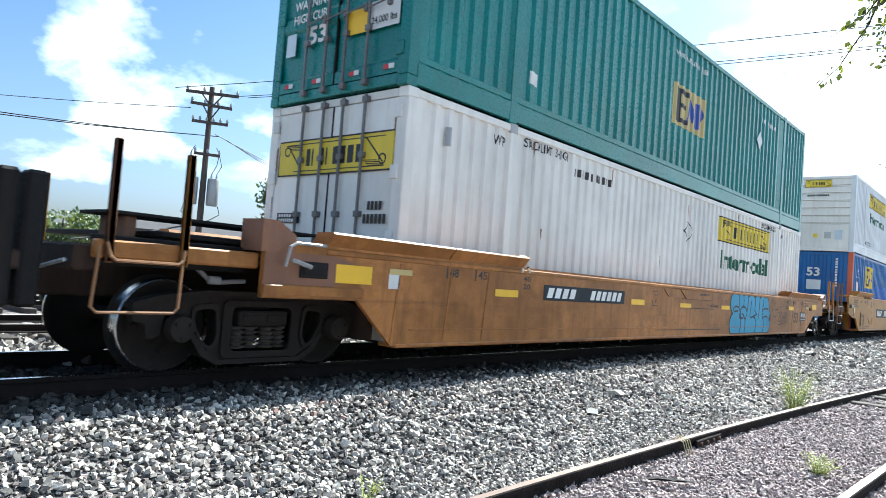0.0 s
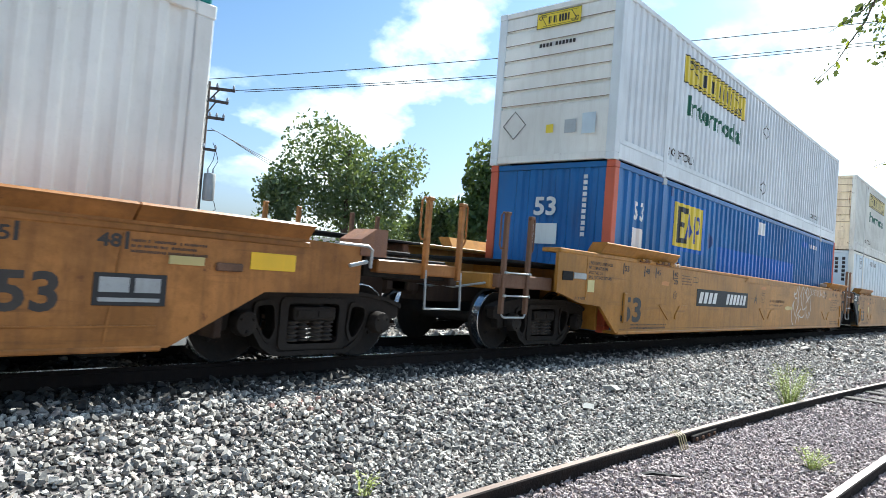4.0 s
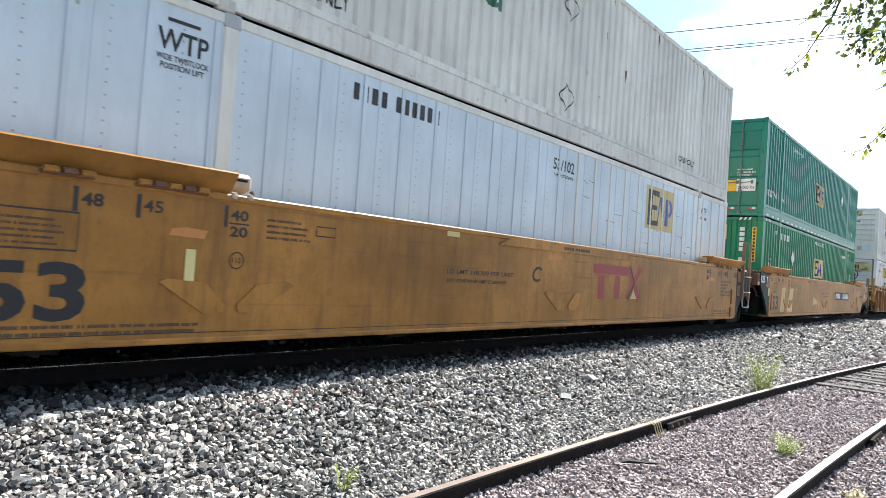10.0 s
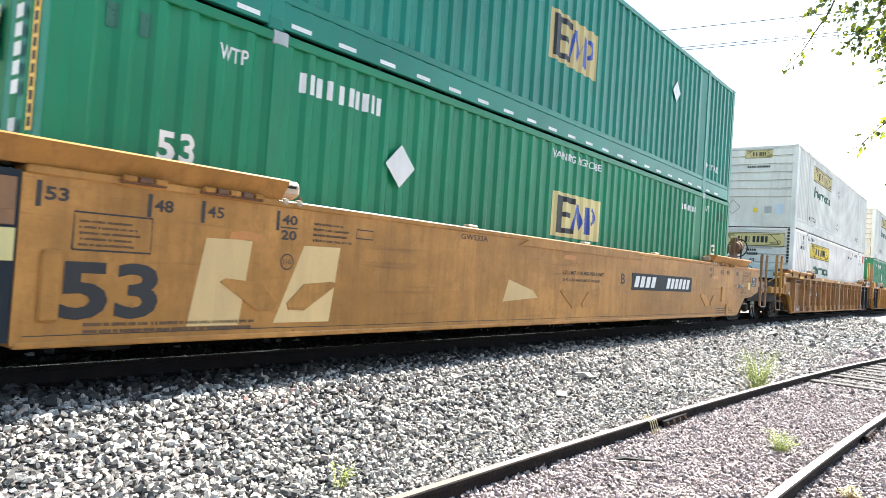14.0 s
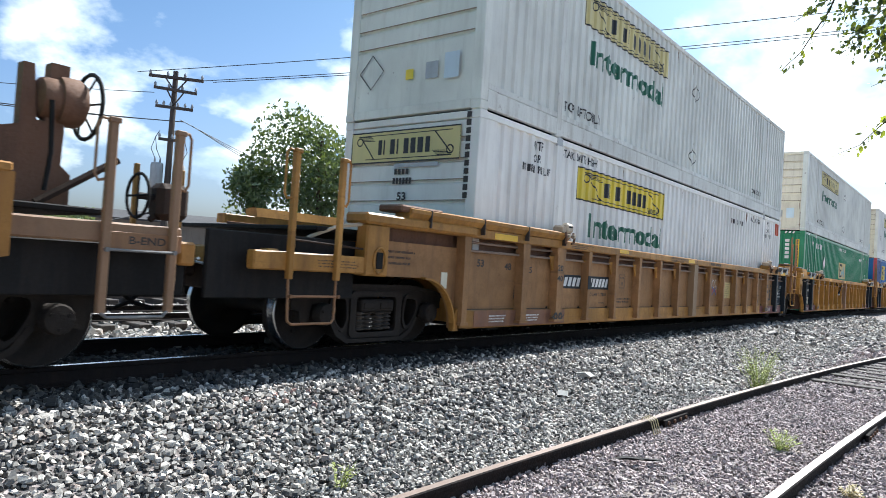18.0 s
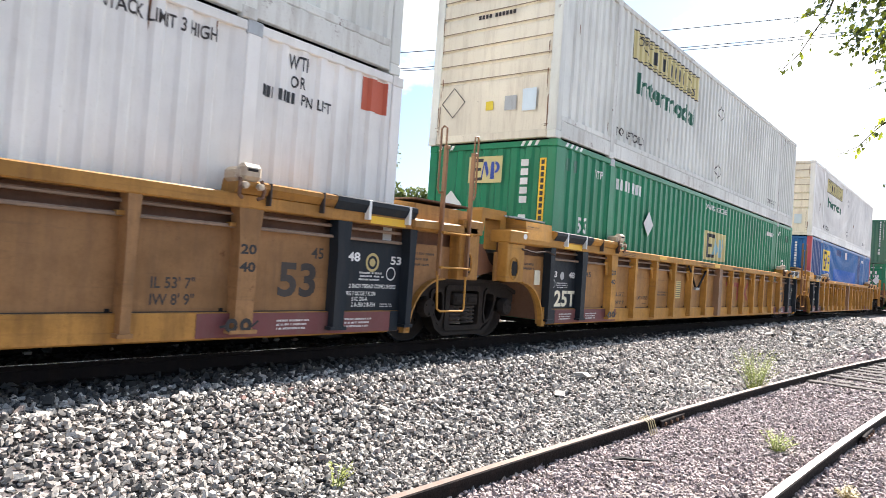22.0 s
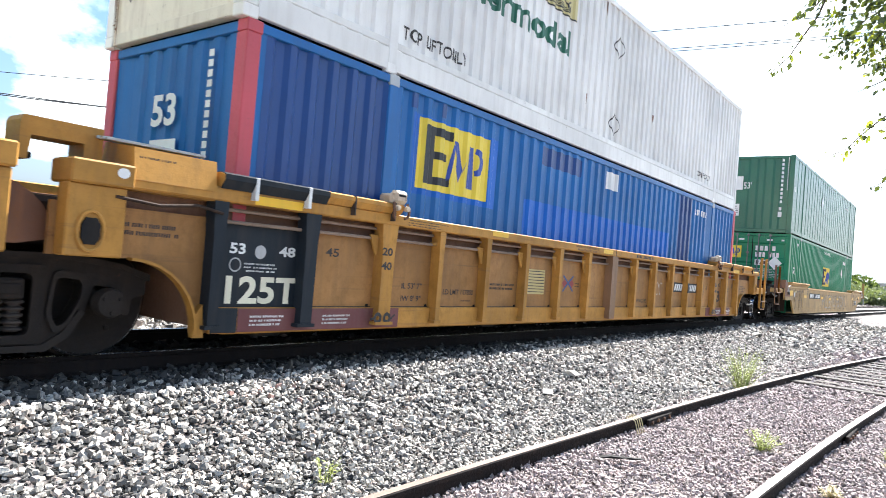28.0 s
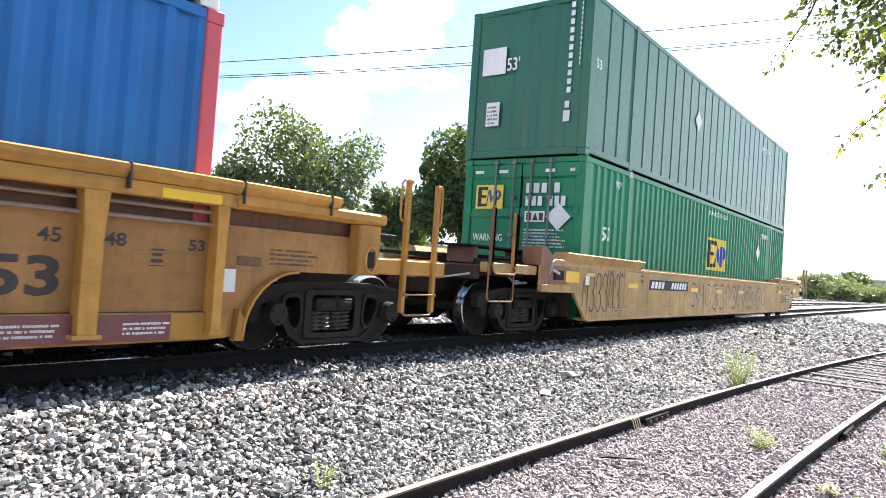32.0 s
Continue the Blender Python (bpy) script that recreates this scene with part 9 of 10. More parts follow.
_edge += [(12.5, 0.30), (9.98, 0.30)] + bow(10.13, 0.50, 0.30, 0.26, 235, 110)
part("spray_shape", on_side((_edge, [tuple(range(len(_edge)))]), y - 0.003), "sprayblue", e, "turquoise spray-painted letters")
_lines = [_edge + _edge[:1], bow(10.22, 0.80, 0.2, 0.10, 190, 70) + bow(10.30, 0.52, 0.26, 0.38, 80, -10) + [(10.48, 0.31)], [(10.08, 0.78), (10.2, 0.80), (10.36, 0.80)], [(10.38, 1.16), (10.42, 1.02), (10.40, 0.90)],
          [(10.68, 1.16), (10.72, 1.02), (10.70, 0.90)], bow(10.72, 0.78, 0.22, 0.12, 10, 175) + bow(10.60, 0.70, 0.16, 0.06, 180, 330), bow(10.62, 0.48, 0.24, 0.26, 90, -20) + [(10.82, 0.31)],
          [(11.02, 1.18), (11.0, 0.95), (10.94, 0.72), (10.85, 0.60)], [(11.26, 1.06), (11.20, 0.84), (11.17, 0.70), (11.24, 0.66), (11.66, 0.74)], bow(11.40, 0.50, 0.24, 0.18, 95, -20) + [(11.56, 0.31)],
          [(11.50, 1.14), (11.55, 0.95), (11.50, 0.84), (11.68, 0.73)], [(11.86, 1.14), (11.85, 0.90), (11.78, 0.60)], [(12.10, 1.10), (12.14, 0.95), (12.08, 0.86), (12.18, 0.78), (12.05, 0.72)],
          bow(12.02, 0.48, 0.20, 0.22, 80, -30) + [(12.12, 0.31)], bow(12.36, 0.80, 0.26, 0.09, 175, 40), bow(12.34, 0.62, 0.20, 0.08, 170, 30)]
for _l in _lines:
    part("spray_outline", on_side(flat_stroke(_l, 0.04), y - 0.006), "inkblack", e, "dark spray-painted outline")
part("marking", on_side(flat_word("LD LMT", 8.49, 8.80, 0.85, 0.91), y - 0.003), "inkdark", e)
part("small_print", on_side(flat_bars([1, 1, 1, 1, 1, 1], 8.84, 9.11, 0.85, 0.905, 0.4), y - 0.003), "inkdark", e)
plate_mark(e, 5.92, 0.83, 0.25, 0.245, y - 0.003)
for _p in ([(6.36, 1.14), (6.56, 1.01), (7.26, 1.01), (7.06, 1.14)], [(7.08, 1.152), (7.38, 0.985), (8.88, 0.99), (9.09, 1.152)], [(9.10, 1.145), (8.93, 1.02), (9.65, 1.03), (9.77, 1.145)]):
    part("rub_plate", Shape().prism(_p, y - 0.022 if _p[0][0] == 7.08 else y - 0.016, y), "orangecar", e, "bevelled rubbing plate with a bright worn edge")
part("number_bar", on_side(flat_bars([1, 1, 1, 1, 0, 1, 1, 1, 1, 1, 1], 8.02, 8.50, 1.07, 1.11), y - 0.026), "inkdark", e)
for _a, _b, _z in ((6.1, 9.3, 0.405), (7.55, 8.9, 0.815), (7.2, 8.7, 0.985)):
    part("scrape", on_side(flat_stroke([(_a + (_b - _a) * q / 8, _z + 0.008 * math.sin(3.1 * q)) for q in range(9)], 0.014), y - 0.003), "inkdark", e, "long black scrape mark")
# thin hand-sprayed marks after the turquoise letters
_marks = [bow(12.92, 0.98, 0.11, 0.13, 80, 440), [(13.12, 1.10), (13.10, 0.90), (13.14, 0.87), (13.34, 0.89)], [(13.38, 0.86), (13.42, 1.08), (13.55, 0.86), (13.60, 1.09)], [(13.66, 0.85), (13.70, 1.08), (13.80, 0.85), (13.88, 1.10)],
          bow(13.44, 0.74, 0.09, 0.08, 170, -40) + [(13.36, 0.58), (13.42, 0.60), (13.58, 0.57)], bow(13.68, 0.69, 0.08, 0.12, 90, 450), [(13.86, 0.82), (13.80, 0.68), (13.98, 0.68)], [(13.93, 0.80), (13.92, 0.57)],
          bow(14.08, 0.75, 0.06, 0.07, -90, 270) + bow(14.09, 0.62, 0.08, 0.07, 90, -270), [(13.02, 0.70), (13.20, 0.70)], [(13.45, 0.50), (13.95, 0.54)],
          [(12.55, 0.74), (12.58, 0.58), (12.61, 0.67), (12.645, 0.58), (12.66, 0.74)], [(12.69, 0.74), (12.70, 0.58)], [(12.69, 0.66), (12.77, 0.66)], [(12.77, 0.74), (12.78, 0.58)]]
for _l in _marks:
    part("spray_tag", on_side(flat_stroke(_l, 0.02), y - 0.0075), "inkdark", e, "thin black spray mark")
e, y = single_car(REF["H"], "palecar", "ochre single well car with faded grey spray tags")
scribble(e, -0.6, 1.0, 0.42, 1.1, y - 0.004, "inkdark", 6, 51, 0.03)
scribble(e, 5.0, 12.5, 0.40, 1.05, y - 0.004, "slate", 13, 53, 0.03)
scribble(e, 5.3, 12.0, 0.45, 1.0, y - 0.005, "galv", 9, 57, 0.03)
e, y = single_car(REF["A"] - 23.96, "black", "dark rusty well car ahead of the orange one", True)

for _x in (19.98, 20.16):
    part("end_stake", Shape().box(_x, _x + 0.14, -1.42, -1.22, 0.60, 1.56, 0.025), "black", e, "sooty upright end stake")
    part("end_stake", Shape().box(_x, _x + 0.14, 1.22, 1.42, 0.60, 1.56, 0.025), "darkrust", e)
part("end_shelf", Shape().box(19.6, 20.3, -1.40, 1.40, 0.86, 1.0, 0.02), "darkrust", e)

# ---- distance: poles, trees, sheds, bridge ----
def utility_pole(x, y, h):
    e = tagged(new("utility_pole"), "dark timber utility pole with crossarms and transformers", "utility pole")
    z0 = ground_z(x, y) - 0.1
    part("pole", Shape().tube([(x, y, z0), (x + 0.05, y, z0 + h)], 0.21, 10, 0.15), "poleWood", e)
    up = Vector((0, 0, 1))
    for zz, w, way, n in ((h - 0.44, 1.55, (0.80, -0.60, 0), 4), (h - 1.18, 1.22, (0.93, -0.37, 0), 4), (h - 2.24, 1.06, (0.87, -0.49, 0), 6), (h - 4.2, 0.75, (0.93, -0.37, 0), 3)):
        d = Vector(way)
        c = Vector((x, y - 0.2, z0 + zz))
        part("crossarm", Shape().tube([c - d * w, c + d * w], 0.11, 4), "poleWood", e)
        if zz > h - 2:
            for q in (-1, 1):
                part("brace", Shape().tube([c + d * w * 0.42 * q, c - up * 0.85], 0.045, 5), "poleWood", e)
        for k in range(n):
            p = c + d * w * (-0.94 + 1.88 * k / (n - 1)) + up * 0.09
            part("insulator", Shape().lathe([(0.05, 0.0), (0.09, 0.08), (0.075, 0.16), (0.03, 0.26)], tuple(p), 7, "z"), "porcelain", e)
    d = Vector((0.93, -0.37, 0))
    for q in (-1, 1):
        p = Vector((x, y, z0 + h - 7.3)) + d * 0.62 * q
        part("transformer", Shape().lathe([(0.05, 1.72), (0.33, 1.66), (0.36, 1.55), (0.36, 0.1), (0.32, 0.0)], tuple(p), 16, "z"), "galv", e, "grey cylindrical transformer")
        for o in (-0.15, 0.15):
            part("bushing", Shape().lathe([(0.05, 0.0), (0.07, 0.1), (0.04, 0.3)], tuple(p + d * o + up * 1.68), 6, "z"), "porcelain", e)
            part("drop_lead", Shape().tube([p + d * o + up * 1.95, p + d * (o + 0.25 * q) + up * 2.5, p + d * (0.2 * q) + up * 3.2, p + up * 3.6], 0.02, 4), "wire", e)
        part("drop_lead", Shape().tube([p + d * 0.36 * q, p + d * 0.5 * q - up * 0.5, p - d * 0.1 * q - up * 0.9, p - d * 0.4 * q - up * 1.0], 0.025, 4), "wire", e)
    part("service_cable", Shape().tube([(x, y, z0 + h - 8.4), (x - 3.5, y - 1.0, z0 + h - 9.3), (x - 8, y - 2, z0 + h - 10.1)], 0.05, 5), "wire", e)
    return e, z0


PX, PY = 21.6, 32.2
utility_pole(PX, PY, 12.15)


def wire(p, q, sag, r=0.016):
    p, q = Vector(p), Vector(q)
    pts = [p.lerp(q, i / 16) - Vector((0, 0, sag * 4 * (i / 16) * (1 - i / 16))) for i in range(17)]
    tagged(new("overhead_wire", mesh_of("overhead_wire", Shape().tube(pts, r, 5))), "thin dark overhead wire", "wire", "overhead wires").data.materials.append(M["wire"])


for dz, o in ((11.35, -1.7), (11.3, 1.3), (11.3, 1.8)):
    wire((PX + o, PY - o * 0.7, dz), (60 + o, -25 + o, dz + 10.0), 0.9, 0.023)
for dz, o in ((8.75, 0.8), (8.55, -0.8)):
    wire((PX + o, PY, dz), (-9, 47, dz + 1.2), 0.9, 0.03)
wire((PX - 1.2, PY, 10.1), (-12, 50, 9.0), 0.7, 0.02)
for k in range(3):
    wire((PX + 0.3 + 0.4 * k, PY - 0.4, 8.75 - 0.1 * k), (44, 36 + 2 * k, 5.2), 0.3, 0.022)


def leaves(n, centre, radii, size, seed, hole=0.0):
    """Leaf blades scattered in a lumpy crown."""
    r = np.random.default_rng(seed)
    k = 26
    c = r.normal(size=(k, 3)); c /= np.linalg.norm(c, axis=1)[:, None]
    c *= (0.35 + 0.5 * r.random((k, 1)))
    rad = r.uniform(0.26, 0.48, k)
    i = r.integers(0, k, n)
    d = r.normal(size=(n, 3)); d /= np.linalg.norm(d, axis=1)[:, None]
    p = c[i] + d * rad[i][:, None] * (0.55 + 0.5 * r.random((n, 1)))
    p = np.asarray(centre) + p * np.asarray(radii)
    u = r.normal(size=(n, 3)); u /= np.linalg.norm(u, axis=1)[:, None]
    w = np.cross(u, r.normal(size=(n, 3))); w /= np.linalg.norm(w, axis=1)[:, None]
    s = size * r.uniform(0.6, 1.4, (n, 1))
    V = np.stack([p - u * s, p + w * s * 0.55, p + u * s, p - w * s * 0.55], 1).reshape(-1, 3)
    F = (np.arange(n)[:, None] * 4 + np.arange(4)[None]).astype(np.int32)
    return V, F, np.asarray(centre) + c * np.asarray(radii)


def tree(x, y, h, rx, rz, seed, mat, label, n=9000, size=0.16, trunk=0.22):
    e = tagged(new("tree"), label, "tree", "trees beyond the track")
    z0 = ground_z(x, y) - 0.1
    V, F, hubs = leaves(n, (x, y, z0 + h - rz), (rx, rx, rz), size, seed)
    t = Shape().tube([(x, y, z0), (x + 0.1, y, z0 + h * 0.35), (x - 0.1, y + 0.1, z0 + h * 0.6), (x, y, z0 + h * 0.85)], trunk, 8, trunk * 0.25)
    part("trunk", t, "bark", e)
    for k, hub in enumerate(hubs[:14]):
        a = Vector((x, y, z0 + h * (0.3 + 0.035 * k)))
        b = Vector(hub)
        part("limb", Shape().tube([a, a.lerp(b, 0.5) + Vector((0, 0, 0.3)), b], trunk * 0.35, 6, 0.02), "bark", e)
    part("crown", fast_mesh("crown", V, F, mat), mat, e)
    return e


def at(az, dist):
    a = radians(az)
    return EYE[0] + dist * math.cos(a), EYE[1] + dist * math.sin(a)


tree(*at(49.3, 46), 11.6, 4.5, 4.4, 21, "leaf", "tall broad-leaved tree with a loose sunlit crown", 11000, 0.15)
tree(*at(54.5, 47), 8.2, 2.2, 2.6, 22, "leaf", "leafy side tree with an open crown", 3000, 0.16)
tree(*at(36.2, 50), 11.4, 3.9, 4.6, 23, "darkleaf", "dense round dark-green maple", 15000, 0.20)
tree(*at(42.2, 52), 8.2, 2.3, 3.2, 24, "leaf", "small pale-green tree behind the yard", 5000, 0.16)
tree(*at(40.2, 60), 7.4, 2.6, 3.0, 25, "darkleaf", "low dark tree between taller ones", 4000, 0.2)
tree(*at(46.0, 60), 6.6, 4.5, 2.6, 26, "leaf", "low bushy tree at the yard edge", 5000, 0.2)
tree(*at(70.3, 75), 5.6, 4.0, 2.3, 27, "leaf", "low distant leafy tree", 4000, 0.22)
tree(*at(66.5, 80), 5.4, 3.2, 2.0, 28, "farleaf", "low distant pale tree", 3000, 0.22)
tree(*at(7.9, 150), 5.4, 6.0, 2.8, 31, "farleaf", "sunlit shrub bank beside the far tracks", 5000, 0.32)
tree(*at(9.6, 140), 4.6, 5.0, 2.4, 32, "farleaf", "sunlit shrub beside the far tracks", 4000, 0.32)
tree(*at(6.6, 175), 6.4, 4.2, 3.6, 33, "darkleaf", "small dark tree near the distant bridge", 4000, 0.32)
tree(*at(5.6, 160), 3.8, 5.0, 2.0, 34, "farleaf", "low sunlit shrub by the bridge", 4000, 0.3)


def shed(x, y, lx, ly, h, yaw, label):
    e = tagged(new("shed"), label, "shed")
    z0 = ground_z(x, y) - 0.2
    def s(sh):
        c, d = math.cos(radians(yaw)), math.sin(radians(yaw))
        sh.v = [(x + a * c - b * d, y + a * d + b * c, q + z0) for a, b, q in sh.v]
        return sh
    part("wall", s(Shape().box(-lx / 2, lx / 2, -ly / 2, ly / 2, 0, h)), "shedwall", e)
    part("roof", s(Shape().profile([(-ly / 2 - 0.4, h), (0, h + 0.7), (ly / 2 + 0.4, h), (ly / 2 + 0.4, h - 0.12), (0, h + 0.55), (-ly / 2 - 0.4, h - 0.12)], -lx / 2 - 0.4, lx / 2 + 0.4)), "roof", e, "dark low-pitched roof")
    for i in range(3):
        a = -lx / 2 + lx * (i + 0.5) / 3
        w = part("window", s(Shape().box(a - 0.5, a + 0.5, -ly / 2 - 0.05, -ly / 2 + 0.02, 1.0, 2.0)), "roof", e)
    return e


shed(*at(60.8, 56), 9.0, 6.0, 3.6, -30, "low dark-roofed trackside shed")
shed(*at(53.0, 62), 9.0, 6.0, 3.4, -36, "long low shed behind the yard tracks")


def far_bridge():
    e = tagged(new("road_bridge"), "pale concrete road bridge far down the line", "bridge")
    x = 210.0
    part("deck", Shape().box(x, x + 8, -60, 16, 3.6, 4.7, 0.05), "concrete", e)
    part("parapet", Shape().box(x - 0.2, x, -60, 16, 4.2, 5.2, 0.05), "concrete", e)
    for y in (14, 4, -14, -30):
        part("pier", Shape().box(x + 2, x + 5, y - 0.6, y + 0.6, -0.6, 3.6, 0.05), "concrete", e)


far_bridge()


def hills():
    V, F = [], []
    n = 90
    for i in range(n):
        a = radians(-40 + 170 * i / (n - 1))
        h = 9 + 16 * (0.5 + noise.noise((i * 0.11, 3.0, 0))) + 2.5 * noise.noise((i * 0.6, 7.0, 0))
        V += [(700 * math.cos(a), 700 * math.sin(a), -2), (720 * math.cos(a), 720 * math.sin(a), h), (900 * math.cos(a), 900 * math.sin(a), h * 1.05)]
    for i in range(n - 1):
        for k in range(2):
            F.append((3 * i + k, 3 * i + 3 + k, 3 * i + 4 + k, 3 * i + 1 + k))
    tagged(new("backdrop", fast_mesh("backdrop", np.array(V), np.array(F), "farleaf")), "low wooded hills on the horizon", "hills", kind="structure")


hills()


# ---- near plants ----
def weed(x, y, n, h, spread, seed, mat, label):
    """A tuft of stems with narrow leaves."""
    r = random.Random(seed)
    e = tagged(new("weed"), label, "weed", "weeds in the gravel")
    z0 = ground_z(x, y)
    st, V, F = Shape(), [], []
    for i in range(n):
        a, l = r.uniform(0, 6.28), h * r.uniform(0.5, 1.0)
        dx, dy = math.cos(a) * spread * r.uniform(0.2, 1), math.sin(a) * spread * r.uniform(0.2, 1)
        p = [Vector((x + dx * 0.2, y + dy * 0.2, z0 - 0.01)), Vector((x + dx * 0.55, y + dy * 0.55, z0 + l * 0.6)), Vector((x + dx, y + dy, z0 + l))]
        st.tube(p, 0.003, 4, 0.0012)
        for k in range(9):
            q = p[0].lerp(p[1], k / 4.5) if k < 4.5 else p[1].lerp(p[2], (k - 4.5) / 4.5)
            b = r.uniform(0, 6.28)
            d = Vector((math.cos(b), math.sin(b), r.uniform(0.1, 0.7))).normalized()
            s = d.cross(Vector((0, 0, 1))).normalized()
            ll = r.uniform(0.02, 0.05)
            m = len(V)
            V += [q, q + d * ll * 0.5 + s * ll * 0.22, q + d * ll, q + d * ll * 0.5 - s * ll * 0.22]
            F.append((m, m + 1, m + 2, m + 3))
    part("stem_tuft", st, mat, e)
    part("leaves", fast_mesh("leaves", np.array([tuple(v) for v in V]), np.array(F), mat), mat, e)


weed(10.35, -4.20, 80, 0.64, 0.40, 1, "weed", "yellow-green weed tuft growing against the siding rail")
weed(6.75, -5.28, 34, 0.19, 0.22, 2, "weed", "small yellow-green weed between the siding rails")
weed(3.05, -3.55, 8, 0.19, 0.13, 3, "weed", "thin pale weed in the ballast")
weed(5.2, -6.25, 16, 0.16, 0.14, 4, "weed", "small weed beside the near siding rail")
weed(5.6, -5.98, 26, 0.12, 0.12, 5, "dry", "dry straw-coloured tuft against the rail")
weed(6.9, -6.35, 24, 0.10, 0.20, 6, "dry", "patch of dry brown grass in the gravel")
weed(7.4, -6.2, 14, 0.15, 0.12, 7, "weed", "small green weed near the dry grass")


def litter():
    e = tagged(new("dry_stalks"), "bleached dry stalks hanging over the siding rail", "dry stalks")
    y = siding_y(6.35)
    for i in range(4):
        x = 6.28 + 0.05 * i
        part("stalk", Shape().tube([(x, y + 0.05, -0.40), (x + 0.02, y + 0.01, -0.27), (x + 0.01, y - 0.07, -0.30), (x - 0.02, y - 0.12, -0.41)], 0.005, 5), "dry", e)
    e = tagged(new("wood_scrap"), "dark splinter of wood lying in the gravel", "scrap")
    part("splinter", Shape().prism([(-0.19, 0.006), (-0.10, 0.016), (-0.04, 0.010), (0.03, 0.004), (0.03, -0.006), (-0.06, -0.002), (-0.15, 0.0)], -0.022, 0.022).prism([(0.0, 0.0), (0.05, 0.010), (0.13, 0.002), (0.19, -0.004), (0.06, -0.006)], -0.040, -0.006), "black", e)
    e.matrix_basis = pose(5.15, -4.62, -0.362, 0, 0, -38)
    rr = random.Random(77)
    for k in range(9):
        x, y, q = 3.75 + rr.gauss(0, 0.16), -1.98 + rr.gauss(0, 0.10), rr.uniform(0.022, 0.036)
        e = tagged(new("pink_stone"), "pinkish angular stone among grey ballast", "stone", "pinkish stones in the ballast")
        part("stone", Shape().prism([(-q, -0.01), (-0.5 * q, 0.6 * q), (0.6 * q, 0.5 * q), (1.1 * q, -0.01), (0.3 * q, -0.03)], -0.6 * q, 0.6 * q), "redstone", e)
        e.matrix_basis = pose(x, y, ground_z(x, y) + 0.035, rr.uniform(-15, 15), rr.uniform(-15, 15), rr.uniform(0, 180))
    for x, y, s, mat, lab in ((7.2, -2.85, 0.11, "concrete", "flat pale stone on the ballast"), (8.4, -2.5, 0.13, "concrete", "long grey stone on the ballast")):
        e = tagged(new("flat_stone"), lab, "stone")
        part("stone", Shape().prism([(-s, -0.02), (-0.4 * s, 0.035), (0.7 * s, 0.03), (1.1 * s, -0.01), (0.3 * s, -0.03)], -0.5 * s, 0.5 * s), mat, e)
        e.matrix_basis = pose(x, y, ground_z(x, y) + 0.05, 0, 8, random.uniform(0, 90))


litter()


def branch_leaf(V, F, p, d, s, r):
    """One lobed leaf blade hanging from p along d."""
    d = d.normalized()
    w = d.cross(Vector((r.uniform(-1, 1), r.uniform(-1, 1), r.uniform(-1, 1)))).normalized()
    n = d.cross(w) * 0.12
    m = len(V)
    out = [(0, 0), (0.20, 0.26), (0.34, 0.20), (0.52, 0.40), (0.60, 0.22), (0.80, 0.20), (1.0, 0.0), (0.80, -0.20), (0.60, -0.22), (0.52, -0.40), (0.34, -0.20), (0.20, -0.26)]
    for a, b in out:
        q = p + d * a * s + w * b * s + n * s * abs(b) * 2
        V.append(tuple(q))
    for i in range(1, 6):
        F.append((m, m + i, m + i + 1))
    for i in range(6, 11):
        F.append((m, m + i, m + i + 1))


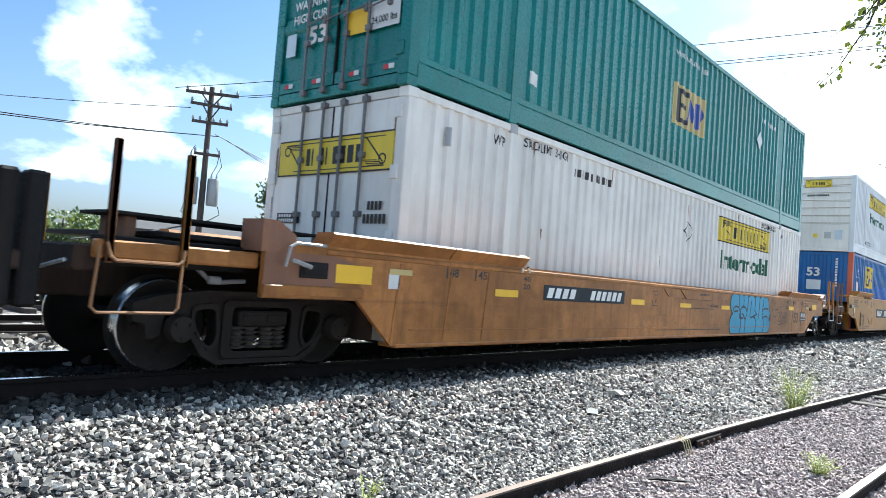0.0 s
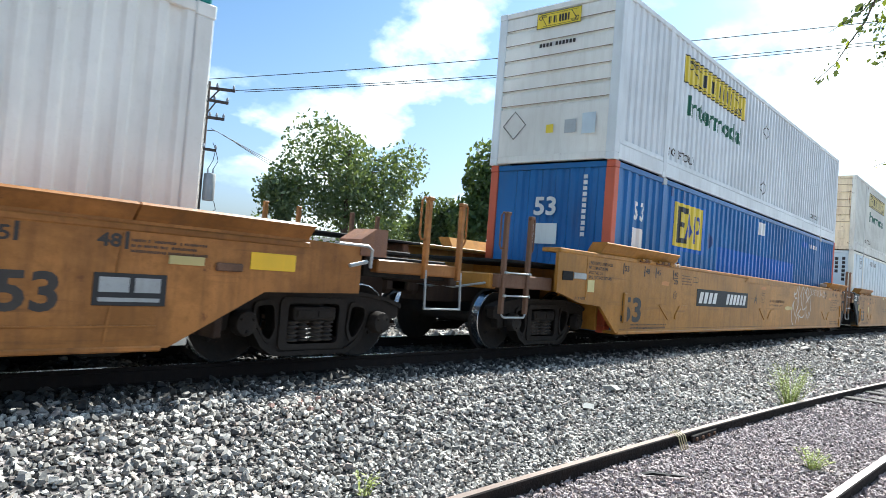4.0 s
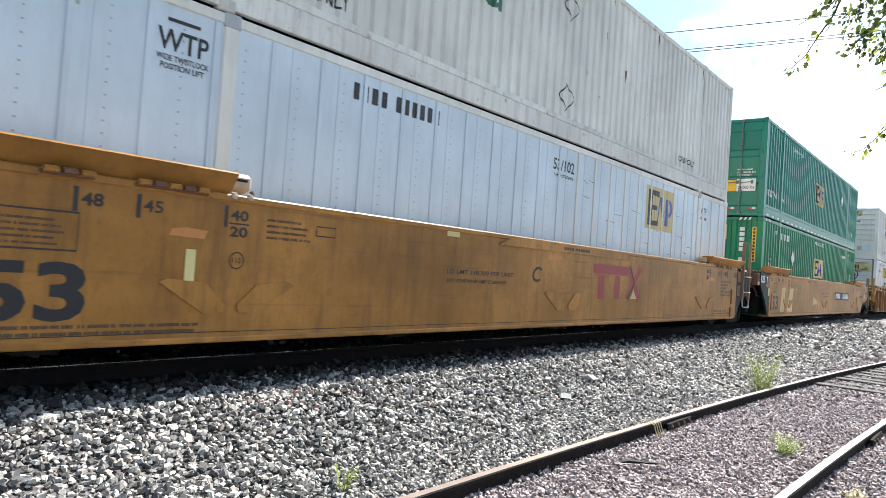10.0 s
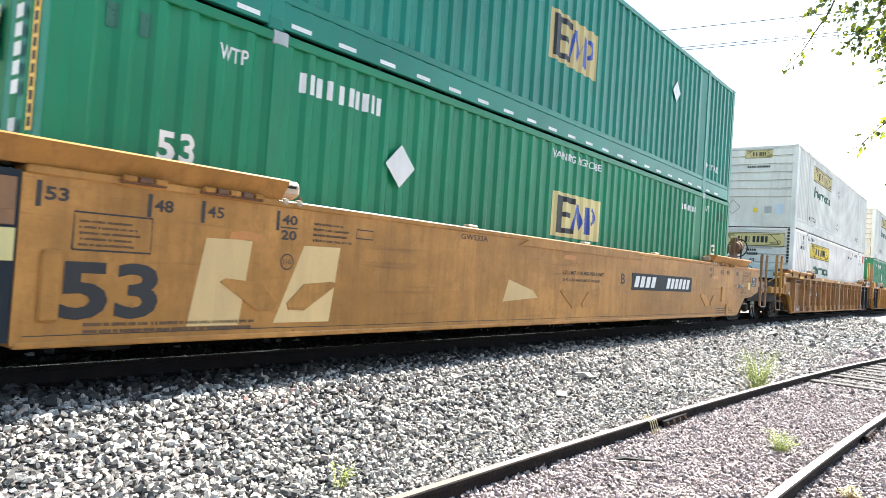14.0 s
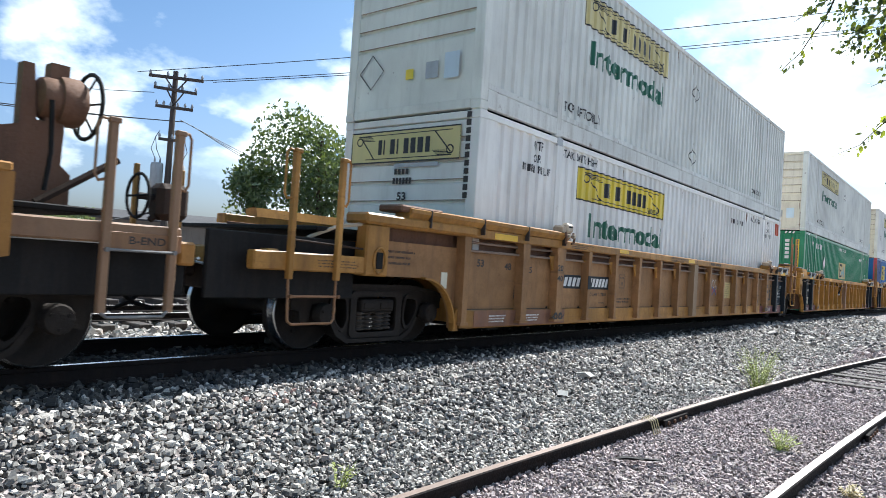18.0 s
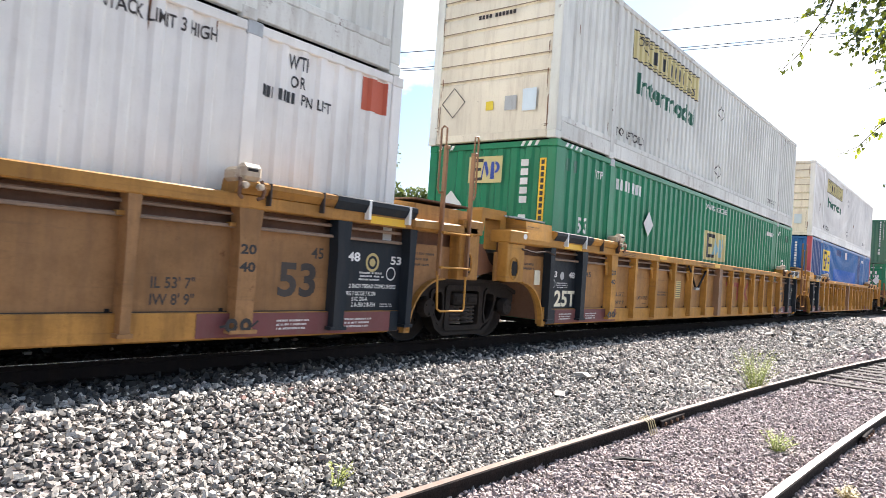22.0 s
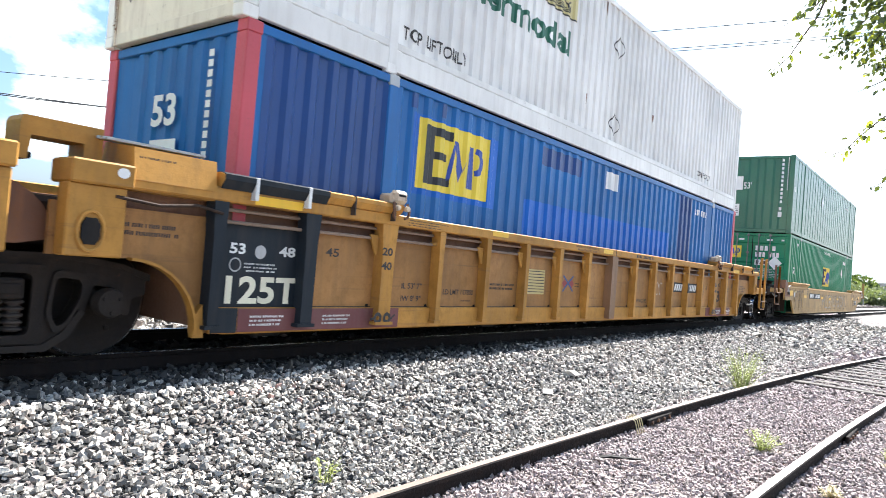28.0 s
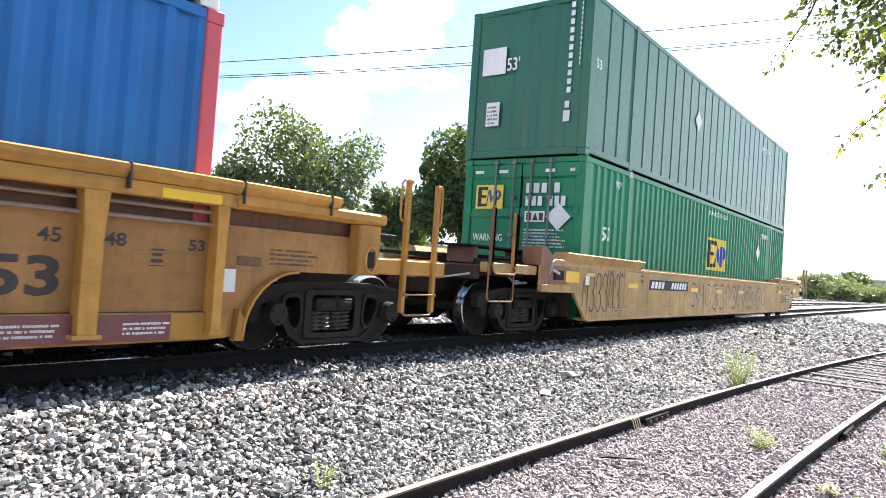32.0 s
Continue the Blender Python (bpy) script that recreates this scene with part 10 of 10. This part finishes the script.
def near_branch():
    """Boughs of a tree beside the camera, reaching into the upper right of the view."""
    e = tagged(new("tree_branch"), "leafy overhanging boughs with leaves with backlight put into their yellow-green colour", "tree")
    r = random.Random(12)
    D = 5.2

    def sp(az, el, d=D):
        a, b = radians(az), radians(el)
        return Vector(EYE) + d * Vector((math.cos(b) * math.cos(a), math.cos(b) * math.sin(a), math.sin(b)))
    root = sp(-14, 30, 4.6)
    part("trunk", Shape().tube([(3.6, -10.2, ground_z(3.6, -10.2) - 0.1), (3.7, -10.0, 1.6), root], 0.16, 8, 0.05), "bark", e)
    twigs = [([(-14, 30), (2, 25), (10.4, 22.4), (11.1, 20.8), (11.5, 19.8), (12.4, 18.5), (13.2, 17.2), (14.6, 15.9)], 40, 0.35, 0.035, 0.42), ([(10.6, 22.0), (11.6, 20.6), (13.8, 19.3)], 12, 0.1, 0.03, 0.2),
             ([(-14, 30), (0, 24), (6.8, 21.6), (8.9, 20.4), (10.0, 19.5)], 150, 0.10, 0.07, 0.45), ([(0, 24), (5.0, 20.6), (7.6, 19.4), (9.0, 18.1), (9.6, 17.4)], 150, 0.10, 0.08, 0.4),
             ([(0, 24), (4.4, 19.6), (6.7, 18.3), (8.0, 16.7)], 170, 0.3, 0.07, 0.4), ([(0, 24), (3.6, 18.2), (5.6, 16.8), (6.8, 16.1)], 160, 0.25, 0.07, 0.4), ([(3.6, 18.2), (5.4, 15.8), (6.5, 15.1), (7.9, 14.5)], 10, 0.1, 0.03, 0.4),
             ([(-14, 30), (0, 17), (4.4, 14.2), (6.4, 12.5), (7.4, 11.6), (8.4, 10.5), (9.8, 9.9)], 38, 0.75, 0.035, 0.45), ([(-14, 30), (0, 12), (4.2, 9.2), (6.7, 7.8)], 26, 0.1, 0.04, 0.6),
             ([(2, 25), (6.0, 23.2), (9.4, 21.8), (10.9, 21.2)], 60, 0.2, 0.06, 0.4), ([(0, 24), (4.5, 22.0), (7.4, 20.6)], 260, 0.1, 0.1, 0.4), ([(0, 20), (3.5, 17.0), (5.4, 14.4)], 60, 0.3, 0.08, 0.5)]
    for k, (pts, n, bright, wide, first) in enumerate(twigs):
        ps = [sp(a - (0.5 if k > 1 else 1.2), b, D + 0.12 * (k % 4)) if a != -14 else root for a, b in pts]
        part("twig", Shape().tube(ps, 0.007 if k else 0.010, 5, 0.0015), "bark", e)
        V, F, V2, F2 = [], [], [], []
        for j in range(n):
            t = first + (1 - first) * (j / n) ** 1.15
            u = min(t, 0.999) * (len(ps) - 1)
            i = int(u)
            g = wide * (1.1 - 0.6 * j / n)
            q = ps[i].lerp(ps[i + 1], u - i) + Vector((r.gauss(0, g), r.gauss(0, g), r.gauss(-0.3 * g, g)))
            d = Vector((r.uniform(-0.7, 0.4), r.uniform(-0.3, 0.7), r.uniform(-1.0, 0.05)))
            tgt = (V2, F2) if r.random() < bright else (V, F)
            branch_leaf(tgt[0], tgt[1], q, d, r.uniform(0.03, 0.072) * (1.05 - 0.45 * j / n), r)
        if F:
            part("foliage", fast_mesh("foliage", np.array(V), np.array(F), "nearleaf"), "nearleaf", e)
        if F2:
            part("foliage", fast_mesh("foliage", np.array(V2), np.array(F2), "sunleaf"), "sunleaf", e, "leaves with backlight put into their yellow-green colour")


near_branch()


def motions():
    for ob, x, y, z in MOVERS:
        walk(ob, [(t, pose(x - s, y, z)) for t, s in ROLL])
    ts, ss = [r[0] for r in ROLL], [r[1] for r in ROLL]
    steps = [0.1 * k for k in range(321)]
    run = np.interp(steps, ts, ss)
    for ob, x, z, r in WHEELS:
        walk(ob, [(t, pose(x, 0, z, 0, -math.degrees(s / r) , 0)) for t, s in zip(steps, run)])


motions()
